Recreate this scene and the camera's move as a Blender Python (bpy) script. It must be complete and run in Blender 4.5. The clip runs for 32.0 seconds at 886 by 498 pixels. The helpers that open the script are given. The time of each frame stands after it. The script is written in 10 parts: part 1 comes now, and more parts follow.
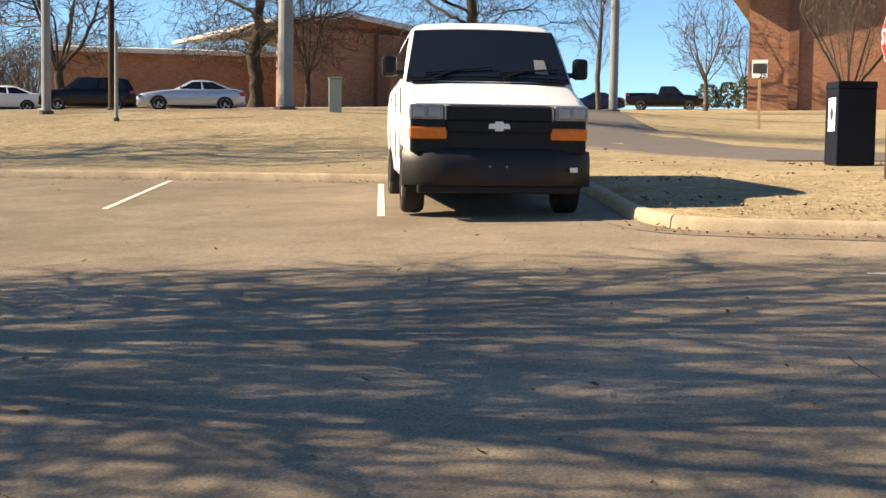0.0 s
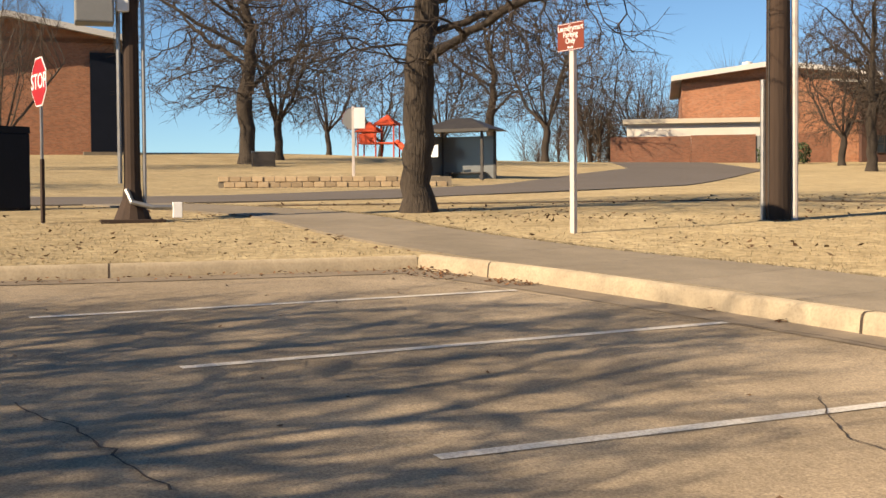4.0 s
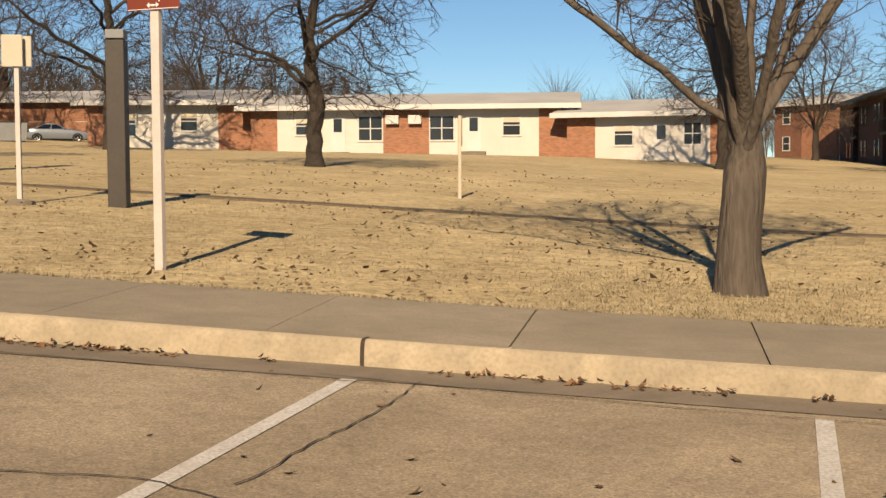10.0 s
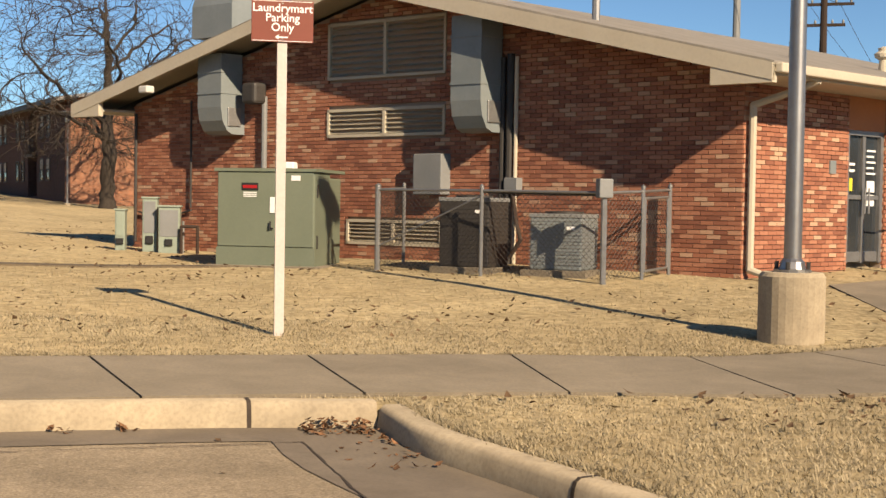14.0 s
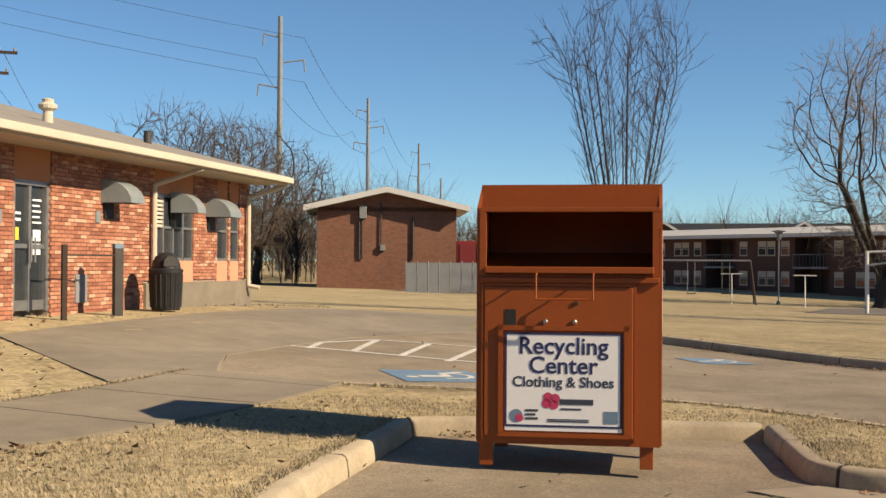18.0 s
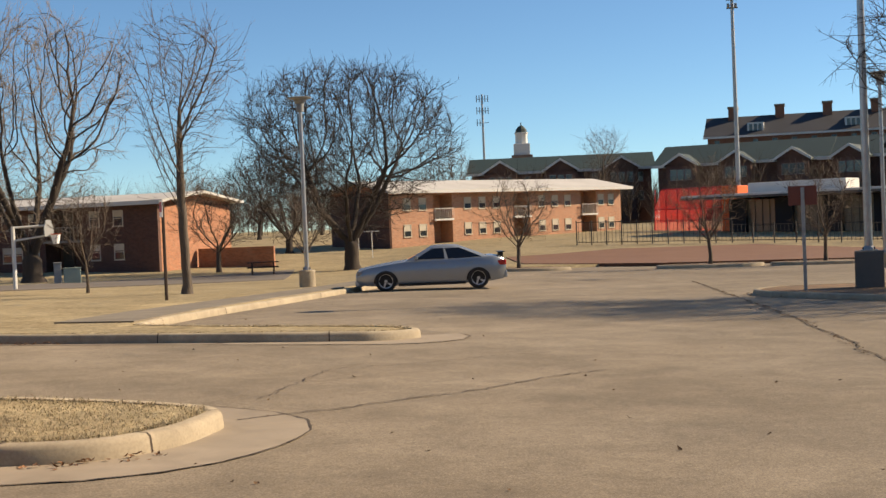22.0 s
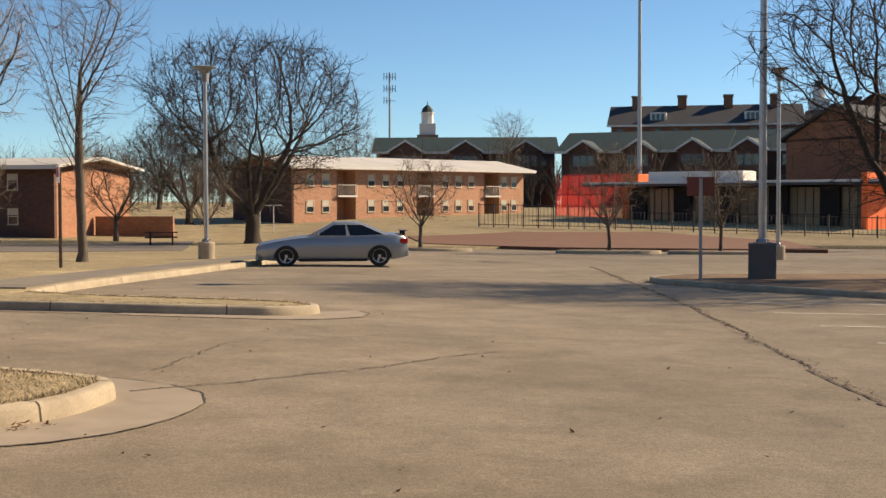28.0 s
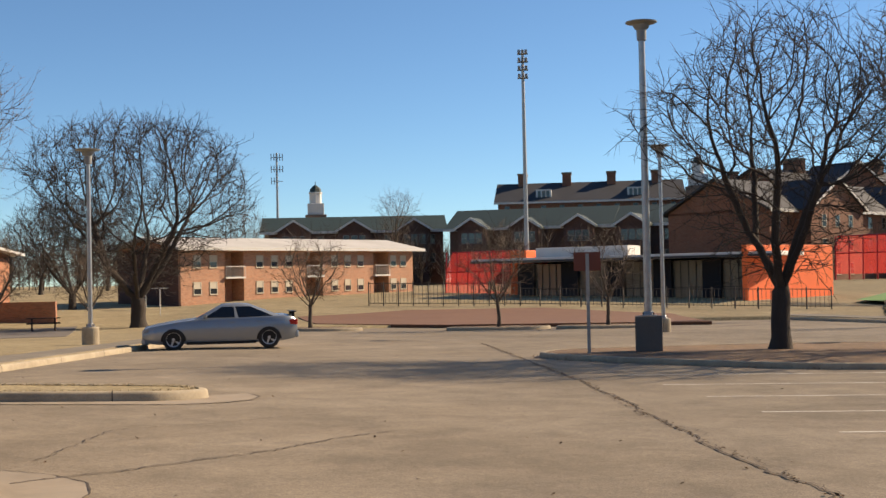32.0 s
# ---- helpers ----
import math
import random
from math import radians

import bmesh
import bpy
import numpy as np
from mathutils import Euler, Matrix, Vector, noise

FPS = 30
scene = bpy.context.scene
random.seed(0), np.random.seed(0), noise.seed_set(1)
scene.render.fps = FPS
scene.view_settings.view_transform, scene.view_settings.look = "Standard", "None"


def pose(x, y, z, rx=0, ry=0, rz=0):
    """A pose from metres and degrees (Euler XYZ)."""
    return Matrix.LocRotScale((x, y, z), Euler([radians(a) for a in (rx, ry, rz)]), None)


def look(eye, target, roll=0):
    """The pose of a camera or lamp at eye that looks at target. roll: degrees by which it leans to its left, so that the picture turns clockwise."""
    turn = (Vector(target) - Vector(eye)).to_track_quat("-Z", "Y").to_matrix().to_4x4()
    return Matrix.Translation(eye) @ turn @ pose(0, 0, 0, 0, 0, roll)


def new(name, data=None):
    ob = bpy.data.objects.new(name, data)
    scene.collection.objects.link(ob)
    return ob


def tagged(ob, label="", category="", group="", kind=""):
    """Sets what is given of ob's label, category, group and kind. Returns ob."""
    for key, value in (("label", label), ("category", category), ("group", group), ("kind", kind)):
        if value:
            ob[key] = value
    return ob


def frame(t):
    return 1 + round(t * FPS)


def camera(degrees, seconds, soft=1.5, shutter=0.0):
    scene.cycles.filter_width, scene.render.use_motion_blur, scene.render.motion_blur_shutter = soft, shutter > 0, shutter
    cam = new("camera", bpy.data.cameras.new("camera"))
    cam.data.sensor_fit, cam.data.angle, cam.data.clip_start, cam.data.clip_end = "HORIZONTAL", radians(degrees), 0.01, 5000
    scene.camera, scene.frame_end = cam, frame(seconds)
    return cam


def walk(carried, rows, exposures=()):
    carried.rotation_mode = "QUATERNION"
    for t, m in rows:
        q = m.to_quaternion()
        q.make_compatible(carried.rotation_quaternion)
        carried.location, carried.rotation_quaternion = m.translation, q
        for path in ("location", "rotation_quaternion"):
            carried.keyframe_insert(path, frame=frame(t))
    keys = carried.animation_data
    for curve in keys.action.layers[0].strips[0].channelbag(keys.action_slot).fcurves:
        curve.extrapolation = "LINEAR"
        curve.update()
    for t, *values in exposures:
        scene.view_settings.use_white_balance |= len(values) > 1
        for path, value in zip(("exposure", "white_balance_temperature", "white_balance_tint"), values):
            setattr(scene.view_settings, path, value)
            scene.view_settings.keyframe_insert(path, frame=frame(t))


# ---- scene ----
import collections

cam = camera(38.4, 32.0)
EYE = 1.5


def aim(yaw, pitch, roll, dx=0.0, dy=0.0, dz=0.0):
    """Pose of the hand-held camera: yaw clockwise from +y, pitch up, in degrees."""
    a, p = radians(yaw), radians(pitch)
    eye = Vector((dx, dy, EYE + dz))
    return look(eye, eye + Vector((math.sin(a) * math.cos(p), math.cos(a) * math.cos(p), math.sin(p))) * 10, roll)


TURNS = [
    (0, -109.79, -3.91, 0.77),
    (0.5, -102.68, -4.59, 1.81),
    (1, -96.77, -4.62, 1.89),
    (1.5, -93.39, -4.02, 1.68),
    (2, -91.73, -2.61, 0.79),
    (2.5, -89.23, -1.01, -0.04),
    (3, -84.82, -0.20, -0.49),
    (3.5, -78.87, -0.74, -0.45),
    (4, -73.21, -1.78, -0.38),
    (4.5, -69.01, -2.48, -0.54),
    (6.5, -57.23, -3.32, -1.41),
    (7, -53.08, -3.11, -1.25),
    (7.5, -48.88, -2.86, -1.33),
    (8, -45.08, -2.59, -1.42),
    (8.5, -40.50, -2.53, -1.41),
    (9, -34.67, -2.76, -1.07),
    (9.5, -28.97, -3.10, -0.77),
    (10, -24.78, -3.36, -0.26),
    (10.5, -22.56, -3.67, 0.19),
    (11, -21.92, -4.21, 0.49),
    (11.5, -20.72, -4.92, 0.38),
    (12, -16.16, -5.45, 0.39),
    (12.5, -8.47, -5.35, 0.94),
    (13, -0.00, -4.44, 1.21),
    (13.5, 7.62, -3.09, 1.53),
    (14, 13.88, -1.90, 0.93),
    (14.5, 18.71, -0.86, 0.69),
    (16.5, 34.86, 0.14, 0.29),
    (17, 39.19, -0.17, 0.32),
    (17.5, 44.64, -0.02, 0.37),
    (18, 50.11, 0.71, 0.34),
    (18.5, 54.89, 1.43, 0.19),
    (19, 59.39, 1.29, -0.15),
    (19.5, 63.91, 0.43, -0.49),
    (20, 68.04, 0.03, -0.77),
    (20.5, 71.88, 0.51, -1.17),
    (21, 75.60, 0.70, -1.14),
    (21.5, 80.41, -0.08, -1.44),
    (22, 87.18, -1.06, -2.35),
    (22.5, 95.91, -1.49, -2.46),
    (23, 102.60, -1.40, -2.39),
    (23.5, 106.79, -1.29, -2.08),
    (24, 110.90, -1.14, -1.62),
    (24.5, 114.91, -1.02, -1.21),
    (26.5, 115.80, -1.49, -0.25),
    (27, 109.16, -1.10, -0.31),
    (27.5, 99.54, -1.18, -0.23),
    (28, 91.58, -2.12, -0.14),
    (28.5, 88.75, -2.81, -0.13),
    (29, 89.72, -2.57, -0.19),
    (29.5, 91.89, -1.92, -0.28),
    (30, 94.30, -1.20, -0.43),
    (30.5, 96.38, -0.49, -0.75),
    (31, 98.06, 0.49, -1.20),
    (31.5, 98.62, 1.35, -1.43),
    (32, 96.58, 1.36, -1.22),
]
walk(cam, [(row[0], aim(*row[1:])) for row in TURNS],
     [(0, 1.45, 6900, 13), (2, 1.24, 7000, 14), (4, 0.92, 7100, 14), (7, 0.68, 7250, 13), (9, 0.42, 7300, 14), (13, 0.48, 7200, 14), (14.5, 0.7, 6950, 14), (17, 0.68, 6800, 12), (19, 0.85, 6750, 11), (22, 0.92, 7000, 13), (24, 0.92, 7050, 14), (28, 0.92, 7050, 14), (32, 0.92, 6950, 15)])

# ---- light ----
SUN_AZ, SUN_EL = 162.0, 31.0
world = bpy.data.worlds.new("world")
scene.world = world
world.use_nodes = True
wn = world.node_tree
sky = wn.nodes.new("ShaderNodeTexSky")
sky.sky_type, sky.sun_disc = "NISHITA", False
sky.sun_elevation, sky.sun_rotation = radians(SUN_EL), radians(SUN_AZ)
sky.altitude, sky.air_density, sky.dust_density, sky.ozone_density = 2600, 1.0, 0.0, 3.5
tint = wn.nodes.new("ShaderNodeMixRGB")
tint.blend_type, tint.inputs[0].default_value, tint.inputs[2].default_value = "MULTIPLY", 1.0, (0.78, 0.98, 1.03, 1)
wn.links.new(sky.outputs[0], tint.inputs[1])
wn.links.new(tint.outputs[0], wn.nodes["Background"].inputs[0])
wn.nodes["Background"].inputs[1].default_value = 0.07
sun_data = bpy.data.lights.new("sun", "SUN")
sun_data.energy, sun_data.angle, sun_data.color = 5.0, radians(0.55), (1.0, 0.83, 0.6)
sun = new("sun", sun_data)
s_az, s_el = radians(SUN_AZ), radians(SUN_EL)
sun.matrix_world = look((math.sin(s_az) * math.cos(s_el) * 80, math.cos(s_az) * math.cos(s_el) * 80, math.sin(s_el) * 80), (0, 0, 0))
scene.view_settings.exposure = 0.0


# ---- terrain ----
def sp(u, k=1.0):
    return np.logaddexp(0, np.asarray(u, float) / k) * k


def sg(u):
    return 1 / (1 + np.exp(-np.clip(np.asarray(u, float), -40, 40)))


def gz(x, y):
    """Height of the paved ground: uphill towards -x, gently downhill towards +x, a low bank round the laundry."""
    z = 0.06 * sp(-x, 1.5) - (0.010 + 0.018 * sg((1 - y) / 2)) * (sp(x, 1.5) - sp(x - 14, 2))
    z = z - (0.011 + 0.010 * sg((y - 5) / 2)) * (sp(x - 14, 2) - sp(x - 75, 4)) - 0.05
    z = z - 0.03 * sp(-x - 22, 2) + (0.023 + 0.027 * sg((25 - y) / 6)) * sp(-x - 46, 3) - 0.05 * sp(-x - 90, 4)
    z = z + 0.015 * sp(y, 2) - 0.006 * sp(-y, 2) - 0.006
    z = z + 1.5 * sg((-x - 31) / 2.5) * sg((-10 - y) / 3) * sg((x + 66) / 5)
    z = z + 0.03 * (sp(x - 82, 4) - sp(x - 140, 6))
    z = z + 0.06 * (sp(y - 9.5, 1.5) - 1.7 * sp(y - 20, 2) + 0.7 * sp(y - 36, 3)) * sg((24 - x) / 4) * sg((x - 5) / 2.5)
    z = z - 0.02 * sp(-x - 150, 10) - 0.015 * sp(y - 110, 10)
    return float(z) if np.ndim(z) == 0 else z


LAWN = 0.15


def lz(x, y):
    return gz(x, y) + LAWN


# ---- materials ----
def mat(name, c1, c2=None, scale=8.0, rough=0.8, bump=0.0, metal=0.0, fine=60.0, c3=None, spec=0.4, amount=0.5, coord="Object", dist=0.02, stretch=1.0):
    m = bpy.data.materials.new(name)
    m.use_nodes = True
    nt = m.node_tree
    bsdf = nt.nodes["Principled BSDF"]
    bsdf.inputs["Roughness"].default_value = rough
    bsdf.inputs["Metallic"].default_value = metal
    bsdf.inputs["Specular IOR Level"].default_value = spec
    c2 = c2 or tuple(v * 0.82 for v in c1)
    tc = nt.nodes.new("ShaderNodeTexCoord")
    big = nt.nodes.new("ShaderNodeTexNoise")
    big.inputs["Scale"].default_value, big.inputs["Detail"].default_value = scale, 5
    big.inputs["Roughness"].default_value = 0.65
    small = nt.nodes.new("ShaderNodeTexNoise")
    small.inputs["Scale"].default_value, small.inputs["Detail"].default_value = fine, 3
    mp = nt.nodes.new("ShaderNodeMapping")
    mp.inputs["Scale"].default_value = (1, 1, stretch)
    nt.links.new(tc.outputs[coord], mp.inputs["Vector"])
    for n in (big, small):
        nt.links.new(mp.outputs[0], n.inputs["Vector"])
    r1 = nt.nodes.new("ShaderNodeValToRGB")
    r1.color_ramp.elements[0].position, r1.color_ramp.elements[1].position = 0.35, 0.65
    r1.color_ramp.elements[0].color, r1.color_ramp.elements[1].color = (*c1, 1), (*c2, 1)
    nt.links.new(big.outputs[0], r1.inputs[0])
    mix = nt.nodes.new("ShaderNodeMixRGB")
    mix.blend_type = "MIX"
    c3 = c3 or tuple(v * 0.7 for v in c1)
    mix.inputs[2].default_value = (*c3, 1)
    r2 = nt.nodes.new("ShaderNodeMapRange")
    r2.inputs["From Min"].default_value, r2.inputs["From Max"].default_value = 0.42, 0.72
    r2.inputs["To Max"].default_value = amount
    nt.links.new(small.outputs[0], r2.inputs[0])
    nt.links.new(r2.outputs[0], mix.inputs[0])
    nt.links.new(r1.outputs[0], mix.inputs[1])
    nt.links.new(mix.outputs[0], bsdf.inputs["Base Color"])
    if bump:
        b = nt.nodes.new("ShaderNodeBump")
        b.inputs["Strength"].default_value, b.inputs["Distance"].default_value = bump, dist
        nt.links.new(small.outputs[0], b.inputs["Height"])
        nt.links.new(b.outputs[0], bsdf.inputs["Normal"])
    return m


def per_object(m, low=0.75, high=1.2):
    """Vary a material's brightness from object to object and from piece to piece."""
    nt = m.node_tree
    bsdf = nt.nodes["Principled BSDF"]
    src = bsdf.inputs["Base Color"].links[0].from_socket
    info, geo = nt.nodes.new("ShaderNodeObjectInfo"), nt.nodes.new("ShaderNodeNewGeometry")
    add = nt.nodes.new("ShaderNodeMath")
    add.operation = "ADD"
    nt.links.new(info.outputs["Random"], add.inputs[0])
    nt.links.new(geo.outputs["Random Per Island"], add.inputs[1])
    fr = nt.nodes.new("ShaderNodeMath")
    fr.operation = "FRACT"
    nt.links.new(add.outputs[0], fr.inputs[0])
    rng = nt.nodes.new("ShaderNodeMapRange")
    rng.inputs["To Min"].default_value, rng.inputs["To Max"].default_value = low, high
    nt.links.new(fr.outputs[0], rng.inputs[0])
    mul = nt.nodes.new("ShaderNodeVectorMath")
    mul.operation = "SCALE"
    nt.links.new(src, mul.inputs[0])
    nt.links.new(rng.outputs[0], mul.inputs["Scale"])
    nt.links.new(mul.outputs[0], bsdf.inputs["Base Color"])
    return m


def weather(m, *rows):
    """Multiply a material's colour by patches of several sizes: scale, darkest, lightest."""
    nt = m.node_tree
    bsdf = nt.nodes["Principled BSDF"]
    src = bsdf.inputs["Base Color"].links[0].from_socket
    tc = nt.nodes.new("ShaderNodeTexCoord")
    for scale, low, high in rows:
        n = nt.nodes.new("ShaderNodeTexNoise")
        n.inputs["Scale"].default_value, n.inputs["Detail"].default_value, n.inputs["Roughness"].default_value = scale, 4, 0.6
        n.inputs["Distortion"].default_value = 0.6
        nt.links.new(tc.outputs["Object"], n.inputs["Vector"])
        r = nt.nodes.new("ShaderNodeMapRange")
        r.inputs["From Min"].default_value, r.inputs["From Max"].default_value = 0.3, 0.7
        r.inputs["To Min"].default_value, r.inputs["To Max"].default_value = low, high
        nt.links.new(n.outputs[0], r.inputs[0])
        mul = nt.nodes.new("ShaderNodeVectorMath")
        mul.operation = "SCALE"
        nt.links.new(src, mul.inputs[0])
        nt.links.new(r.outputs[0], mul.inputs["Scale"])
        src = mul.outputs[0]
    nt.links.new(src, bsdf.inputs["Base Color"])
    return m


def brick_mat(name, c1, c2, mortar, length=0.21, course=0.072):
    """Brick facing for walls that stay far off; u runs along the wall, v upwards, by UV in metres."""
    m = mat(name, c1, c2, scale=0.35, rough=0.85, fine=9.0, amount=0.3)
    nt = m.node_tree
    bsdf = nt.nodes["Principled BSDF"]
    src = bsdf.inputs["Base Color"].links[0].from_socket
    uv = nt.nodes.new("ShaderNodeUVMap")
    bt = nt.nodes.new("ShaderNodeTexBrick")
    bt.inputs["Scale"].default_value = 1.0
    bt.inputs["Brick Width"].default_value, bt.inputs["Row Height"].default_value = length, course
    bt.inputs["Mortar Size"].default_value = 0.006
    bt.inputs["Color1"].default_value, bt.inputs["Color2"].default_value = (0.78, 0.78, 0.78, 1), (1.25, 1.2, 1.15, 1)
    bt.inputs["Mortar"].default_value = tuple(a / max(b, 0.01) for a, b in zip(mortar, c1)) + (1,)
    nt.links.new(uv.outputs[0], bt.inputs["Vector"])
    mul = nt.nodes.new("ShaderNodeMixRGB")
    mul.blend_type = "MULTIPLY"
    mul.inputs[0].default_value = 1
    nt.links.new(src, mul.inputs[1])
    nt.links.new(bt.outputs["Color"], mul.inputs[2])
    nt.links.new(mul.outputs[0], bsdf.inputs["Base Color"])
    return m


def glass_mat(name, tint=(0.03, 0.035, 0.04), rough=0.06):
    """Window glass with a dark room behind it: a glossy dark pane."""
    m = bpy.data.materials.new(name)
    m.use_nodes = True
    b = m.node_tree.nodes["Principled BSDF"]
    b.inputs["Base Color"].default_value = (*tint, 1)
    b.inputs["Roughness"].default_value = rough
    b.inputs["Specular IOR Level"].default_value = 0.6
    return m


M = {}
M["grass"] = weather(mat("dry_grass", (0.42, 0.345, 0.21), (0.35, 0.28, 0.165), scale=0.35, rough=0.95, bump=0.6, fine=14.0, c3=(0.19, 0.145, 0.075), amount=0.7, spec=0.1, dist=0.04), (5.0, 0.68, 1.16), (0.9, 0.83, 1.12), (0.12, 0.88, 1.1))
M["asphalt"] = weather(mat("asphalt", (0.305, 0.252, 0.182), (0.25, 0.203, 0.142), scale=0.22, rough=0.9, bump=0.3, fine=70.0, c3=(0.14, 0.108, 0.079), amount=0.7, spec=0.2, dist=0.008), (55.0, 0.7, 1.27), (14.0, 0.86, 1.12), (1.3, 0.82, 1.12), (0.35, 0.82, 1.14), (0.07, 0.88, 1.1))
M["road"] = mat("road_asphalt", (0.133, 0.117, 0.101), (0.156, 0.136, 0.117), scale=0.2, rough=0.9, bump=0.2, fine=50.0, spec=0.25)
M["concrete"] = weather(mat("sidewalk_concrete", (0.2, 0.168, 0.122), (0.235, 0.198, 0.145), scale=0.5, rough=0.9, bump=0.15, fine=45.0, c3=(0.135, 0.118, 0.095), amount=0.5, dist=0.006), (2.2, 0.85, 1.08), (0.4, 0.86, 1.1))
M["kerb"] = weather(mat("kerb_concrete", (0.46, 0.385, 0.27), (0.4, 0.33, 0.23), scale=1.1, rough=0.88, bump=0.2, fine=40.0, c3=(0.28, 0.23, 0.16), amount=0.5, dist=0.006), (3.0, 0.8, 1.08), (0.6, 0.84, 1.08))
for ground_mat, grain in (("grass", 0.5), ("asphalt", 0.42), ("concrete", 0.42), ("kerb", 0.42)):
    M[ground_mat].node_tree.nodes["Principled BSDF"].inputs["Diffuse Roughness"].default_value = grain
M["paint"] = mat("line_paint", (0.66, 0.64, 0.59), (0.54, 0.51, 0.46), scale=3.0, rough=0.8, bump=0.1, fine=50.0, c3=(0.33, 0.28, 0.22), amount=0.8)
M["bluepaint"] = mat("blue_paint", (0.0858, 0.195, 0.312), (0.156, 0.242, 0.328), scale=3.0, rough=0.8, fine=50.0, c3=(0.195, 0.195, 0.195), amount=0.7)
M["mulch"] = mat("red_mulch", (0.125, 0.0585, 0.0351), (0.156, 0.078, 0.0429), scale=0.5, rough=0.95, bump=0.6, fine=12.0)
M["bark"] = mat("bark", (0.125, 0.0975, 0.0702), (0.0858, 0.0663, 0.0484), scale=3.0, rough=0.95, bump=0.9, fine=30.0, c3=(0.039, 0.0296, 0.0234), amount=0.8, dist=0.03, stretch=0.16)
M["bark_dark"] = mat("dark_bark", (0.0585, 0.0452, 0.0351), (0.039, 0.0312, 0.025), scale=3.0, rough=0.95, bump=0.9, fine=30.0, amount=0.7, dist=0.03, stretch=0.16)
M["bark_grey"] = mat("grey_bark", (0.117, 0.0952, 0.0749), (0.0819, 0.0663, 0.0515), scale=4.0, rough=0.95, bump=0.9, fine=30.0, c3=(0.0624, 0.0484, 0.039), amount=0.8, dist=0.03, stretch=0.16)
M["bark_oak"] = mat("oak_bark", (0.0624, 0.0484, 0.0367), (0.0429, 0.0335, 0.0257), scale=3.0, rough=0.95, bump=1.0, fine=30.0, c3=(0.0273, 0.0218, 0.0172), amount=0.8, dist=0.04, stretch=0.16)
M["twig_oak"] = mat("oak_twigs", (0.0663, 0.0499, 0.0374), (0.0468, 0.0351, 0.0265), scale=2.0, rough=0.95)
M["twig"] = mat("twigs", (0.101, 0.0764, 0.0562), (0.0702, 0.0515, 0.039), scale=2.0, rough=0.95)
M["twig_dark"] = mat("dark_twigs", (0.0468, 0.0359, 0.0281), (0.0351, 0.0265, 0.0211), scale=2.0, rough=0.95)
M["twig_pale"] = mat("pale_twigs", (0.187, 0.152, 0.117), (0.148, 0.117, 0.0897), scale=2.0, rough=0.95)
M["brick"] = per_object(mat("red_brick", (0.242, 0.0819, 0.039), (0.195, 0.0624, 0.0312), scale=1.2, rough=0.85, bump=0.3, fine=45.0, c3=(0.296, 0.133, 0.0702), amount=0.5, dist=0.006), 0.55, 1.5)
nt_b = M["brick"].node_tree
fr_b = next(n for n in nt_b.nodes if n.type == "MATH" and n.operation == "FRACT")
ramp_b = nt_b.nodes.new("ShaderNodeValToRGB")
ramp_b.color_ramp.interpolation = "LINEAR"
while len(ramp_b.color_ramp.elements) < 6:
    ramp_b.color_ramp.elements.new(0.5)
for el_b, (at_b, col_b) in zip(ramp_b.color_ramp.elements, ((0.0, (0.2, 0.08, 0.052)), (0.25, (0.3, 0.118, 0.072)), (0.6, (0.385, 0.165, 0.1)), (0.86, (0.44, 0.21, 0.132)), (0.93, (0.55, 0.37, 0.25)), (1.0, (0.5, 0.31, 0.205)))):
    el_b.position, el_b.color = at_b, (*col_b, 1)
nt_b.links.new(fr_b.outputs[0], ramp_b.inputs[0])
mul_b = nt_b.nodes.new("ShaderNodeMixRGB")
mul_b.blend_type, mul_b.inputs[0].default_value = "MIX", 0.2
nt_b.links.new(ramp_b.outputs[0], mul_b.inputs[1])
nt_b.links.new(next(n for n in nt_b.nodes if n.type == "MIX_RGB" and n != mul_b).outputs[0], mul_b.inputs[2])
nt_b.links.new(mul_b.outputs[0], nt_b.nodes["Principled BSDF"].inputs["Base Color"])
M["mortar"] = mat("mortar", (0.33, 0.255, 0.2), (0.28, 0.215, 0.165), scale=2.0, rough=0.95, fine=60.0)
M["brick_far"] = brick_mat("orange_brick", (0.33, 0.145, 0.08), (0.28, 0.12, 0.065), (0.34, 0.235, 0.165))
M["brick_salmon"] = brick_mat("salmon_brick", (0.42, 0.215, 0.13), (0.37, 0.185, 0.11), (0.42, 0.31, 0.22))
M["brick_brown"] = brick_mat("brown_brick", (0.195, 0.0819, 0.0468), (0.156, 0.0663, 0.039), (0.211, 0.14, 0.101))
# dark brick of the halls, also the shade colour of walls out of the sun
M["brick_hall"] = brick_mat("hall_and_shade_brick", (0.1, 0.046, 0.034), (0.085, 0.04, 0.03), (0.12, 0.085, 0.07))
M["white_wall"] = mat("white_painted_wall", (0.593, 0.569, 0.515), (0.546, 0.515, 0.452), scale=0.6, rough=0.8, fine=20.0, amount=0.2)
M["cream"] = mat("cream_trim", (0.515, 0.468, 0.367), (0.468, 0.413, 0.32), scale=0.8, rough=0.7, fine=20.0, amount=0.25)
M["white"] = mat("white_trim", (0.585, 0.577, 0.546), (0.546, 0.53, 0.491), scale=0.8, rough=0.6, fine=20.0, amount=0.2)
M["roof_grey"] = mat("grey_roof", (0.45, 0.44, 0.42), (0.38, 0.37, 0.35), scale=0.4, rough=0.85, fine=14.0, amount=0.4)
M["shingle"] = mat("shingles", (0.29, 0.265, 0.23), (0.22, 0.2, 0.17), scale=1.6, rough=0.95, bump=0.6, fine=14.0)
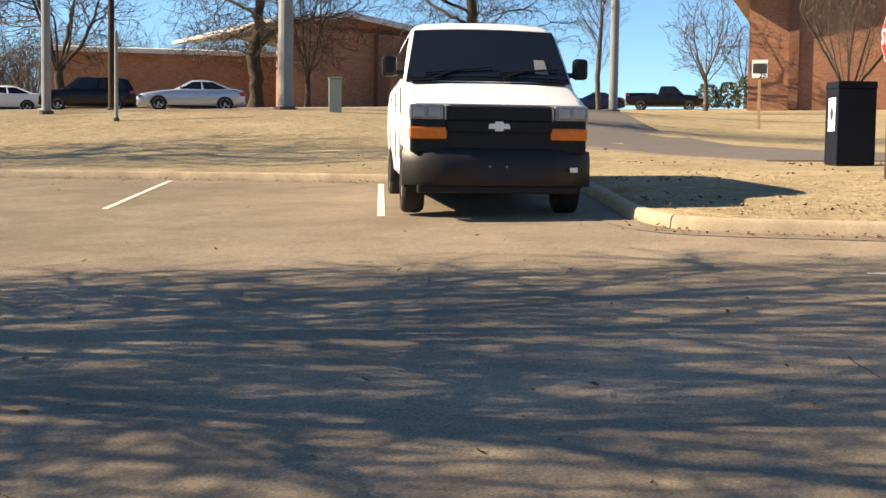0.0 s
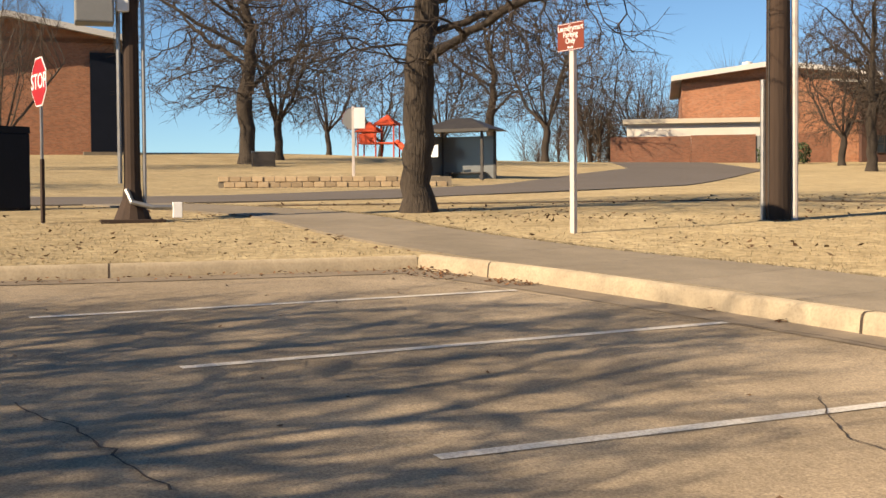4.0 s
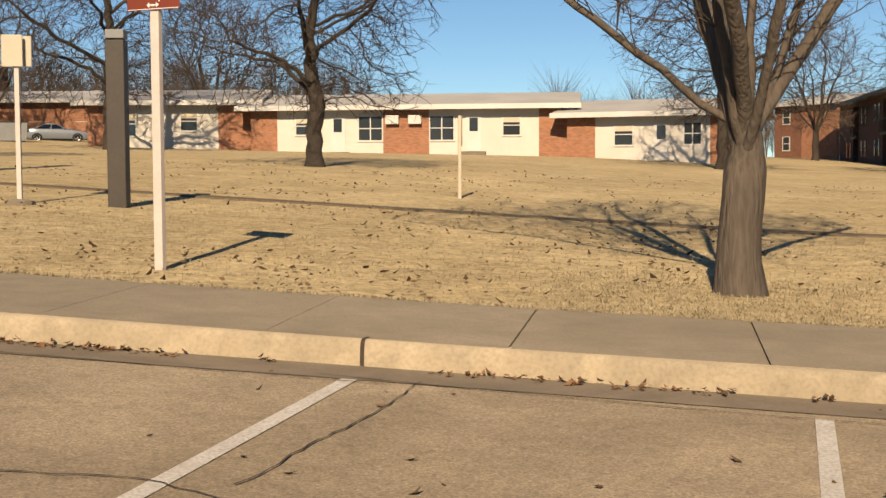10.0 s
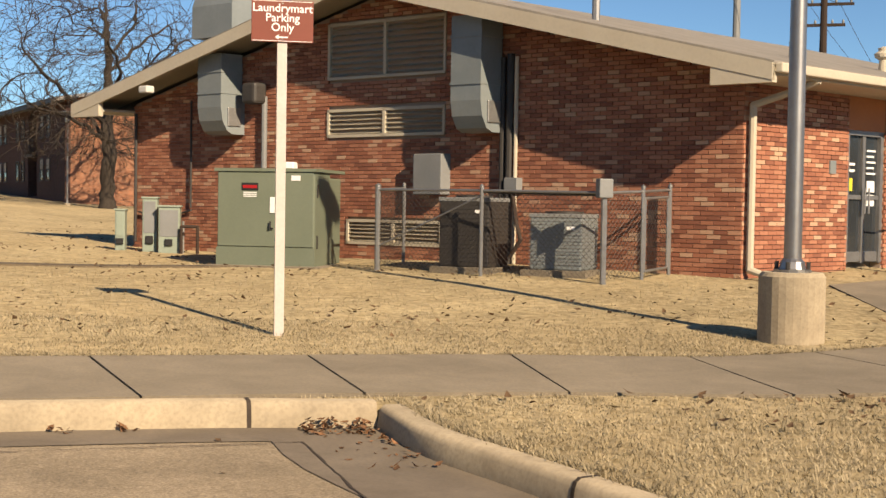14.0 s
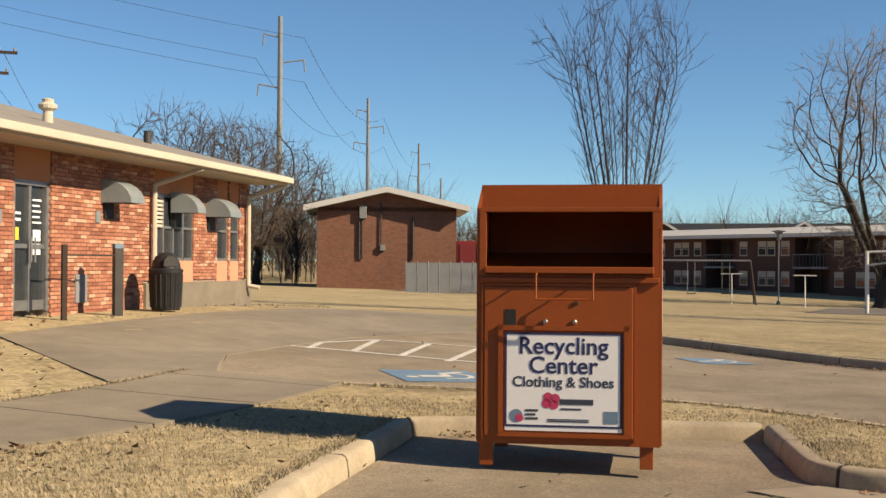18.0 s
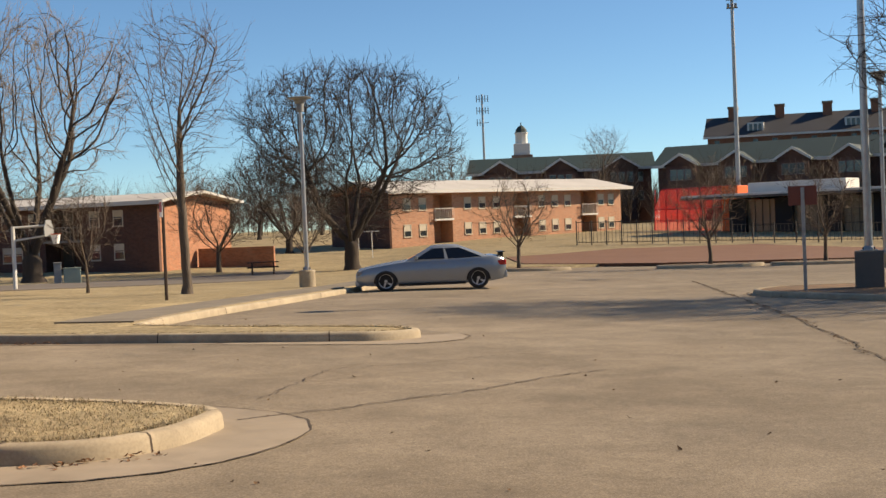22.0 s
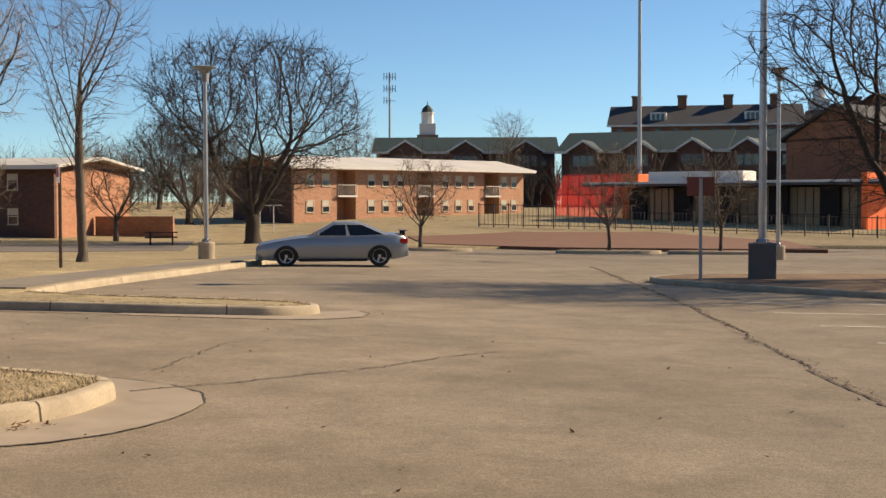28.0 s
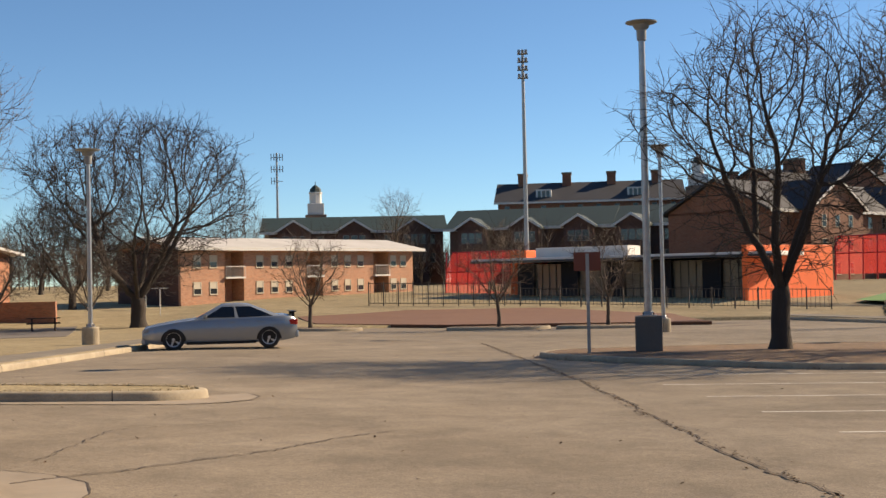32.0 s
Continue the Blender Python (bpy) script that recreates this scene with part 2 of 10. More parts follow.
M["roof_green"] = mat("green_roof", (0.0234, 0.0429, 0.0374), (0.0203, 0.0359, 0.0312), scale=0.3, rough=0.6, fine=8.0)
M["roof_slate"] = mat("slate_roof", (0.0273, 0.0296, 0.0351), (0.0218, 0.0234, 0.0281), scale=0.3, rough=0.7, fine=8.0)
M["glass"] = glass_mat("dark_glass")
M["glass_pale"] = glass_mat("pale_glass", (0.156, 0.164, 0.164), 0.2)
M["steel"] = mat("galvanised_steel", (0.351, 0.351, 0.343), (0.281, 0.281, 0.277), scale=5.0, rough=0.45, metal=0.75, fine=40.0, amount=0.3)
M["steel_bright"] = mat("brushed_steel", (0.39, 0.382, 0.367), (0.312, 0.304, 0.296), scale=3.0, rough=0.38, metal=0.85, fine=30.0, amount=0.3)
M["dark_metal"] = mat("dark_metal", (0.035, 0.032, 0.03), (0.05, 0.045, 0.04), scale=3.0, rough=0.55, fine=30.0)
M["bronze"] = mat("bronze_metal", (0.055, 0.045, 0.036), (0.045, 0.037, 0.03), scale=2.0, rough=0.55, fine=20.0)
M["black"] = mat("black_plastic", (0.015, 0.015, 0.016), (0.022, 0.022, 0.022), scale=4.0, rough=0.6, fine=50.0)
M["navy"] = mat("navy_panel", (0.006, 0.008, 0.014), (0.008, 0.01, 0.017), scale=2.0, rough=0.45, fine=30.0, spec=0.2)
M["rust"] = mat("rust_steel", (0.05, 0.031, 0.022), (0.035, 0.023, 0.017), scale=4.0, rough=0.85, fine=30.0)
M["wood_pole"] = mat("creosoted_pole", (0.055, 0.034, 0.023), (0.03, 0.02, 0.015), scale=2.0, rough=0.9, bump=0.8, fine=18.0, stretch=0.12)
M["sign_brown"] = mat("brown_sign", (0.187, 0.0429, 0.0234), (0.172, 0.039, 0.0211), scale=2.0, rough=0.45, fine=20.0, amount=0.15)
M["sign_white"] = mat("sign_white", (0.82, 0.82, 0.81), (0.79, 0.79, 0.78), scale=2.0, rough=0.5, fine=30.0, amount=0.1)
M["post_white"] = mat("white_post", (0.58, 0.52, 0.48), (0.5, 0.45, 0.41), scale=3.0, rough=0.75, fine=30.0, amount=0.3)
M["red"] = mat("stop_red", (0.39, 0.0156, 0.0195), (0.343, 0.0156, 0.0172), scale=2.0, rough=0.4, fine=20.0, amount=0.1)
M["xf_green"] = mat("transformer_green", (0.165, 0.19, 0.14), (0.145, 0.17, 0.125), scale=1.2, rough=0.5, fine=30.0, amount=0.2)
M["pale_green"] = mat("pale_green_metal", (0.265, 0.312, 0.257), (0.234, 0.281, 0.234), scale=2.0, rough=0.6, fine=30.0, amount=0.2)
M["grey_paint"] = mat("grey_paint", (0.218, 0.226, 0.226), (0.187, 0.195, 0.195), scale=2.0, rough=0.55, fine=30.0, amount=0.2)
M["duct"] = mat("duct_metal", (0.24, 0.27, 0.275), (0.2, 0.23, 0.235), scale=1.5, rough=0.5, metal=0.2, fine=20.0, amount=0.2)
M["orange_bin"] = mat("orange_steel", (0.281, 0.0663, 0.0117), (0.257, 0.0585, 0.0101), scale=1.5, rough=0.42, fine=30.0, amount=0.2, c3=(0.195, 0.0429, 0.00936))
M["orange_wall"] = mat("orange_panel", (0.88, 0.17, 0.04), (0.82, 0.155, 0.036), scale=0.5, rough=0.6, fine=8.0, amount=0.15)
M["navy_text"] = mat("navy_ink", (0.0234, 0.0312, 0.109), (0.0234, 0.0312, 0.101), rough=0.6, amount=0.0)
M["dark_text"] = mat("dark_ink", (0.039, 0.0468, 0.0702), (0.039, 0.0468, 0.0702), rough=0.6, amount=0.0)
M["pink"] = mat("pink_ink", (0.507, 0.0468, 0.125), (0.484, 0.0468, 0.117), rough=0.6, amount=0.0)
M["leaf"] = per_object(mat("dry_leaf", (0.12, 0.07, 0.036), (0.085, 0.05, 0.026), scale=9.0, rough=0.9), 0.5, 1.5)
M["leaf_rust"] = per_object(mat("rusty_leaf", (0.2, 0.1, 0.048), (0.14, 0.075, 0.038), scale=9.0, rough=0.9), 0.5, 1.5)
M["straw"] = per_object(mat("straw_blade", (0.46, 0.385, 0.25), (0.38, 0.31, 0.19), scale=0.6, rough=0.9, fine=10.0), 0.7, 1.2)
weather(M["straw"], (2.0, 0.72, 1.1))


# ---- building helpers ----
def mesh_of(bm, name, material):
    me = bpy.data.meshes.new(name)
    bm.to_mesh(me)
    bm.free()
    for one in material if isinstance(material, (list, tuple)) else [material]:
        me.materials.append(one)
    return me


def part(name, bm, material, parent=None, label="", at=None):
    ob = new(name, mesh_of(bm, name, material))
    if parent is not None:
        ob.parent = parent
    if at is not None:
        ob.matrix_basis = at
    if label:
        tagged(ob, label)
    return ob


def thing(name, label, category, at=None, group="", kind=""):
    ob = new(name)
    ob.empty_display_size = 0.2
    if at is not None:
        ob.matrix_basis = at
    return tagged(ob, label, category, group, kind)


def box(bm, x0, y0, z0, x1, y1, z1, bevel=0.0):
    r = bmesh.ops.create_cube(bm, size=1.0, matrix=Matrix.Translation(((x0 + x1) / 2, (y0 + y1) / 2, (z0 + z1) / 2)) @ Matrix.Diagonal((x1 - x0, y1 - y0, z1 - z0, 1)))
    if bevel:
        es = list({e for v in r["verts"] for e in v.link_edges})
        bmesh.ops.bevel(bm, geom=es, offset=bevel, segments=2, affect="EDGES", profile=0.5)
    return bm


def boxes(*rows, bevel=0.0):
    bm = bmesh.new()
    for row in rows:
        box(bm, *row, bevel=bevel)
    return bm


def tube(bm, a, b, r0, r1=None, n=8, caps=True):
    a, b = Vector(a), Vector(b)
    d = b - a
    m = Matrix.Translation((a + b) / 2) @ d.to_track_quat("Z", "Y").to_matrix().to_4x4()
    bmesh.ops.create_cone(bm, cap_ends=caps, segments=n, radius1=r0, radius2=r0 if r1 is None else r1, depth=d.length, matrix=m)
    return bm


def tubes(rows, n=8):
    bm = bmesh.new()
    for a, b, *r in rows:
        tube(bm, a, b, *r, n=n)
    return bm


def pipe(points, r, n=8):
    """A bent pipe through points."""
    bm = bmesh.new()
    for a, b in zip(points, points[1:]):
        tube(bm, a, b, r, n=n)
    for p in points[1:-1]:
        bmesh.ops.create_uvsphere(bm, u_segments=n, v_segments=5, radius=r, matrix=Matrix.Translation(p))
    return bm


def prism(outline, z0, z1):
    """An upright prism over a flat outline (x, y)."""
    bm = bmesh.new()
    low = [bm.verts.new((x, y, z0)) for x, y in outline]
    high = [bm.verts.new((x, y, z1)) for x, y in outline]
    bm.faces.new(low[::-1])
    bm.faces.new(high)
    n = len(outline)
    for i in range(n):
        bm.faces.new((low[i], low[(i + 1) % n], high[(i + 1) % n], high[i]))
    bmesh.ops.recalc_face_normals(bm, faces=bm.faces)
    return bm


def extrude_xz(outline, y0, y1):
    """A solid whose outline lies in x and z and that runs along y."""
    bm = prism([(x, z) for x, z in outline], y0, y1)
    for v in bm.verts:
        v.co = Vector((v.co.x, v.co.z, v.co.y))
    bmesh.ops.recalc_face_normals(bm, faces=bm.faces)
    return bm


def smooth(ob, angle=40):
    for p in ob.data.polygons:
        p.use_smooth = True
    ob.data.set_sharp_from_angle(angle=radians(angle))
    return ob


def uv_walls(ob):
    """UV in metres: along the wall, and up."""
    me = ob.data
    uv = me.uv_layers.new(name="UVMap")
    for p in me.polygons:
        along = Vector((-p.normal.y, p.normal.x, 0))
        along = along.normalized() if along.length > 0.1 else Vector((1, 0, 0))
        for li in p.loop_indices:
            co = me.vertices[me.loops[li].vertex_index].co
            uv.data[li].uv = (co.dot(along), co.z if abs(p.normal.z) < 0.9 else co.y)
    return ob


def ring(bm, cx, cy, z, r, n=16):
    return [bm.verts.new((cx + r * math.cos(math.tau * i / n), cy + r * math.sin(math.tau * i / n), z)) for i in range(n)]


def lathe(profile, n=16, cx=0.0, cy=0.0):
    """A turned solid from (radius, z) rows."""
    bm = bmesh.new()
    rows = [ring(bm, cx, cy, z, max(r, 1e-4), n) for r, z in profile]
    for a, b in zip(rows, rows[1:]):
        for i in range(n):
            bm.faces.new((a[i], a[(i + 1) % n], b[(i + 1) % n], b[i]))
    bm.faces.new(rows[0][::-1])
    bm.faces.new(rows[-1])
    return bm


def writing(text, size, material, parent, m, name="lettering", extrude=0.001, align="CENTER", bold=0.0):
    cu = bpy.data.curves.new(name, "FONT")
    cu.body, cu.size, cu.align_x, cu.align_y = text, size, align, "CENTER"
    cu.extrude, cu.offset, cu.resolution_u = extrude, bold, 3
    tmp = bpy.data.objects.new(name, cu)
    me = bpy.data.meshes.new_from_object(tmp)
    bpy.data.objects.remove(tmp)
    ob = new(name, me)
    me.materials.clear()
    me.materials.append(material)
    ob.parent = parent
    ob.matrix_basis = m
    return ob


def drape(outline, spacing, dz, inner=(), height=gz):
    """Points of an area filled with triangles that follow the ground."""
    from mathutils.geometry import delaunay_2d_cdt
    pts, edges = [], []
    def loop(o):
        start = len(pts)
        fine = []
        for (x0, y0), (x1, y1) in zip(o, o[1:] + o[:1]):
            n = max(1, int(math.hypot(x1 - x0, y1 - y0) / spacing))
            fine += [(x0 + (x1 - x0) * k / n, y0 + (y1 - y0) * k / n) for k in range(n)]
        pts.extend(Vector(p) for p in fine)
        edges.extend((start + i, start + (i + 1) % len(fine)) for i in range(len(fine)))
    loop(list(outline))
    for o in inner:
        loop(list(o))
    xs, ys = [p[0] for p in outline], [p[1] for p in outline]
    for ix in range(int((max(xs) - min(xs)) / spacing) + 1):
        for iy in range(int((max(ys) - min(ys)) / spacing) + 1):
            p = (min(xs) + (ix + 0.5 + 0.2 * (iy % 2)) * spacing, min(ys) + (iy + 0.5) * spacing)
            if inside(p, outline):
                pts.append(Vector(p))
    vs, _, fs, *_ = delaunay_2d_cdt(pts, edges, [], 2 if not inner else 2, 1e-4)
    bm = bmesh.new()
    bv = [bm.verts.new((v.x, v.y, height(v.x, v.y) + dz)) for v in vs]
    for f in fs:
        c = sum((vs[i] for i in f), Vector((0, 0))) / len(f)
        if inside(c, outline) and not any(inside(c, o) for o in inner):
            face = bm.faces.new([bv[i] for i in f])
            face.normal_update()
            if face.normal.z < 0:
                face.normal_flip()
    for v in [v for v in bm.verts if not v.link_faces]:
        bm.verts.remove(v)
    return bm


def inside(p, o):
    x, y, c = p[0], p[1], False
    for (x0, y0), (x1, y1) in zip(o, o[-1:] + o[:-1]):
        if (y0 > y) != (y1 > y) and x < (x1 - x0) * (y - y0) / (y1 - y0) + x0:
            c = not c
    return c


def rounded(points, r=0.5, n=5):
    """Round the corners of an open or closed line of points."""
    out = [points[0]]
    for a, b, c in zip(points, points[1:], points[2:]):
        a, b, c = Vector(a), Vector(b), Vector(c)
        u, v = (a - b), (c - b)
        q = min(r, u.length * 0.45, v.length * 0.45)
        p0, p1 = b + u.normalized() * q, b + v.normalized() * q
        for k in range(n + 1):
            s = k / n
            out.append(tuple(p0 * (1 - s) ** 2 + b * 2 * s * (1 - s) + p1 * s * s))
    out.append(points[-1])
    return out


def thicken(bm, depth):
    """Give a draped sheet a skirt downwards."""
    edge = [e for e in bm.edges if len(e.link_faces) == 1]
    r = bmesh.ops.extrude_edge_only(bm, edges=edge)
    for v in [g for g in r["geom"] if isinstance(g, bmesh.types.BMVert)]:
        v.co.z -= depth
    bmesh.ops.recalc_face_normals(bm, faces=bm.faces)
    return bm


def kerb_bm(line, width=0.16, height=0.155, side=1, closed=False, gutter=0.0, step=0.5):
    """A kerb swept along a line of its face at the pavement; its body lies on the given side, with a rounded top edge."""
    pts = [Vector((*p, 0)) for p in line]
    fine = []
    for a, b in zip(pts, pts[1:]):
        n = max(1, int((b - a).length / step))
        fine += [a + (b - a) * k / n for k in range(n)]
    fine.append(pts[-1])
    prof = [(0.0, -0.12), (0.0, 0.02), (0.012, height - 0.045), (0.025, height - 0.018), (0.05, height), (width, height), (width, -0.12)]
    bm, rows = bmesh.new(), []
    for i, p in enumerate(fine):
        t = (fine[min(i + 1, len(fine) - 1)] - fine[max(i - 1, 0)]).normalized()
        nrm = Vector((-t.y, t.x, 0)) * side
        rows.append([bm.verts.new((p.x + nrm.x * u, p.y + nrm.y * u, gz(p.x, p.y) + w)) for u, w in prof])
    for a, b in zip(rows, rows[1:]):
        for k in range(len(prof) - 1):
            bm.faces.new((a[k], a[k + 1], b[k + 1], b[k]))
    for e in (rows[0], rows[-1]):
        bm.faces.new(e)
    bmesh.ops.recalc_face_normals(bm, faces=bm.faces)
    return bm


# ---- setting: ground, car park, kerbs, walks ----
KERB_W = [(-20.7, -45), (-20.7, -5.2)]
KERB_A = rounded([(-20.7, -5.2), (-18.9, -4.5), (-15.2, -3.1), (-14.0, -2.3), (-13.85, 0.5), (-13.75, 3.85)], 0.9)


def curved(points, n=6):
    """A smooth line through the given points."""
    p = [Vector(q) for q in points]
    p = [p[0] * 2 - p[1]] + p + [p[-1] * 2 - p[-2]]
    out = []
    for a, b, c, d in zip(p, p[1:], p[2:], p[3:]):
        for k in range(n):
            t = k / n
            out.append(tuple(b + (c - a) * 0.5 * t + (a - b * 2.5 + c * 2 - d * 0.5) * t * t + (b * 1.5 - a * 0.5 - c * 1.5 + d * 0.5) * t ** 3))
    return out + [tuple(p[-2])]


KERB_N = curved([(-13.75, 3.85), (-12.0, 4.62), (-10.1, 5.27), (-8.2, 5.84), (-6.0, 6.42), (-3.82, 7.03), (-1.6, 7.58), (0.3, 7.92), (1.55, 7.95)])
KERB_I = rounded([(1.55, 7.95), (1.62, 7.1), (1.95, 6.3), (2.4, 5.0), (3.6, 4.3), (5.28, 5.67), (6.91, 6.56), (8.0, 7.15), (8.5, 7.45)], 0.9)
KERB_P = rounded([(8.5, 7.45), (8.9, 7.2), (10.85, 5.23)], 0.25)
KERB_S = rounded([(10.85, 5.23), (8.93, 3.95), (9.15, 3.05), (9.9, 2.6), (11.2, 2.45), (11.7, 3.4), (12.1, 5.0), (12.2, 6.5), (11.4, 8.4), (10.0, 10.0)], 0.6)
KERB_L = [(11.6, 13.6), (15.3, 14.9), (20.0, 15.9), (21.6, 15.2), (22.3, 13.0)]
KERB_2 = rounded([(22.3, 13.0), (21.6, 10.9), (20.8, 8.6), (20.3, 4.2), (20.5, 2.0), (21.3, 1.35), (22.1, 1.9), (22.6, 5.2), (23.6, 6.9)], 0.7)
KERB_E = [(23.6, 6.9), (26, 7.05), (29.2, 6.8), (34, 6.2), (42.1, 5.1), (52, 3.6), (62, 3.0)]
KERB_R = [(70, -27.5), (56, -29), (44, -28.2), (34, -27), (24, -29), (12, -33)]


def chain(*lines):
    out = []
    for line in lines:
        for p in line:
            if not out or math.hypot(p[0] - out[-1][0], p[1] - out[-1][1]) > 0.02:
                out.append(tuple(p))
    return out


LOT = chain(KERB_W, KERB_A, KERB_N, KERB_I, KERB_P, KERB_S, [(9.4, 11.3)], KERB_L, KERB_2, KERB_E, [(66, 0), (72, -12)], KERB_R, [(12, -45)])
LOT_IN = [Vector((x, y)) for x, y in LOT]


def offset_loop(o, d):
    out = []
    n = len(o)
    for i in range(n):
        a, b, c = Vector(o[i - 1]), Vector(o[i]), Vector(o[(i + 1) % n])
        t = (c - a).normalized()
        out.append((b.x - t.y * d, b.y + t.x * d))
    return out


APRON = [(7.6, 10.1), (10.0, 10.0), (9.5, 11.3), (11.5, 13.5), (15.2, 14.8), (20, 15.8), (24, 19), (22.5, 22), (17.5, 19.4), (12.5, 17.0), (9.3, 15.6)]


def apron_z(x, y):
    """The apron in front of the laundry, which runs down flush to the car park along its edge."""
    d = 99.0
    p = Vector((x, y))
    for a, b in zip(KERB_L[:3], KERB_L[1:3]):
        a, b = Vector(a), Vector(b)
        t = max(0.0, min(1.0, (p - a).dot(b - a) / (b - a).length_squared))
        d = min(d, (a + (b - a) * t - p).length)
    s = max(0.0, min(1.0, (d - 0.2) / 2.2))
    return gz(x, y) + 0.012 + (LAWN - 0.01) * s * s * (3 - 2 * s)


def ground_sheet():
    """One sheet out to the horizon; under the car park it lies lower, and the step is hidden by the kerbs."""
    from mathutils.geometry import delaunay_2d_cdt
    dense = []
    for (ax, ay), (cx, cy) in zip(LOT, LOT[1:] + LOT[:1]):
        n = max(1, int(math.hypot(cx - ax, cy - ay) / 0.7))
        dense += [(ax + (cx - ax) * k / n, ay + (cy - ay) * k / n) for k in range(n)]
    fine, low_loop = offset_loop(dense, 0.1), offset_loop(dense, 0.05)
    pts = [Vector(p) for p in fine + low_loop]
    nf = len(fine)
    edges = [(i, (i + 1) % nf) for i in range(nf)] + [(nf + i, nf + (i + 1) % nf) for i in range(nf)]
    on_line = {(round(x, 3), round(y, 3)) for x, y in fine}
    rng = random.Random(3)
    def grid(x0, y0, x1, y1, s, hole=None):
        for i in range(int((x1 - x0) / s) + 1):
            for j in range(int((y1 - y0) / s) + 1):
                x, y = x0 + i * s, y0 + j * s
                if hole and hole[0] < x < hole[2] and hole[1] < y < hole[3]:
                    continue
                pts.append(Vector((x + rng.uniform(-0.2, 0.2) * s, y + rng.uniform(-0.2, 0.2) * s)))
    grid(-26, -24, 30, 30, 0.9)
    grid(-110, -110, 130, 130, 4.0, (-27, -25, 31, 31))
    grid(-600, -600, 600, 600, 40.0, (-112, -112, 132, 132))
    grid(-3600, -3600, 3600, 3600, 400.0, (-620, -620, 620, 620))
    vs, _, fs, *_ = delaunay_2d_cdt(pts, edges, [], 0, 1e-4)
    bm = bmesh.new()
    arr = np.array([(v.x, v.y) for v in vs])
    zz = gz(arr[:, 0], arr[:, 1])
    bv = []
    for (x, y), z in zip(arr, zz):
        inn = inside((x, y), fine) if -21 < x < 73 and -46 < y < 17 else False
        on = (round(x, 3), round(y, 3)) in on_line
        low = inn and not on or (7 < x < 25 and 9 < y < 23 and inside((x, y), APRON) and apron_z(x, y) - gz(x, y) < 0.135)
        rough = 0.0 if on else noise.noise((x * 0.7, y * 0.7, 0)) * 0.02
        bv.append(bm.verts.new((x, y, z + (-0.25 if low else LAWN - 0.012 + rough))))
    for f in fs:
        face = bm.faces.new([bv[i] for i in f])
        face.normal_update()
        if face.normal.z < 0:
            face.normal_flip()
    ob = new("ground", mesh_of(bm, "ground", M["grass"]))
    for p in ob.data.polygons:
        p.use_smooth = True
    return tagged(ob, "dry straw-coloured winter lawn rising gently uphill", "ground", kind="structure")


ground_sheet()
lot = new("car_park", mesh_of(drape(offset_loop(LOT, -0.02), 1.1, 0.0), "car_park", M["asphalt"]))
tagged(lot, "worn tan asphalt car park with cracks and faded lines", "car park", kind="structure")
for p in lot.data.polygons:
    p.use_smooth = True

for k_line, k_side, k_h in ((KERB_W, -1, .155), (KERB_A, -1, .155), (KERB_N, 1, .17), (KERB_I, 1, .155), (KERB_P, 1, .155), (KERB_S, 1, .155), (KERB_2, 1, .155), (KERB_E, 1, .155), (KERB_R, 1, .155)):
    k = new("kerb", mesh_of(kerb_bm(k_line, side=1, height=k_h), "kerb", M["kerb"]))
    smooth(k, 50)
    tagged(k, "pale concrete kerb with a rounded worn edge", "kerb", kind="structure")


def strip(line, half, name, material, dz, label, category, height=gz, spacing=0.8):
    """A flat strip of paving along a line."""
    pts = [Vector(p) for p in line]
    l, r = [], []
    for i, p in enumerate(pts):
        t = (pts[min(i + 1, len(pts) - 1)] - pts[max(i - 1, 0)]).normalized()
        l.append((p.x - t.y * half, p.y + t.x * half))
        r.append((p.x + t.y * half, p.y - t.x * half))
    bm = thicken(drape(r + l[::-1], spacing, dz, height=height), 0.06)
    ob = new(name, mesh_of(bm, name, material))
    return tagged(ob, label, category, kind="structure")


# sidewalk behind the north kerb, and on past the bank to the laundry
walk_line = curved([(-36, -1.5), (-27, 2.2), (-21.5, 4.0), (-17.2, 4.45), (-13.6, 5.2), (-10.7, 6.3), (-8.0, 7.03), (-3.6, 8.15), (-1.2, 8.8), (0.8, 9.2), (2.9, 9.3), (5.0, 9.1), (7.4, 9.7), (9.6, 10.6)])
sidewalk = strip(walk_line, 0.92, "pavement", M["concrete"], LAWN - 0.002, "grey concrete sidewalk slabs with dark joints", "sidewalk")


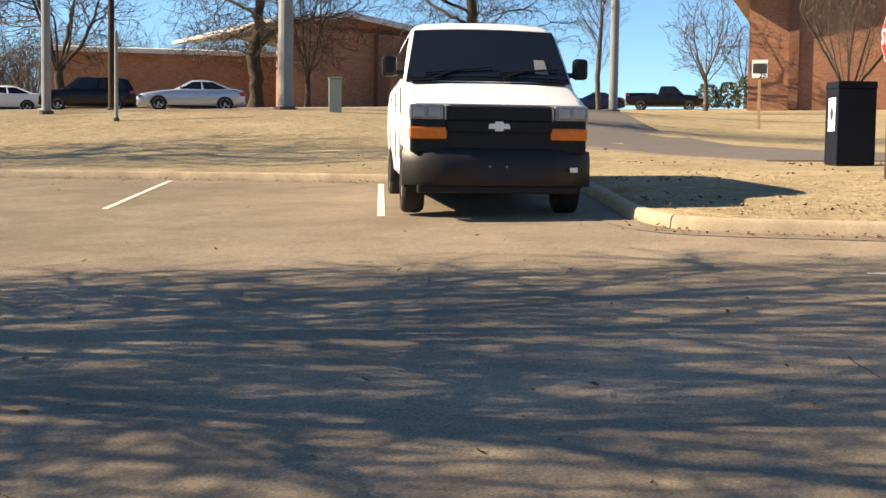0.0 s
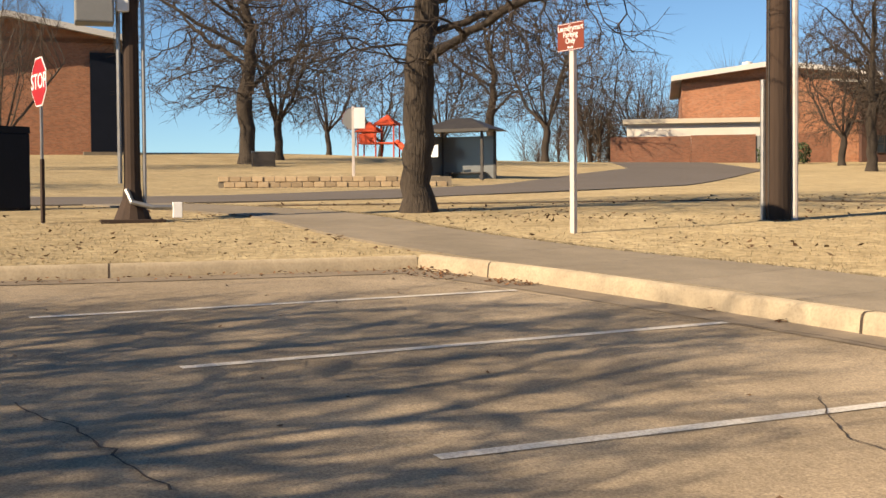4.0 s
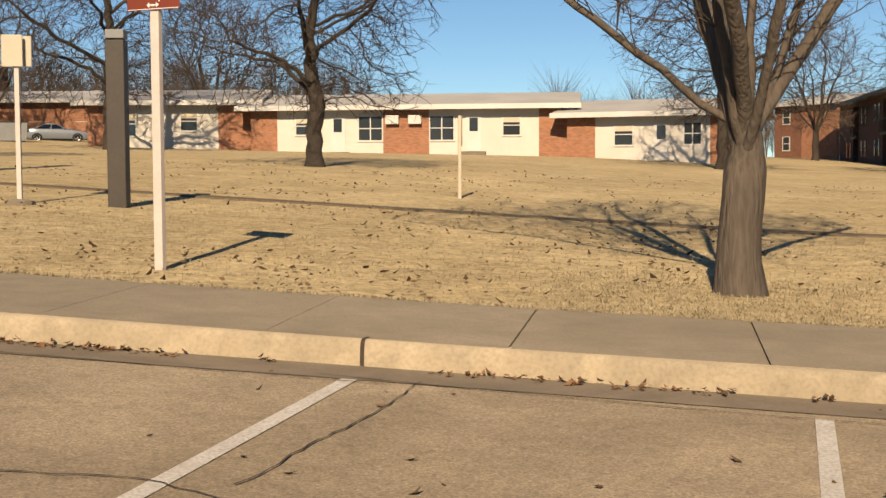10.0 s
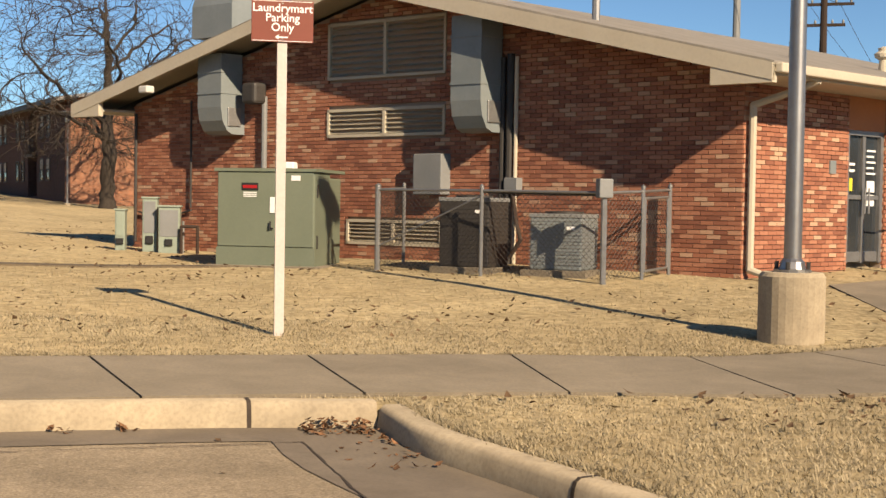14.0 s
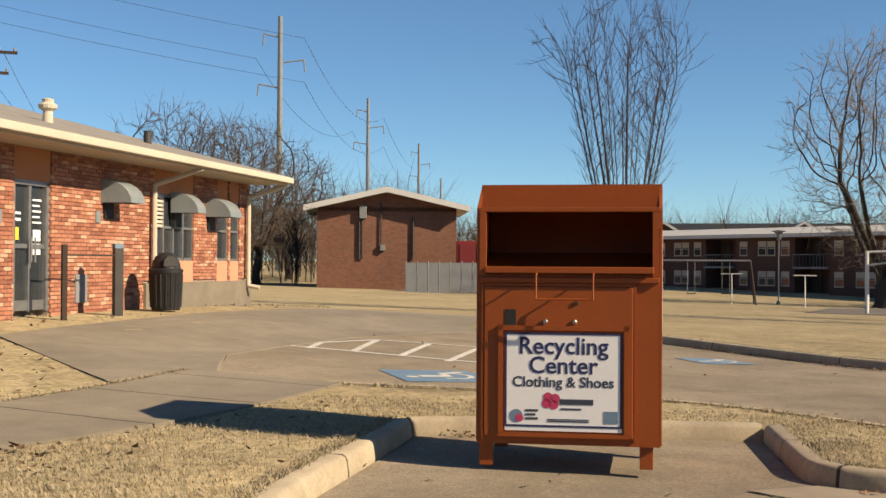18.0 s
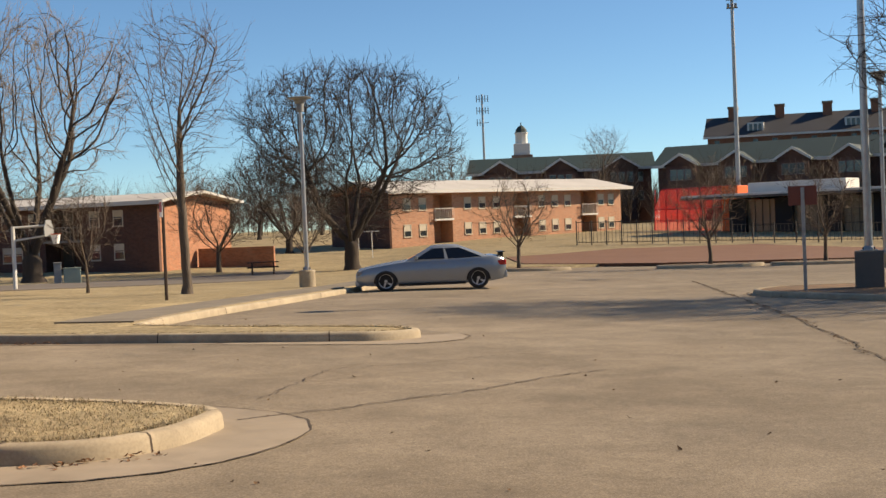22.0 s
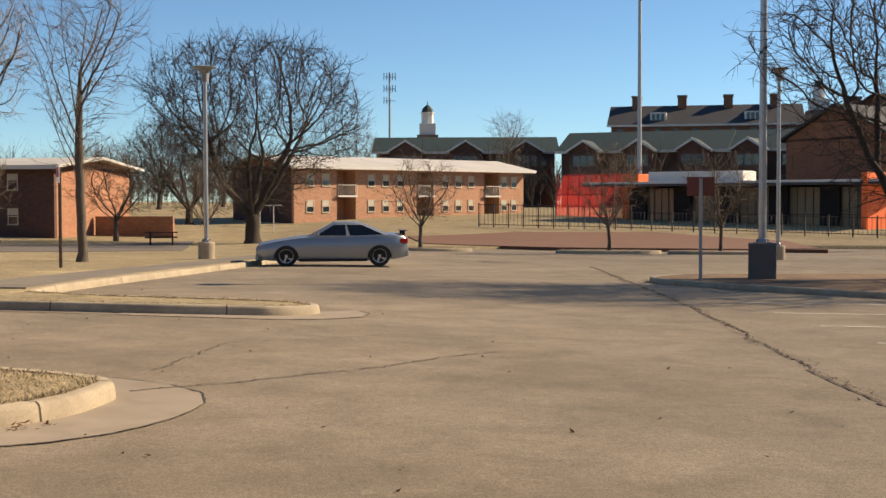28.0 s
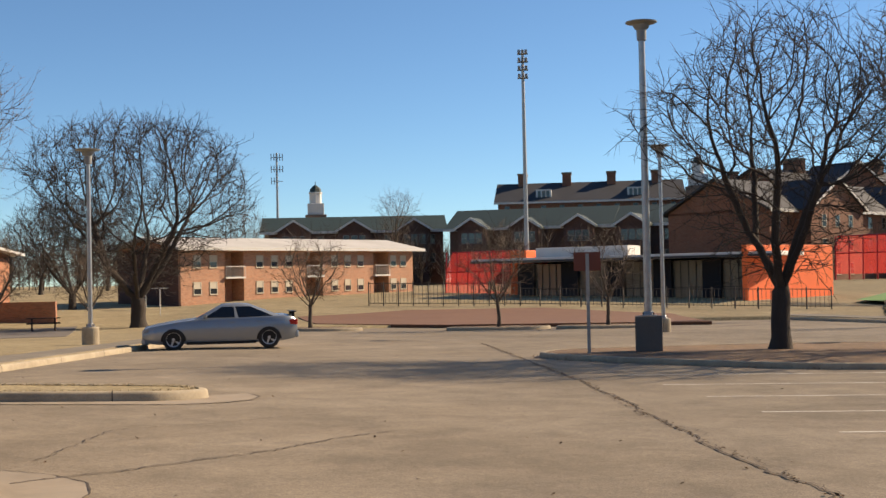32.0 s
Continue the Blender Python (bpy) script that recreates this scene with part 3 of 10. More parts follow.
def slabs(line, half, first, pitch, base, parent, gap=0.022, tight=34.0):
    """Single sidewalk slabs with open joints between them."""
    pts = [Vector(p) for p in line]
    runs = [0.0]
    for a, b in zip(pts, pts[1:]):
        runs.append(runs[-1] + (b - a).length)
    def at(s):
        s = max(0.0, min(runs[-1] - 1e-6, s))
        i = max(k for k in range(len(runs) - 1) if runs[k] <= s)
        t = (pts[i + 1] - pts[i]).normalized()
        f = (s - runs[i]) / (runs[i + 1] - runs[i])
        t = (pts[min(i + 2, len(pts) - 1)] - pts[i]).normalized() * f + (pts[i + 1] - pts[max(0, i - 1)]).normalized() * (1 - f)
        t.normalize()
        return pts[i] + (pts[i + 1] - pts[i]).normalized() * (s - runs[i]), Vector((-t.y, t.x))
    s = first % pitch - pitch
    while s < runs[-1]:
        s0, s1 = max(0.0, s + (gap if s > tight else 0.005) / 2), min(runs[-1], s + pitch - (gap if s + pitch > tight else 0.005) / 2)
        s += pitch
        if s1 - s0 < 0.2:
            continue
        bm = bmesh.new()
        grid = []
        for k in range(4):
            p, nn = at(s0 + (s1 - s0) * k / 3)
            grid.append([bm.verts.new((*(p + nn * half * f), base(*(p + nn * half * f)))) for f in (-1, -0.33, 0.33, 1)])
        for a, b in zip(grid, grid[1:]):
            for i in range(3):
                bm.faces.new((a[i + 1], a[i], b[i], b[i + 1]))
        for f in bm.faces:
            f.normal_update()
            if f.normal.z < 0:
                f.normal_flip()
        thicken(bm, 0.05)
        part("slab", bm, M["concrete"], parent)


slabs(walk_line, 0.93, 34.4, 1.59, lambda x, y: gz(x, y) + LAWN + 0.018, sidewalk)
apron_poly = APRON
apron = new("pavement", mesh_of(thicken(drape(apron_poly, 0.7, 0.0, height=apron_z), 0.3), "apron", M["concrete"]))
tagged(apron, "broad concrete apron in front of the laundry door", "sidewalk", kind="structure")
strip([(24.5, 8.1), (29.2, 8.0), (34, 7.5), (42.5, 6.4), (56, 4.8)], 0.8, "pavement", M["concrete"], LAWN + 0.018, "concrete sidewalk beside the far parking row", "sidewalk", spacing=1.5)
# back street uphill and the side street behind the north lawn
strip([(-26.5, 4), (-24, 14), (-20, 17.2), (-12, 18.3), (-6, 19.2), (2, 20.5)], 0.2, "pavement", mat("bare_earth", (0.15, 0.115, 0.075), (0.11, 0.085, 0.058), scale=2.0, rough=0.95, bump=0.4, fine=20.0), LAWN + 0.012, "narrow brown earth path across the lawn", "path", spacing=0.6)
strip([(-84, -25), (-58, -16), (-44, -11.5), (-36, -7.5), (-31.8, -2), (-33, 6), (-42, 18), (-62, 33), (-100, 48)], 3.6, "road", M["road"], LAWN + 0.02, "grey asphalt campus road curving uphill", "road", spacing=2.5)
strip([(20, -31.8), (34, -29.8), (44, -31), (56, -31.8), (75, -30)], 1.2, "pavement", M["concrete"], LAWN + 0.018, "pale sidewalk beyond the car park", "sidewalk", spacing=2)
mulch_poly = [(63, -21), (66, -8), (72, -1), (84, 0), (92, -8), (92, -18), (80, -24)]
tagged(new("mulch_bed", mesh_of(thicken(drape(mulch_poly, 3.0, LAWN + 0.03), 0.3), "mulch_bed", M["mulch"])), "red-brown bare earth bank", "ground", kind="structure")


def paint_line(a, b, w=0.1, material="paint", dz=0.006, name="parking_line", label="faded white parking line", height=gz):
    a, b = Vector(a), Vector(b)
    t = (b - a).normalized() * 1.0
    nrm = Vector((-t.y, t.x)) * w / 2
    o = [tuple(a + nrm), tuple(b + nrm), tuple(b - nrm), tuple(a - nrm)]
    n = max(1, int((b - a).length / 0.7))
    bm = bmesh.new()
    l = [bm.verts.new((*(a + (b - a) * k / n + nrm), 0)) for k in range(n + 1)]
    r = [bm.verts.new((*(a + (b - a) * k / n - nrm), 0)) for k in range(n + 1)]
    for v in l + r:
        v.co.z = height(v.co.x, v.co.y) + dz
    for k in range(n):
        f = bm.faces.new((r[k], r[k + 1], l[k + 1], l[k]))
    ob = new(name, mesh_of(bm, name, M[material]))
    return tagged(ob, label, "marking", kind="structure")


for a, b in (((-11.1, -0.25), (-11.63, 4.25)), ((-8.45, 0.75), (-9.15, 5.2)), ((-5.75, 1.7), (-6.32, 5.9)), ((-2.95, 2.3), (-3.7, 6.72)), ((-0.25, 2.6), (-1.0, 7.15)),
             ((-14.9, -6.2), (-20.4, -8.5)), ((-15.0, -10.4), (-20.4, -12.7)), ((-15.0, -14.6), (-20.4, -16.9))):
    paint_line(a, b)
for i in range(8):
    x = 6.5 + 2.86 * i
    paint_line((x - 0.13, -6.25 - 0.1 * i), (x - 1.2, -12.2), 0.09)


# line across the heads of the far stalls
paint_line((21.9, -12.6), (6.0, -12.25), 0.09)


# ---- trees ----
class Wood:
    """Collects tapered branches as plain vertices and faces."""

    def __init__(self):
        self.v, self.f = [], []

    def tube(self, pts, radii, n):
        base = len(self.v)
        for i, p in enumerate(pts):
            d = (pts[min(i + 1, len(pts) - 1)] - pts[max(i - 1, 0)])
            d = d.normalized() if d.length > 1e-6 else Vector((0, 0, 1))
            u = d.cross(Vector((0.31, 0.87, 0.4))).normalized()
            w = d.cross(u)
            for k in range(n):
                a = math.tau * k / n
                q = p + (u * math.cos(a) + w * math.sin(a)) * radii[i]
                self.v.append((q.x, q.y, q.z))
        for i in range(len(pts) - 1):
            for k in range(n):
                a, b = base + i * n + k, base + i * n + (k + 1) % n
                self.f.append((a, b, b + n, a + n))

    def spike(self, p, d, length, r, rng):
        """A twig: one slightly bent three-sided spike."""
        u = d.orthogonal().normalized()
        w = d.cross(u)
        b = len(self.v)
        for k in range(3):
            q = p + (u * math.cos(k * 2.094) + w * math.sin(k * 2.094)) * r
            self.v.append((q.x, q.y, q.z))
        e = p + d * length + Vector((rng.gauss(0, 0.08), rng.gauss(0, 0.08), rng.gauss(0, 0.08))) * length
        self.v.append((e.x, e.y, e.z))
        self.f += [(b, b + 1, b + 3), (b + 1, b + 2, b + 3), (b + 2, b, b + 3)]

    def mesh(self, name, material):
        me = bpy.data.meshes.new(name)
        me.from_pydata(self.v, [], self.f)
        me.materials.append(material)
        for p in me.polygons:
            p.use_smooth = True
        return me


def crown_radius(shape, h):
    """Width of a crown, 0..1, at the height h, 0 at its foot to 1 at its top."""
    if shape == "oak":
        return 0.62 + 0.38 * h / 0.35 if h < 0.35 else math.sqrt(max(0.0, 1 - ((h - 0.35) / 0.65) ** 2))
    if shape == "vase":
        return 0.22 + 0.78 * (h / 0.58) ** 0.8 if h < 0.58 else math.sqrt(max(0.0, 1 - ((h - 0.58) / 0.42) ** 2 * 0.97))
    if shape == "fan":
        return 0.2 + 0.8 * min(1.0, h / 0.75) * (1.0 if h < 0.85 else 1 - (h - 0.85) / 0.3)
    if shape == "cone":
        return 1.02 - h
    return math.sqrt(max(0.0, 1 - (2 * h - 1) ** 2))


def grow(seed, height, trunk_r, fork, radius, shape, stems, gnarl=0.2, lift=0.1, points=700, step=0.3, leader=0.0, tip=0.006, twigs=3, twig_len=0.45, limbs_out=(), low=0.0):
    """A bare tree that fills its crown: stems are laid first, then branches reach for points spread through the crown.
    stems: how many and how far they lean out; leader: height share of a central stem; low: how far the crown hangs below the fork."""
    rng = random.Random(seed)
    rs = np.random.RandomState(seed)
    z0, top = fork - low, height
    pts = []
    while len(pts) < points:
        h, a = rng.random(), rng.random() * math.tau
        lump = 0.86 + 0.42 * noise.noise((math.cos(a) * 1.6 + seed, math.sin(a) * 1.6, h * 3.0))
        r = radius * crown_radius(shape, h) * lump
        if rng.random() * radius * 1.1 < r + 0.15 * radius:
            q = r * math.sqrt(rng.uniform(0.03, 1.0))
            pts.append((math.cos(a) * q, math.sin(a) * q, z0 + (top - z0) * h))
    goal = np.array(pts)
    node, parent = [np.array((0.0, 0.0, -0.15))], [-1]

    def lay(start, points_to):
        """Add a line of nodes through the given points."""
        last = start
        for target in points_to:
            d = target - node[last]
            n = max(1, int(np.linalg.norm(d) / step))
            o = node[last].copy()
            for k in range(n):
                node.append(o + d * (k + 1) / n + rs.normal(0, gnarl * step * 0.3, 3) * (k + 1 < n))
                parent.append(last)
                last = len(node) - 1
        return last

    reach = 0.95 if lift > 0.25 or leader else 0.55
    crotch = lay(0, [np.array((rng.gauss(0, 0.03), rng.gauss(0, 0.03), 0.35)), np.array((rng.gauss(0, 0.06), rng.gauss(0, 0.06), fork))])
    if leader:
        lay(crotch, [np.array((rng.gauss(0, 0.25), rng.gauss(0, 0.25), fork + (top - fork) * leader * f)) for f in (0.35, 0.7, 1.0)])
    spine = [i for i in range(len(node)) if node[i][2] > fork - 0.15]
    count, lean = stems
    for j in range(count):
        a = math.tau * (j + rng.uniform(-0.3, 0.3)) / count
        s = (j / count) if leader else rng.random() * 0.3
        start = spine[min(len(spine) - 1, int(s * 0.75 * len(spine)))] if leader else crotch - rng.randint(0, 1)
        h = s + (1 - s) * rng.uniform(0.45, 0.8) if not leader else min(0.95, s * 0.8 + rng.uniform(0.12, 0.34))
        r = radius * crown_radius(shape, h) * lean * rng.uniform(0.65, 0.95)
        end = np.array((math.cos(a) * r, math.sin(a) * r, fork + (top - fork) * h))
        o = node[start]
        end = o + (end - o) * reach
        mid = o + (end - o) * 0.5 + np.array((math.cos(a) * r * 0.03, math.sin(a) * r * 0.03, -0.02 * (end[2] - o[2]))) + rs.normal(0, gnarl * radius * 0.12, 3)
        lay(start, [mid, end])
    for a, r, z1, z2 in limbs_out:
        a = radians(a)
        lay(crotch, [np.array((math.cos(a) * r * 0.45, math.sin(a) * r * 0.45, z1)), np.array((math.cos(a) * r, math.sin(a) * r, z2))])
    pos = np.array(node)
    up = np.where(pos[:, 2] > min(fork, z0 + 0.3) - 0.3)[0]
    d2 = ((goal[:, None, :] - pos[None, up, :]) ** 2).sum(2)
    near, best = up[d2.argmin(1)], d2.min(1)
    kids = collections.Counter(parent)
    for _ in range(160):
        live = best > (1.7 * step) ** 2
        goal, near, best = goal[live], near[live], best[live]
        if not len(goal):
            break
        dirs = goal - pos[near]
        dirs /= np.linalg.norm(dirs, axis=1)[:, None]
        grown = []
        for i in np.unique(near):
            if kids[i] > 3:
                continue
            d = dirs[near == i].mean(0)
            own = pos[i] - pos[max(0, parent[i])]
            d = d + 0.55 * own / max(1e-6, np.linalg.norm(own)) + np.array((0, 0, lift)) + rs.normal(0, gnarl, 3)
            grown.append(pos[i] + d / np.linalg.norm(d) * step)
            parent.append(int(i))
            kids[i] += 1
        if not grown:
            break
        first = len(pos)
        grown = np.array(grown)
        pos = np.vstack([pos, grown])
        d2 = ((goal[:, None, :] - grown[None]) ** 2).sum(2)
        m = d2.min(1)
        closer = m < best
        near = np.where(closer, first + d2.argmin(1), near)
        best = np.where(closer, m, best)
    n = len(pos)
    children = [[] for _ in range(n)]
    for i in range(1, n):
        children[parent[i]].append(i)
    ends = np.zeros(n)
    for i in range(n - 1, -1, -1):
        ends[i] = max(1.0, ends[i])
        if i:
            ends[parent[i]] += ends[i]
    power = math.log(ends[0]) / math.log(trunk_r / tip)
    rad = tip * ends ** (1 / power)
    limbs, fine = Wood(), Wood()
    todo = [(0, -1)]
    while todo:
        i, before = todo.pop()
        line = [before, i] if before >= 0 else [i]
        while children[line[-1]]:
            c = sorted(children[line[-1]], key=lambda k: -ends[k])
            todo += [(k, line[-1]) for k in c[1:]]
            line.append(c[0])
        radii = [rad[k] for k in line]
        if before >= 0:
            radii[0] = min(radii[0], radii[1] * 1.15)
        if i == 0:
            radii = [r * (1 + 0.45 * max(0.0, 0.5 - pos[k][2]) ** 1.5 * 2.4) for k, r in zip(line, radii)]
        big = radii[0]
        (limbs if big > 0.035 else fine).tube([Vector(pos[k]) for k in line], radii, 12 if big > 0.12 else 7 if big > 0.05 else 4 if big > 0.02 else 3)
    for i in range(1, n):
        if rad[i] > 0.034:
            continue
        own = Vector(pos[i] - pos[parent[i]]).normalized()
        for _ in range(twigs if len(children[i]) < 2 else 1):
            u = own.orthogonal()
            u.rotate(Matrix.Rotation(rng.random() * math.tau, 3, own))
            d = (own * rng.uniform(0.6, 1.1) + u * rng.uniform(0.35, 0.9) + Vector((0, 0, lift))).normalized()
            p = Vector(pos[i]).lerp(Vector(pos[parent[i]]), rng.random())
            size = twig_len * rng.uniform(0.7, 1.5)
            mid = p + d * size
            e = mid + (d + Vector((rng.gauss(0, gnarl), rng.gauss(0, gnarl), rng.gauss(0, gnarl) + lift * 0.5))).normalized() * size * 0.8
            fine.tube([p, mid, e], [tip * 0.95, tip * 0.8, tip * 0.3], 3)
            for j in range(4):
                v = Vector((rng.gauss(0, 1), rng.gauss(0, 1), rng.gauss(0, 1))).normalized()
                fine.spike(p.lerp(mid, 0.3 + 0.7 * rng.random()) if j < 2 else mid.lerp(e, rng.random()), (d + v * 0.9 + Vector((0, 0, lift))).normalized(), size * rng.uniform(0.4, 0.9), tip * 0.7, rng)
    return limbs, fine


STOCK = {}


def stock(kind):
    if kind in STOCK:
        return STOCK[kind]
    spec = {
        "oak": ((11, 11.0, 0.27, 3.0, 6.2, "oak", (8, 0.9)), dict(gnarl=0.42, lift=0.0, points=2100, step=0.27, leader=0.75, low=0.5, tip=0.008, twigs=1, twig_len=0.4), "bark_oak", "twig_oak"),
        "oak_two": ((23, 10.0, 0.25, 2.6, 5.2, "oak", (9, 0.9)), dict(gnarl=0.4, lift=0.0, points=1300, step=0.3, leader=0.85, low=0.5, tip=0.012, twigs=1, twig_len=0.5), "bark_oak", "twig_oak"),
        "young": ((5, 9.5, 0.19, 1.45, 4.0, "vase", (6, 0.7)), dict(gnarl=0.15, lift=0.22, points=2300, step=0.23, tip=0.007, twigs=1, twig_len=0.38, limbs_out=((160, 4.3, 3.0, 3.9), (20, 3.2, 3.3, 5.2), (250, 3.4, 3.2, 5.4), (100, 3.0, 3.4, 5.6)), low=-0.6), "bark_grey", "twig"),
        "pear": ((31, 9.0, 0.25, 1.8, 4.3, "vase", (5, 0.7)), dict(gnarl=0.2, lift=0.1, points=2500, step=0.25, tip=0.0105, twigs=1, twig_len=0.42), "bark_dark", "twig_dark"),
        "pear_two": ((37, 9.6, 0.29, 1.9, 5.0, "vase", (6, 0.7)), dict(gnarl=0.2, lift=0.1, points=3100, step=0.26, tip=0.0105, twigs=1, twig_len=0.42), "bark_dark", "twig_dark"),
        "poplar": ((41, 10.0, 0.19, 0.7, 2.9, "fan", (22, 0.95)), dict(gnarl=0.05, lift=0.5, points=800, step=0.3, tip=0.009, twigs=1, twig_len=0.6), "bark_dark", "twig_dark"),
        "cottonwood": ((43, 14.0, 0.5, 1.6, 7.0, "vase", (6, 0.8)), dict(gnarl=0.18, lift=0.2, points=1900, step=0.36, tip=0.014, twigs=1, twig_len=0.6), "bark_dark", "twig_pale"),
        "elm": ((48, 12.0, 0.4, 2.0, 7.4, "vase", (6, 0.85)), dict(gnarl=0.16, lift=0.2, points=2100, step=0.34, tip=0.014, twigs=2, twig_len=0.55), "bark_dark", "twig_dark"),
        "small": ((53, 4.2, 0.08, 1.2, 2.0, "round", (8, 0.85)), dict(gnarl=0.18, lift=0.1, points=600, step=0.18, tip=0.007, twigs=1, twig_len=0.28), "bark", "twig"),
        "slim": ((59, 9.0, 0.15, 2.2, 2.5, "fan", (12, 0.85)), dict(gnarl=0.1, lift=0.3, points=800, step=0.28, leader=0.85, tip=0.009, twigs=1, twig_len=0.45), "bark_grey", "twig"),
        "cypress": ((61, 10.5, 0.22, 1.4, 2.4, "cone", (26, 0.9)), dict(gnarl=0.1, lift=0.05, points=1300, step=0.25, leader=1.0, tip=0.010, twigs=1, twig_len=0.3), "bark_dark", "twig"),
        "wood": ((67, 11.0, 0.24, 2.2, 4.8, "oak", (8, 0.9)), dict(gnarl=0.24, lift=0.08, points=1000, step=0.36, tip=0.016, twigs=1, twig_len=0.65), "bark_dark", "twig"),
        "shade": ((71, 9.6, 0.24, 1.9, 5.0, "vase", (9, 0.9)), dict(gnarl=0.2, lift=0.08, points=2600, step=0.28, tip=0.0152, twigs=1, twig_len=0.65), "bark_dark", "twig_dark"),
    }[kind]
    limbs, twigs = grow(*spec[0], **spec[1])
    STOCK[kind] = (limbs.mesh("trunk", M[spec[2]]), twigs.mesh("crown", M[spec[3]]), spec[0][1])
    return STOCK[kind]


def tree(kind, x, y, height, label, turn=0.0, wide=1.0, sink=0.05, group="", on=None):
    trunk, crown, h = stock(kind)
    t = thing("tree", label, "tree", group=group)
    s = height / h
    t.matrix_basis = Matrix.LocRotScale((x, y, (lz if on is None else on)(x, y) - sink), Euler((0, 0, radians(turn))), (s * wide, s * wide, s))
    for name, me in (("trunk", trunk), ("crown", crown)):
        ob = new(name, me)
        ob.parent = t
    return t


def polar(az, d):
    return math.sin(radians(az)) * d, math.cos(radians(az)) * d


BARE = "bare winter tree with grey-brown branches on dry grass"
OAK = "large bare spreading oak with dark twisting limbs"
for kind, az, d, h, turn, wide, label in (
    ("oak", -74.3, 22.8, 9.6, 40, 1.15, OAK), ("oak_two", -81.9, 69, 14.5, 130, 1.15, OAK),
    ("wood", -80.5, 75, 11, 0, 1, BARE), ("wood", -78.3, 95, 9, 50, 1, BARE), ("oak_two", -71.0, 100, 14, 100, 1, BARE), ("wood", -68.6, 95, 13, 200, 1, BARE),
    ("wood", -66.6, 120, 12, 20, 1, BARE), ("wood", -64.6, 125, 11, 80, 1, BARE), ("wood", -73.2, 115, 12, 150, 1, BARE), ("wood", -76, 120, 11, 250, 1, BARE),
    ("oak_two", -54.6, 70, 10.5, 10, 1, BARE), ("oak_two", -49.4, 43, 8.6, 60, 0.95, BARE), ("wood", -52.0, 85, 10, 33, 1.1, BARE), ("wood", -46.5, 95, 11, 133, 1.1, BARE),
    ("wood", -44.2, 92, 11, 233, 1.1, BARE), ("wood", -53.4, 92, 12, 133, 1.2, BARE), ("wood", -48.2, 98, 12.5, 10, 1.2, BARE), ("wood", -55.8, 84, 9, 200, 1.1, BARE), ("oak_two", -50.8, 93, 12, 80, 1.2, BARE), ("oak_two", -39.3, 68, 12, 160, 1.25, OAK), ("oak_two", -30.5, 39, 8.3, 210, 1.2, OAK), ("wood", -35, 84, 10, 60, 1.2, BARE),
    ("young", -11.6, 11.7, 9.5, 25, 1.0, "bare young tree with grey forked trunk near the sidewalk"),
    ("oak_two", -12.4, 57, 11, 300, 1, BARE), ("wood", -8.5, 100, 11, 90, 1, BARE), ("oak_two", -0.9, 64, 11.5, 140, 1.2, BARE),
    ("wood", 38.0, 88, 12, 0, 1.1, BARE), ("wood", 40.2, 84, 11, 70, 1.1, BARE), ("wood", 41.8, 95, 12, 170, 1.1, BARE), ("wood", 43.2, 120, 12, 270, 1.2, BARE),
    ("poplar", 58.2, 42, 10.3, 0, 0.8, "slender bare tree with many upright branches"), ("cottonwood", 69.3, 77, 15.4, 130, 1.0, "tall bare cottonwood with pale fine twigs"),
    ("slim", 75.7, 44.6, 9.3, 0, 1.0, "slim bare tree with a straight grey trunk"), ("elm", 83.1, 80, 12.6, 70, 1.1, "broad dark bare elm leaning over the lawn"),
    ("small", 77.2, 84, 5.5, 40, 1.5, "dense bare shrub against the brick wall"), ("small", 71.5, 50, 4.2, 140, 0.7, BARE), ("small", 81.0, 72, 5, 240, 1, BARE),
    ("small", 90.6, 64, 4.5, 20, 1.1, "small round-headed bare tree in a car park bed"), ("small", 99.0, 62.5, 5.0, 120, 0.95, "small bare tree in a car park bed"), ("small", 103.9, 63, 4.8, 220, 0.95, "small bare tree in a car park bed"),
    ("pear", 111.3, 36.3, 9.4, 15, 1.0, "dark bare tree with upswept branches on a car park island"), ("pear_two", 120.3, 38.0, 10.3, 100, 1.0, "dark bare tree with a dense upswept crown on an island"),
    ("cypress", 127.4, 53, 10.8, 0, 1.1, "bare conical cypress beside the sidewalk"), ("cypress", 134.4, 43.8, 11.5, 100, 1.0, "bare conical cypress beside the sidewalk"),
    ("slim", 118.0, 62, 5.6, 60, 1.1, BARE), ("slim", 123.7, 58, 6.3, 160, 1.0, BARE), ("wood", 87.5, 170, 11, 0, 1, BARE), ("slim", 94.5, 150, 11, 0, 1.0, BARE),
    ("wood", -131.5, 52, 11, 0, 1.0, BARE), ("wood", -126.5, 74, 11, 60, 1.1, BARE), ("oak_two", -118.2, 62, 10.5, 120, 1.25, BARE), ("wood", -115.9, 60, 7.5, 20, 0.8, BARE),
    ("oak", -108.5, 46, 9.5, 200, 1.0, "bare oak with a dense twiggy crown on the lawn"), ("small", -98.3, 84, 7.6, 10, 0.9, BARE), ("small", -96.6, 95, 6.0, 50, 0.9, BARE),
    ("wood", 79.0, 150, 9, 40, 1.2, BARE), ("wood", 81.8, 160, 9, 140, 1.2, BARE), ("wood", 77.0, 165, 8, 240, 1.3, BARE), ("elm", 80.3, 108, 9, 200, 1.0, BARE),
    ("young", -92.3, 62, 8.8, 200, 0.9, BARE), ("slim", -103.0, 75, 9, 100, 1, BARE),
):
    tx, ty = polar(az, d)
    tree(kind, tx, ty, h, label, turn, wide)
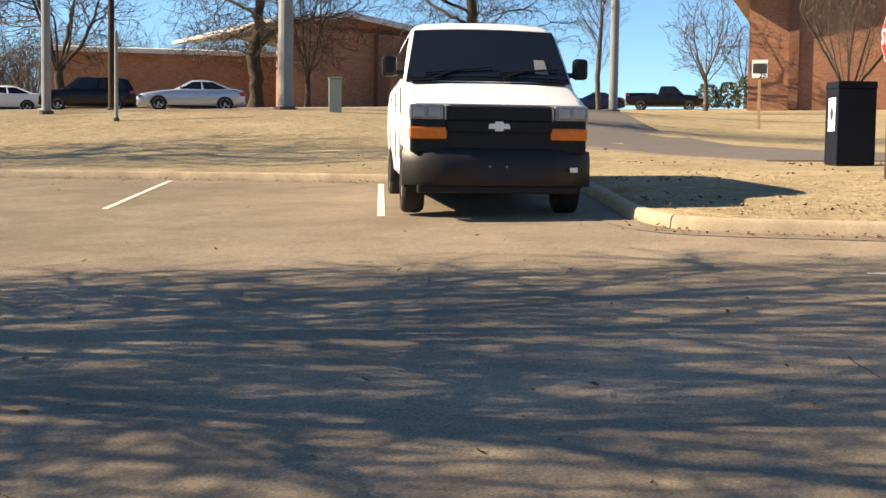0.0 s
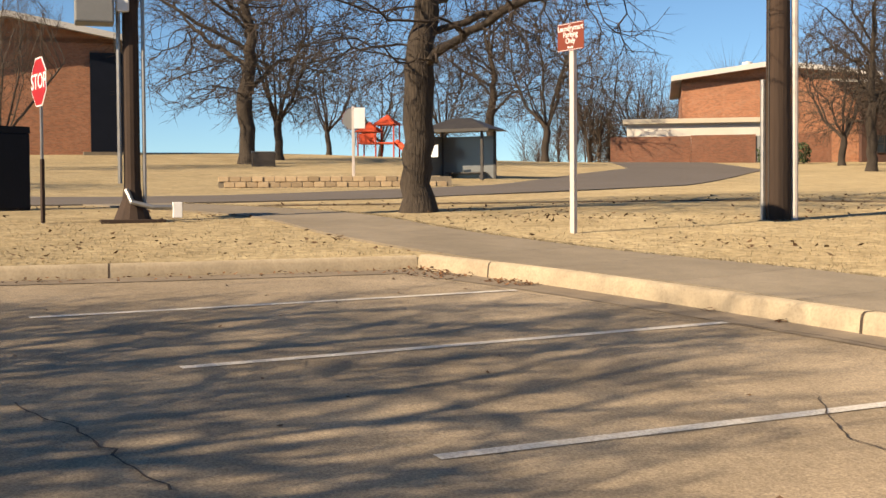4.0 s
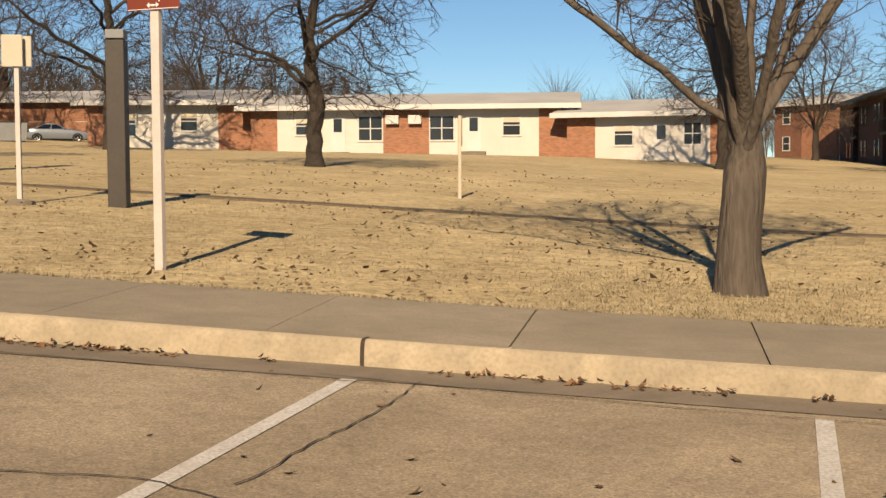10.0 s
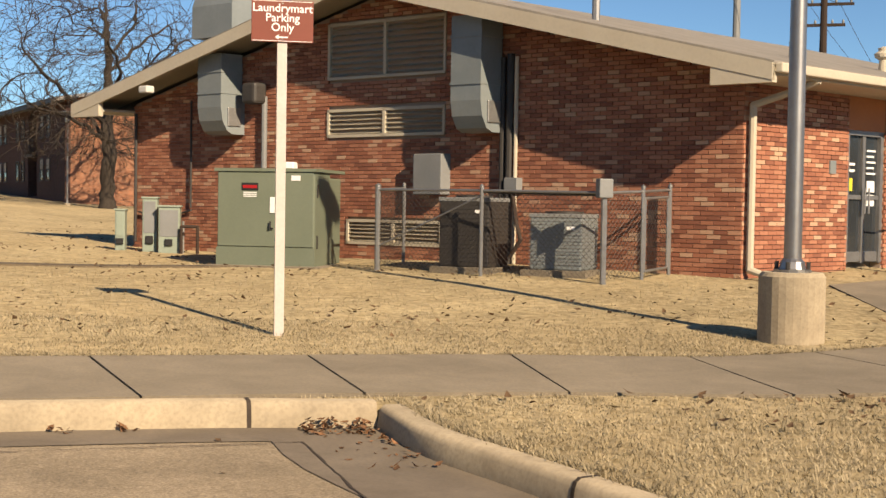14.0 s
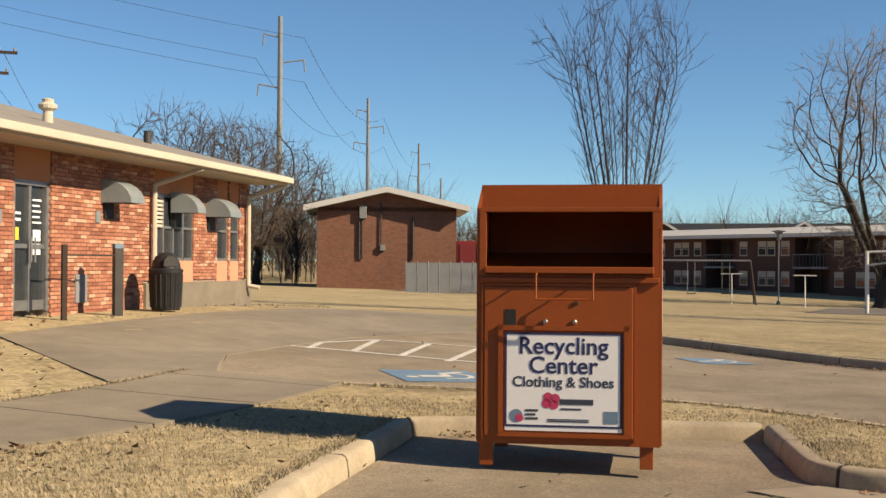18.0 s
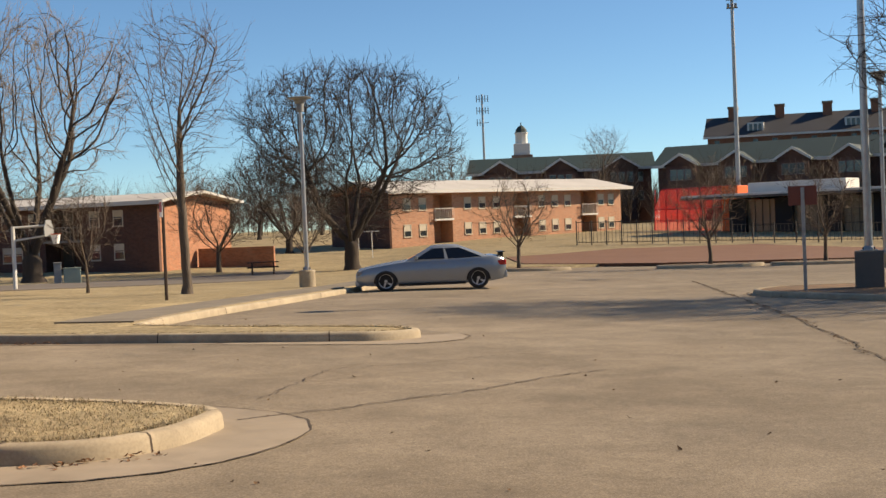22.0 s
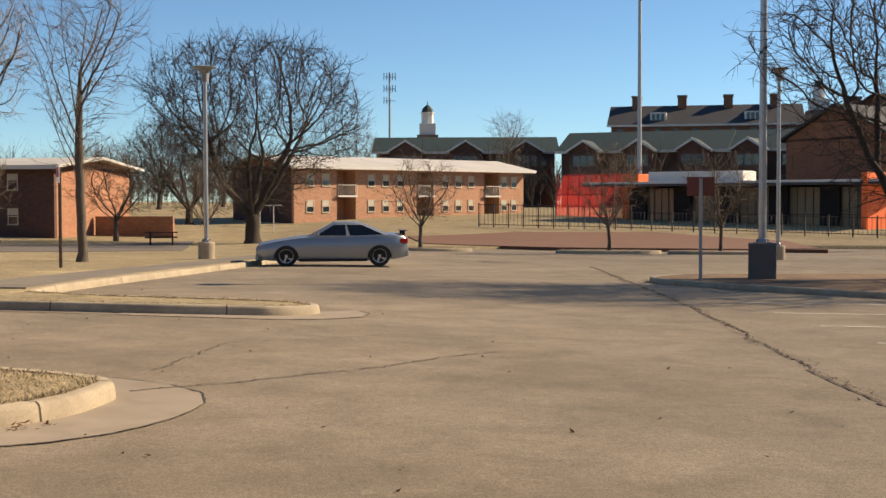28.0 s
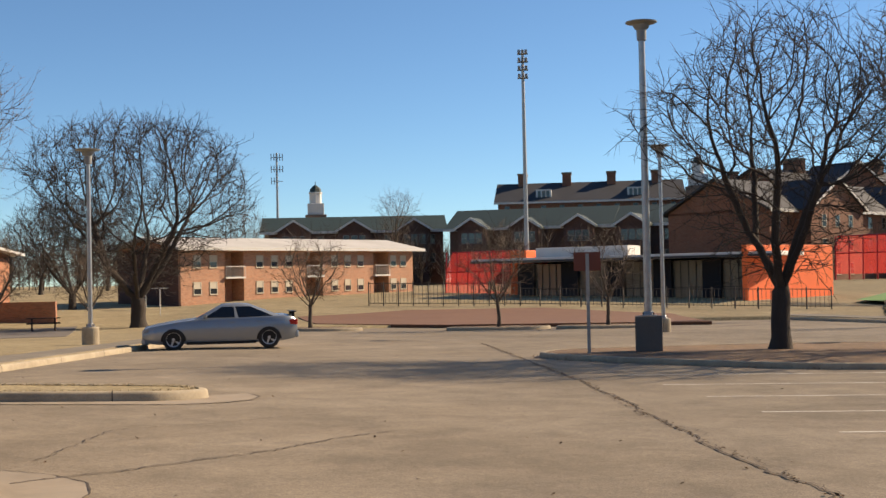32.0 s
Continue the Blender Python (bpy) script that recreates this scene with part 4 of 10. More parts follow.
# trees behind the camera, known by the shadows that they throw over the stalls
for x, y, h, turn, wide in ((-4.9, -10.2, 9.2, 0, 1.0), (-3.6, -14.4, 9.0, 200, 1.0)):
    tree("shade", x, y, h, "bare tree that shades the parking stalls", turn, wide, on=gz)
tree("oak_two", -22.5, -26, 10.0, "bare tree that shades the parking stalls", 60, 1.1)


# ---- the brick laundry ----
LC, LV, LU = Vector((8.38, 16.4, 0)), Vector((0.888, 0.460, 0)), Vector((-0.616, 0.788, 0))
LS = Matrix(((LV.x, LU.x, 0, 0), (LV.y, LU.y, 0, 0), (0, 0, 1, 0), (0, 0, 0, 1)))
LX, LY, EAVE, RIDGE = 12.6, 13.45, 3.5, 5.32
laundry = thing("laundry_building", "single-storey red brick laundry with a low shingled gable roof", "building", at=Matrix.Translation(LC))


def lpart(name, bm, material, label="", parent=None):
    bm.transform(LS)
    bmesh.ops.recalc_face_normals(bm, faces=bm.faces)
    return part(name, bm, material, parent or laundry, label)


def roof_z(y):
    """Underside of the gable roof over the wall, by the place across the gable."""
    half = LY / 2
    return EAVE + (RIDGE - 0.15 - EAVE) * (1 - abs(y - half) / half)


# wall cores, set back behind the brick facing
core = bmesh.new()
n_prof = [(0, 0.2), (LY, 0.1), (LY, EAVE), (LY / 2, RIDGE - 0.15), (0, EAVE)]
lo = [core.verts.new((0.03, y, z)) for y, z in n_prof]
hi = [core.verts.new((0.25, y, z)) for y, z in n_prof]
core.faces.new(lo)
core.faces.new(hi[::-1])
for i in range(5):
    core.faces.new((lo[i], lo[(i + 1) % 5], hi[(i + 1) % 5], hi[i]))
lpart("gable_wall", core, M["mortar"])
# front wall in lengths between the openings
OPEN_F = [(2.72, 3.8, 0.5, 2.8), (7.65, 9.5, 1.55, 2.86), (10.75, 11.35, 1.55, 2.86), (11.5, 12.0, 1.2, 2.86)]
bm = bmesh.new()
for x0, x1, z0, z1 in ((0.25, 2.72, 0.2, EAVE), (2.72, 3.8, 2.8, EAVE), (3.8, 7.65, 0.2, EAVE), (7.65, 9.5, 0.2, 1.55), (7.65, 9.5, 2.86, EAVE), (9.5, 10.75, 0.2, EAVE), (10.75, 11.35, 0.2, 1.55), (10.75, 11.35, 2.86, EAVE),
                       (11.35, 11.5, 0.2, EAVE), (11.5, 12.0, 0.2, 1.2), (11.5, 12.0, 2.86, EAVE), (12.0, LX, 0.2, EAVE)):
    box(bm, x0, 0.03, z0, x1, 0.25, z1)
lpart("front_wall", bm, M["mortar"])
bm = boxes((0.25, LY - 0.25, 0, LX, LY, EAVE), (LX - 0.25, 0.25, 0, LX, LY - 0.25, EAVE))
uv_walls(lpart("rear_wall", bm, M["brick_far"]))
lpart("floor_slab", boxes((0.2, 0.2, 0.35, LX, LY, 0.75)), M["concrete"])
lpart("foundation", boxes((7.2, -0.06, 0.2, LX + 0.02, 0.03, 1.12)), M["concrete"], "bare concrete footing under the brick")

# roof: two slabs, rakes and eaves
OV, OVX = 0.9, 0.75
slope = (RIDGE - EAVE) / (LY / 2)
for sgn, nm in ((0, "roof_slope"), (1, "roof_slope")):
    ye, yr = (-OV, LY / 2) if sgn == 0 else (LY + OV, LY / 2)
    ze = EAVE + 0.08 - slope * OV + 0.08
    bm = bmesh.new()
    v = []
    for x in (-OVX - 0.03, LX + 0.12):
        for y, z in ((ye, ze), (yr, RIDGE), (yr, RIDGE + 0.09), (ye, ze + 0.09)):
            v.append(bm.verts.new((x, y, z)))
    for f in ((0, 1, 2, 3), (4, 7, 6, 5), (0, 4, 5, 1), (1, 5, 6, 2), (2, 6, 7, 3), (3, 7, 4, 0)):
        bm.faces.new([v[i] for i in f])
    lpart(nm, bm, M["shingle"], "weathered grey-brown shingle roof slope")
    # rake board on the gable
    bm = bmesh.new()
    v = []
    for x in (-OVX - 0.06, -OVX):
        for y, z in ((ye, ze - 0.17), (yr, RIDGE - 0.19), (yr, RIDGE + 0.05), (ye, ze + 0.06)):
            v.append(bm.verts.new((x, y, z)))
    for f in ((0, 1, 2, 3), (4, 7, 6, 5), (0, 4, 5, 1), (1, 5, 6, 2), (2, 6, 7, 3), (3, 7, 4, 0)):
        bm.faces.new([v[i] for i in f])
    lpart("rake_board", bm, M["cream"], "cream painted rake board")
    # soffit under the gable overhang, and the boxed-in eave
    bm = bmesh.new()
    v = [bm.verts.new(p) for p in ((-OVX, ye, ze - 0.06), (0.02, ye, ze - 0.06), (0.02, yr, RIDGE - 0.1), (-OVX, yr, RIDGE - 0.1))]
    bm.faces.new(v)
    bmesh.ops.solidify(bm, geom=bm.faces[:], thickness=0.03)
    lpart("soffit", bm, M["cream"])
    y0, y1 = (-OV, 0.0) if sgn == 0 else (LY, LY + OV)
    lpart("eave_soffit", boxes((-OVX, y0, ze - 0.1, LX + 0.12, y1, ze - 0.05)), M["cream"])
    bm = bmesh.new()
    vv = []
    for x in (-OVX - 0.05, -OVX + 0.05):
        o = [(ye, ze - 0.2), (0 if sgn == 0 else LY, ze - 0.2), (0 if sgn == 0 else LY, ze + slope * OV - 0.1), (ye, ze + 0.04)]
        vv.append([bm.verts.new((x, y, z)) for y, z in o])
    bm.faces.new(vv[0])
    bm.faces.new(vv[1][::-1])
    for i in range(4):
        bm.faces.new((vv[0][i], vv[0][(i + 1) % 4], vv[1][(i + 1) % 4], vv[1][i]))
    lpart("eave_end", bm, M["cream"], "cream boxed eave end")
ze = EAVE + 0.16 - slope * OV
gut = bmesh.new()
box(gut, -OVX, -OV - 0.11, ze - 0.07, LX + 0.12, -OV, ze + 0.06, bevel=0.02)
lpart("gutter", gut, M["cream"], "cream metal gutter")
for x in (0.06, 7.45, LX - 0.25):
    lpart("downspout", pipe([(x + 0.25, -OV + 0.0, ze - 0.1), (x + 0.2, -0.6, ze - 0.22), (x, -0.1, ze - 0.42), (x, -0.1, 0.68 if x < 5 else 1.0), (x + 0.02, -0.35, 0.6 if x < 5 else 0.95)], 0.05, 8), M["cream"], "cream painted downspout")
for x, y in ((2.2, 0.6), (9.8, 1.1)):
    zz = EAVE + slope * y + 0.1
    lpart("vent_stub", lathe([(0.16, zz - 0.1), (0.14, zz + 0.02), (0.08, zz + 0.06), (0.075, zz + 0.34), (0.09, zz + 0.36), (0.0, zz + 0.37)], 12, x, y), M["dark_metal"], "short dark roof vent stub")
zz = EAVE + slope * 1.0 + 0.1
lpart("roof_ventilator", lathe([(0.16, zz - 0.1), (0.09, zz + 0.08), (0.08, zz + 0.3), (0.15, zz + 0.35), (0.16, zz + 0.41), (0.09, zz + 0.46), (0.1, zz + 0.51), (0.02, zz + 0.54)], 14, 5.6, 1.0), M["cream"], "pale turbine roof ventilator")
lpart("flue_pipe", tubes([((1.2, 3.4, 3.9), (1.2, 3.4, 6.6), 0.06)]), M["steel"], "thin galvanised flue pipe")

# louvres in the gable
def louvre(y0, y1, z0, z1, n, label):
    fr = lpart("louvre", boxes((-0.03, y0, z0, 0.1, y0 + 0.05, z1), (-0.03, y1 - 0.05, z0, 0.1, y1, z1), (-0.03, y0, z0, 0.1, y1, z0 + 0.05), (-0.03, y0, z1 - 0.05, 0.1, y1, z1), (-0.03, (y0 + y1) / 2 - 0.03, z0, 0.1, (y0 + y1) / 2 + 0.03, z1)), M["cream"], label)
    bk = boxes((0.1, y0, z0, 0.14, y1, z1))
    lpart("backing", bk, M["dark_metal"], parent=fr)
    for i in range(n):
        z = z0 + 0.06 + (z1 - z0 - 0.1) * (i + 0.5) / n
        b = bmesh.new()
        h = (z1 - z0) / n * 0.42
        v = [b.verts.new(p) for p in ((-0.02, y0 + 0.04, z - h), (0.08, y0 + 0.04, z + h), (0.08, y1 - 0.04, z + h), (-0.02, y1 - 0.04, z - h))]
        b.faces.new(v)
        bmesh.ops.solidify(b, geom=b.faces[:], thickness=0.012)
        lpart("slat", b, M["cream"], parent=fr)


LOUVRES = [(5.32, 8.0, 3.72, 4.72), (5.32, 8.0, 2.7, 3.2), (5.35, 7.5, 0.82, 1.26)]
louvre(*LOUVRES[0], 9, "large cream louvred vent high in the gable")
louvre(*LOUVRES[1], 5, "cream louvred vent in the gable")
louvre(*LOUVRES[2], 5, "cream louvred vent near the ground")


def duct(y0, y1, z_bottom, z_top, label):
    """A big sheet-metal duct that comes out of the roof and bends into the wall."""
    bm = bmesh.new()
    prof = [(-0.54, z_top), (-0.54, z_bottom + 0.5), (-0.5, z_bottom + 0.25), (-0.4, z_bottom + 0.06), (-0.28, z_bottom), (-0.02, z_bottom), (-0.02, z_bottom + 0.75), (-0.08, z_bottom + 0.8), (-0.08, z_top)]
    a = [bm.verts.new((x, y0, z)) for x, z in prof]
    b = [bm.verts.new((x, y1, z)) for x, z in prof]
    bm.faces.new(a)
    bm.faces.new(b[::-1])
    for i in range(len(prof)):
        bm.faces.new((a[i], a[(i + 1) % len(prof)], b[(i + 1) % len(prof)], b[i]))
    d = lpart("exhaust_duct", bm, M["duct"], label)
    lpart("access_door", boxes((-0.4, y0 - 0.03, z_bottom + 0.15, -0.12, y0, z_bottom + 0.5), bevel=0.01), M["steel"], parent=d)
    for z in (z_bottom + 0.75, z_top - 0.35):
        lpart("seam", boxes((-0.555, y0 - 0.012, z, -0.07, y1 + 0.012, z + 0.035)), M["duct"], parent=d)
    return d


duct(4.12, 4.72, 2.7, 4.55, "grey sheet-metal exhaust duct bending into the wall")
duct(10.15, 10.8, 2.8, 4.3, "grey sheet-metal exhaust duct bending into the wall")
bm = extrude_xz([(-0.6, 4.6), (0.1, 4.6), (0.1, 5.0), (0.5, 5.3), (0.5, 5.75), (-0.2, 5.75), (-0.5, 5.5), (-0.6, 5.2)], 9.8, 10.9)
lpart("duct_hood", bm, M["duct"], "curved grey duct hood above the roof edge")
# conduits, meter box and fittings on the gable
lpart("junction_box", boxes((-0.22, 5.2, 1.7, 0.0, 5.8, 2.38), bevel=0.015), M["grey_paint"], "pale grey metal box on the brick")
for y, z0, z1, r, m in ((3.96, 0.6, 3.95, 0.055, "dark_metal"), (4.1, 0.6, 3.9, 0.045, "dark_metal"), (3.84, 0.6, 3.9, 0.03, "cream"), (9.55, 1.9, 3.5, 0.05, "grey_paint"), (13.3, 0.7, 3.3, 0.03, "dark_metal"), (11.6, 1.4, 3.5, 0.02, "dark_metal")):
    lpart("conduit", tubes([((-0.07, y, z0), (-0.07, y, z1), r)]), M[m])
lpart("conduit", pipe([(-0.06, 13.2, 1.3), (-0.06, 12.6, 1.15), (-0.06, 11.6, 1.35)], 0.02), M["dark_metal"])
lpart("disconnect_switch", boxes((-0.14, 3.75, 1.72, 0, 4.0, 1.98), bevel=0.01), M["grey_paint"], "grey electric switch box")
lpart("hose", pipe([(-0.1, 3.85, 1.72), (-0.14, 3.75, 1.3), (-0.2, 3.6, 1.0), (-0.2, 3.8, 0.72)], 0.03), M["rust"])
lpart("wall_lamp", boxes((-0.35, 9.5, 3.35, -0.05, 9.85, 3.75), bevel=0.06), M["dark_metal"], "dark wall floodlight")
lpart("eave_lamp", boxes((-0.98, 11.7, 3.6, -0.8, 11.95, 3.74), bevel=0.03), M["white"], "small white flood lamp at the eave")

# front: door, windows, panels, awnings, signs
dr = lpart("door", boxes((2.72, 0.02, 0.72, 2.8, 0.16, 2.8), (3.72, 0.02, 0.72, 3.8, 0.16, 2.8), (2.72, 0.02, 2.72, 3.8, 0.16, 2.8), (3.22, 0.04, 0.72, 3.3, 0.14, 2.72), (2.8, 0.05, 0.74, 3.72, 0.12, 0.9), (2.8, 0.05, 1.72, 3.72, 0.12, 1.79)), M["steel"], "aluminium and glass double entrance door")
lpart("pane", boxes((2.8, 0.085, 0.9, 3.22, 0.097, 2.72)), M["glass"], parent=dr)
lpart("pane", boxes((3.3, 0.085, 0.9, 3.72, 0.097, 2.72)), M["glass"], parent=dr)
lpart("notice", boxes((3.42, 0.07, 1.62, 3.64, 0.08, 1.8), (3.42, 0.07, 1.84, 3.64, 0.08, 2.02)), M["sign_white"], "white paper notices", parent=dr)
lpart("sticker", boxes((2.9, 0.07, 1.85, 2.99, 0.08, 2.05)), mat("yellow_sticker", (0.7, 0.6, 0.05)), "yellow sticker", parent=dr)
for row in [(3.4, 0.072, 2.12 + 0.09 * i, 3.66 - 0.05 * (i % 2), 0.08, 2.15 + 0.09 * i) for i in range(5)] + [(2.86, 0.072, 2.15 + 0.1 * i, 3.05, 0.08, 2.19 + 0.1 * i) for i in range(2)]:
    lpart("text_bar", boxes(row), M["sign_white"], parent=dr)
lpart("handle", tubes([((3.2, -0.02, 1.5), (3.2, -0.02, 1.9), 0.015), ((3.32, -0.02, 1.5), (3.32, -0.02, 1.9), 0.015)]), M["steel"], parent=dr)
M["orange_panel"] = mat("orange_panel_paint", (0.45, 0.17, 0.06), (0.4, 0.15, 0.055), scale=2, rough=0.6, fine=30, amount=0.2)
M["coral"] = mat("coral_panel_paint", (0.62, 0.28, 0.17), (0.56, 0.25, 0.15), scale=2, rough=0.6, fine=30, amount=0.2)
lpart("transom_panel", boxes((2.72, 0.004, 2.8, 3.8, 0.03, EAVE)), M["orange_panel"], "orange painted panel over the door")
for x0, x1 in ((7.65, 9.5), (10.75, 11.35), (11.5, 12.0)):
    lpart("spandrel_panel", boxes((x0, 0.004, 2.86, x1, 0.03, EAVE)), M["orange_panel"])
    lpart("sill_panel", boxes((x0, 0.0, 1.12, x1, 0.03, 1.55)), M["coral"], "coral painted panel under the window")
    n = 4 if x1 - x0 > 1 else 1
    wd = lpart("window", boxes((x0, 0.02, 1.55, x1, 0.12, 1.61), (x0, 0.02, 2.8, x1, 0.12, 2.86), *[(x0 + (x1 - x0) * k / n - 0.025, 0.02, 1.55, x0 + (x1 - x0) * k / n + 0.03, 0.12, 2.86) for k in range(n + 1)], (x0, 0.03, 2.18, x1, 0.11, 2.23)), M["steel"], "aluminium framed window")
    lpart("pane", boxes((x0, 0.07, 1.6, x1, 0.08, 2.82)), M["glass"], parent=wd)
lpart("louvre_panel", boxes(*[(7.7, 0.0, 2.2 + 0.08 * i, 8.05, 0.05, 2.25 + 0.08 * i) for i in range(8)]), M["cream"], "cream louvre beside the window")


def awning(x0, x1, z, label):
    """A curved metal hood over a wall vent."""
    bm = bmesh.new()
    rows = []
    for x in (x0, x1):
        rows.append([bm.verts.new((x, -0.55 * math.sin(a), z + 0.42 * math.cos(a))) for a in [math.pi / 2 * k / 6 for k in range(7)]])
    for k in range(6):
        bm.faces.new((rows[0][k], rows[0][k + 1], rows[1][k + 1], rows[1][k]))
    for row in rows:
        c = bm.verts.new((row[0].co.x, 0, z))
        for k in range(6):
            bm.faces.new((c, row[k], row[k + 1]))
    d = lpart("vent_hood", bm, M["duct"], label)
    lpart("vent_opening", boxes((x0 + 0.08, -0.05, z - 0.28, x0 + 0.4, 0.02, z)), M["black"], parent=d)


awning(5.5, 6.05, 2.56, "curved grey metal vent hood on the brick")
awning(8.4, 8.8, 2.5, "curved grey metal vent hood on the window")
awning(10.1, 10.75, 2.48, "curved grey metal vent hood on the brick")
for x, z in ((2.18, 2.1), (5.3, 2.2)):
    lpart("wall_plaque", boxes((x, -0.03, z, x + 0.16, -0.005, z + 0.2)), M["duct"], "small blue-grey wall plaque")
lpart("access_panel", boxes((4.6, -0.035, 0.82, 5.0, -0.005, 1.3), bevel=0.01), M["grey_paint"], "grey steel access panel low on the wall")

# brick facing, laid course by course
BL, BH, BJ = 0.203, 0.0575, 0.0102


def brick_places():
    out = []
    for wall in ("gable", "front"):
        length = LY if wall == "gable" else LX
        z, row = 0.22, 0
        while z < RIDGE:
            s = -0.1065 * (row % 2) + (0 if wall == "gable" else 0.0)
            while s < length:
                a, b = max(s, 0.002), min(s + BL, length)
                mid = (a + b) / 2
                top = z + BH
                ok = b - a > 0.04 and top < (min(roof_z(a), roof_z(b)) if wall == "gable" else EAVE)
                holes = [(y0, y1, z0, z1) for y0, y1, z0, z1 in LOUVRES] if wall == "gable" else OPEN_F + [(2.72, 3.8, 0, 9), (7.65, 9.5, 1.1, 9), (10.75, 11.35, 1.1, 9), (11.5, 12.0, 1.1, 9), (7.2, 13, 0, 1.12)]
                for h0, h1, g0, g1 in holes:
                    if b > h0 and a < h1 and top > g0 and z < g1:
                        if a < h0 - 0.05 and top > g0:
                            b = min(b, h0)
                        elif b > h1 + 0.05:
                            a = max(a, h1)
                        else:
                            ok = False
                if ok and b - a > 0.03:
                    out.append((wall, a, b, z, row))
                s += BL + BJ
            z += BH + BJ
            row += 1
    return out


def brick_faces(vs, fs, wall, a, b, z, jit):
    o = -0.006 - jit
    i = len(vs)
    for s in (a, b):
        for zz in (z, z + BH):
            for d in (o, 0.031):
                p = (LU * s + LV * d) if wall == "gable" else (LV * s + LU * d)
                vs.append((p.x, p.y, zz))
    for f in ((0, 4, 6, 2), (0, 2, 3, 1), (4, 5, 7, 6), (2, 6, 7, 3), (0, 1, 5, 4)):
        fs.append(tuple(i + k for k in f))


rb = random.Random(8)
single, vs, fs = 0, [], []
meshes = {}
for wall, a, b, z, row in brick_places():
    near = wall == "gable" and a < 1.7 and 0.5 < z < 3.2 and single < 300 and abs(b - a - BL) < 1e-6
    jit = rb.uniform(0, 0.005)
    if near:
        if "b" not in meshes:
            v1, f1 = [], []
            brick_faces(v1, f1, "gable", 0, BL, 0, 0.002)
            meshes["b"] = bpy.data.meshes.new("brick")
            meshes["b"].from_pydata(v1, [], f1)
            meshes["b"].materials.append(M["brick"])
        ob = new("brick", meshes["b"])
        ob.parent = laundry
        ob.matrix_basis = Matrix.Translation(LU * a + Vector((0, 0, z)) - LV * jit)
        single += 1
    else:
        brick_faces(vs, fs, wall, a, b, z, jit)
me = bpy.data.meshes.new("brick_facing")
me.from_pydata(vs, [], fs)
me.materials.append(M["brick"])
facing = new("brick_facing", me)
facing.parent = laundry
tagged(facing, "red brick facing with scattered pale bricks", kind="stuff")


# ---- signs, posts and lamps ----
def facing(az):
    """Turn so that a thing's front (-y) faces the compass direction az."""
    return Matrix.Rotation(radians(180 - az), 4, "Z")


def stand(x, y, az=180, on=lz, dz=0.0):
    return Matrix.Translation((x, y, on(x, y) + dz)) @ facing(az)


def brown_sign(x, y, az, bottom, arrow, on=lz, w=0.56, h=0.38, readable=True, post="post_white", label="brown parking sign with white lettering on a white steel post"):
    t = thing("parking_sign", label, "sign", at=stand(x, y, az, on), group="brown parking signs")
    part("post", boxes((-0.045, -0.03, -0.3, 0.045, 0.03, bottom + h - 0.04), bevel=0.006), M[post], t)
    pl = part("plate", boxes((-w / 2, -0.045, bottom, w / 2, -0.034, bottom + h), bevel=0.004), M["sign_brown"], t)
    b = 0.012
    part("border", boxes((-w / 2 + b, -0.048, bottom + b, w / 2 - b, -0.045, bottom + 2 * b), (-w / 2 + b, -0.048, bottom + h - 2 * b, w / 2 - b, -0.045, bottom + h - b), (-w / 2 + b, -0.048, bottom + 2 * b, -w / 2 + 2 * b, -0.045, bottom + h - 2 * b), (w / 2 - 2 * b, -0.048, bottom + 2 * b, w / 2 - b, -0.045, bottom + h - 2 * b)) if False else boxes((-w / 2 + 0.01, -0.0475, bottom + 0.008, w / 2 - 0.01, -0.0455, bottom + 0.013), (-w / 2 + 0.01, -0.0475, bottom + h - 0.013, w / 2 - 0.01, -0.0455, bottom + h - 0.008)), M["sign_white"], pl)
    up = Matrix.Rotation(radians(90), 4, "X")
    if readable:
        for k, word in enumerate(("Laundrymart", "Parking", "Only")):
            writing(word, 0.105, M["sign_white"], pl, Matrix.Translation((0, -0.047, bottom + h - 0.075 - 0.087 * k)) @ up, bold=0.001)
    else:
        for k in range(3):
            part("text_bar", boxes((-0.2 + 0.05 * k, -0.048, bottom + h - 0.1 - 0.08 * k, 0.2 - 0.05 * k, -0.0455, bottom + h - 0.06 - 0.08 * k)), M["sign_white"], pl)
    z = bottom + 0.045
    rows = [(-0.05, -0.0478, z - 0.006, 0.05, -0.0455, z + 0.006)]
    ar = boxes(*rows)
    for sx in (-1, 1):
        if sx < 0 or arrow == "both":
            v = [ar.verts.new((sx * 0.065, -0.0478, z)), ar.verts.new((sx * 0.035, -0.0478, z + 0.024)), ar.verts.new((sx * 0.035, -0.0478, z - 0.024))]
            ar.faces.new(v)
    part("arrow", ar, M["sign_white"], pl)
    part("bolt", tubes([((0, -0.055, bottom + 0.03), (0, -0.045, bottom + 0.03), 0.008), ((0, -0.055, bottom + h - 0.03), (0, -0.045, bottom + h - 0.03), 0.008)]), M["steel"], pl)
    return t


brown_sign(-16.29, 6.8, 163, 2.5, "both")
brown_sign(-7.14, 9.36, 178, 2.31, "both")
brown_sign(1.34, 11.66, 183, 2.66, "left")
brown_sign(33.44, -7.74, 100, 2.35, "both", on=gz, w=0.72, h=0.5, readable=False, post="steel", label="dark brown parking sign seen in shade on a steel post")
brown_sign(28.43, -18.44, 100, 2.35, "both", on=lz, w=0.6, h=0.45, readable=False, post="steel", label="dark brown parking sign seen in shade on a steel post")
vx, vy = polar(-106.3, 32)
brown_sign(vx, vy, 75, 2.6, "both", label="brown parking sign on a white post behind the van")

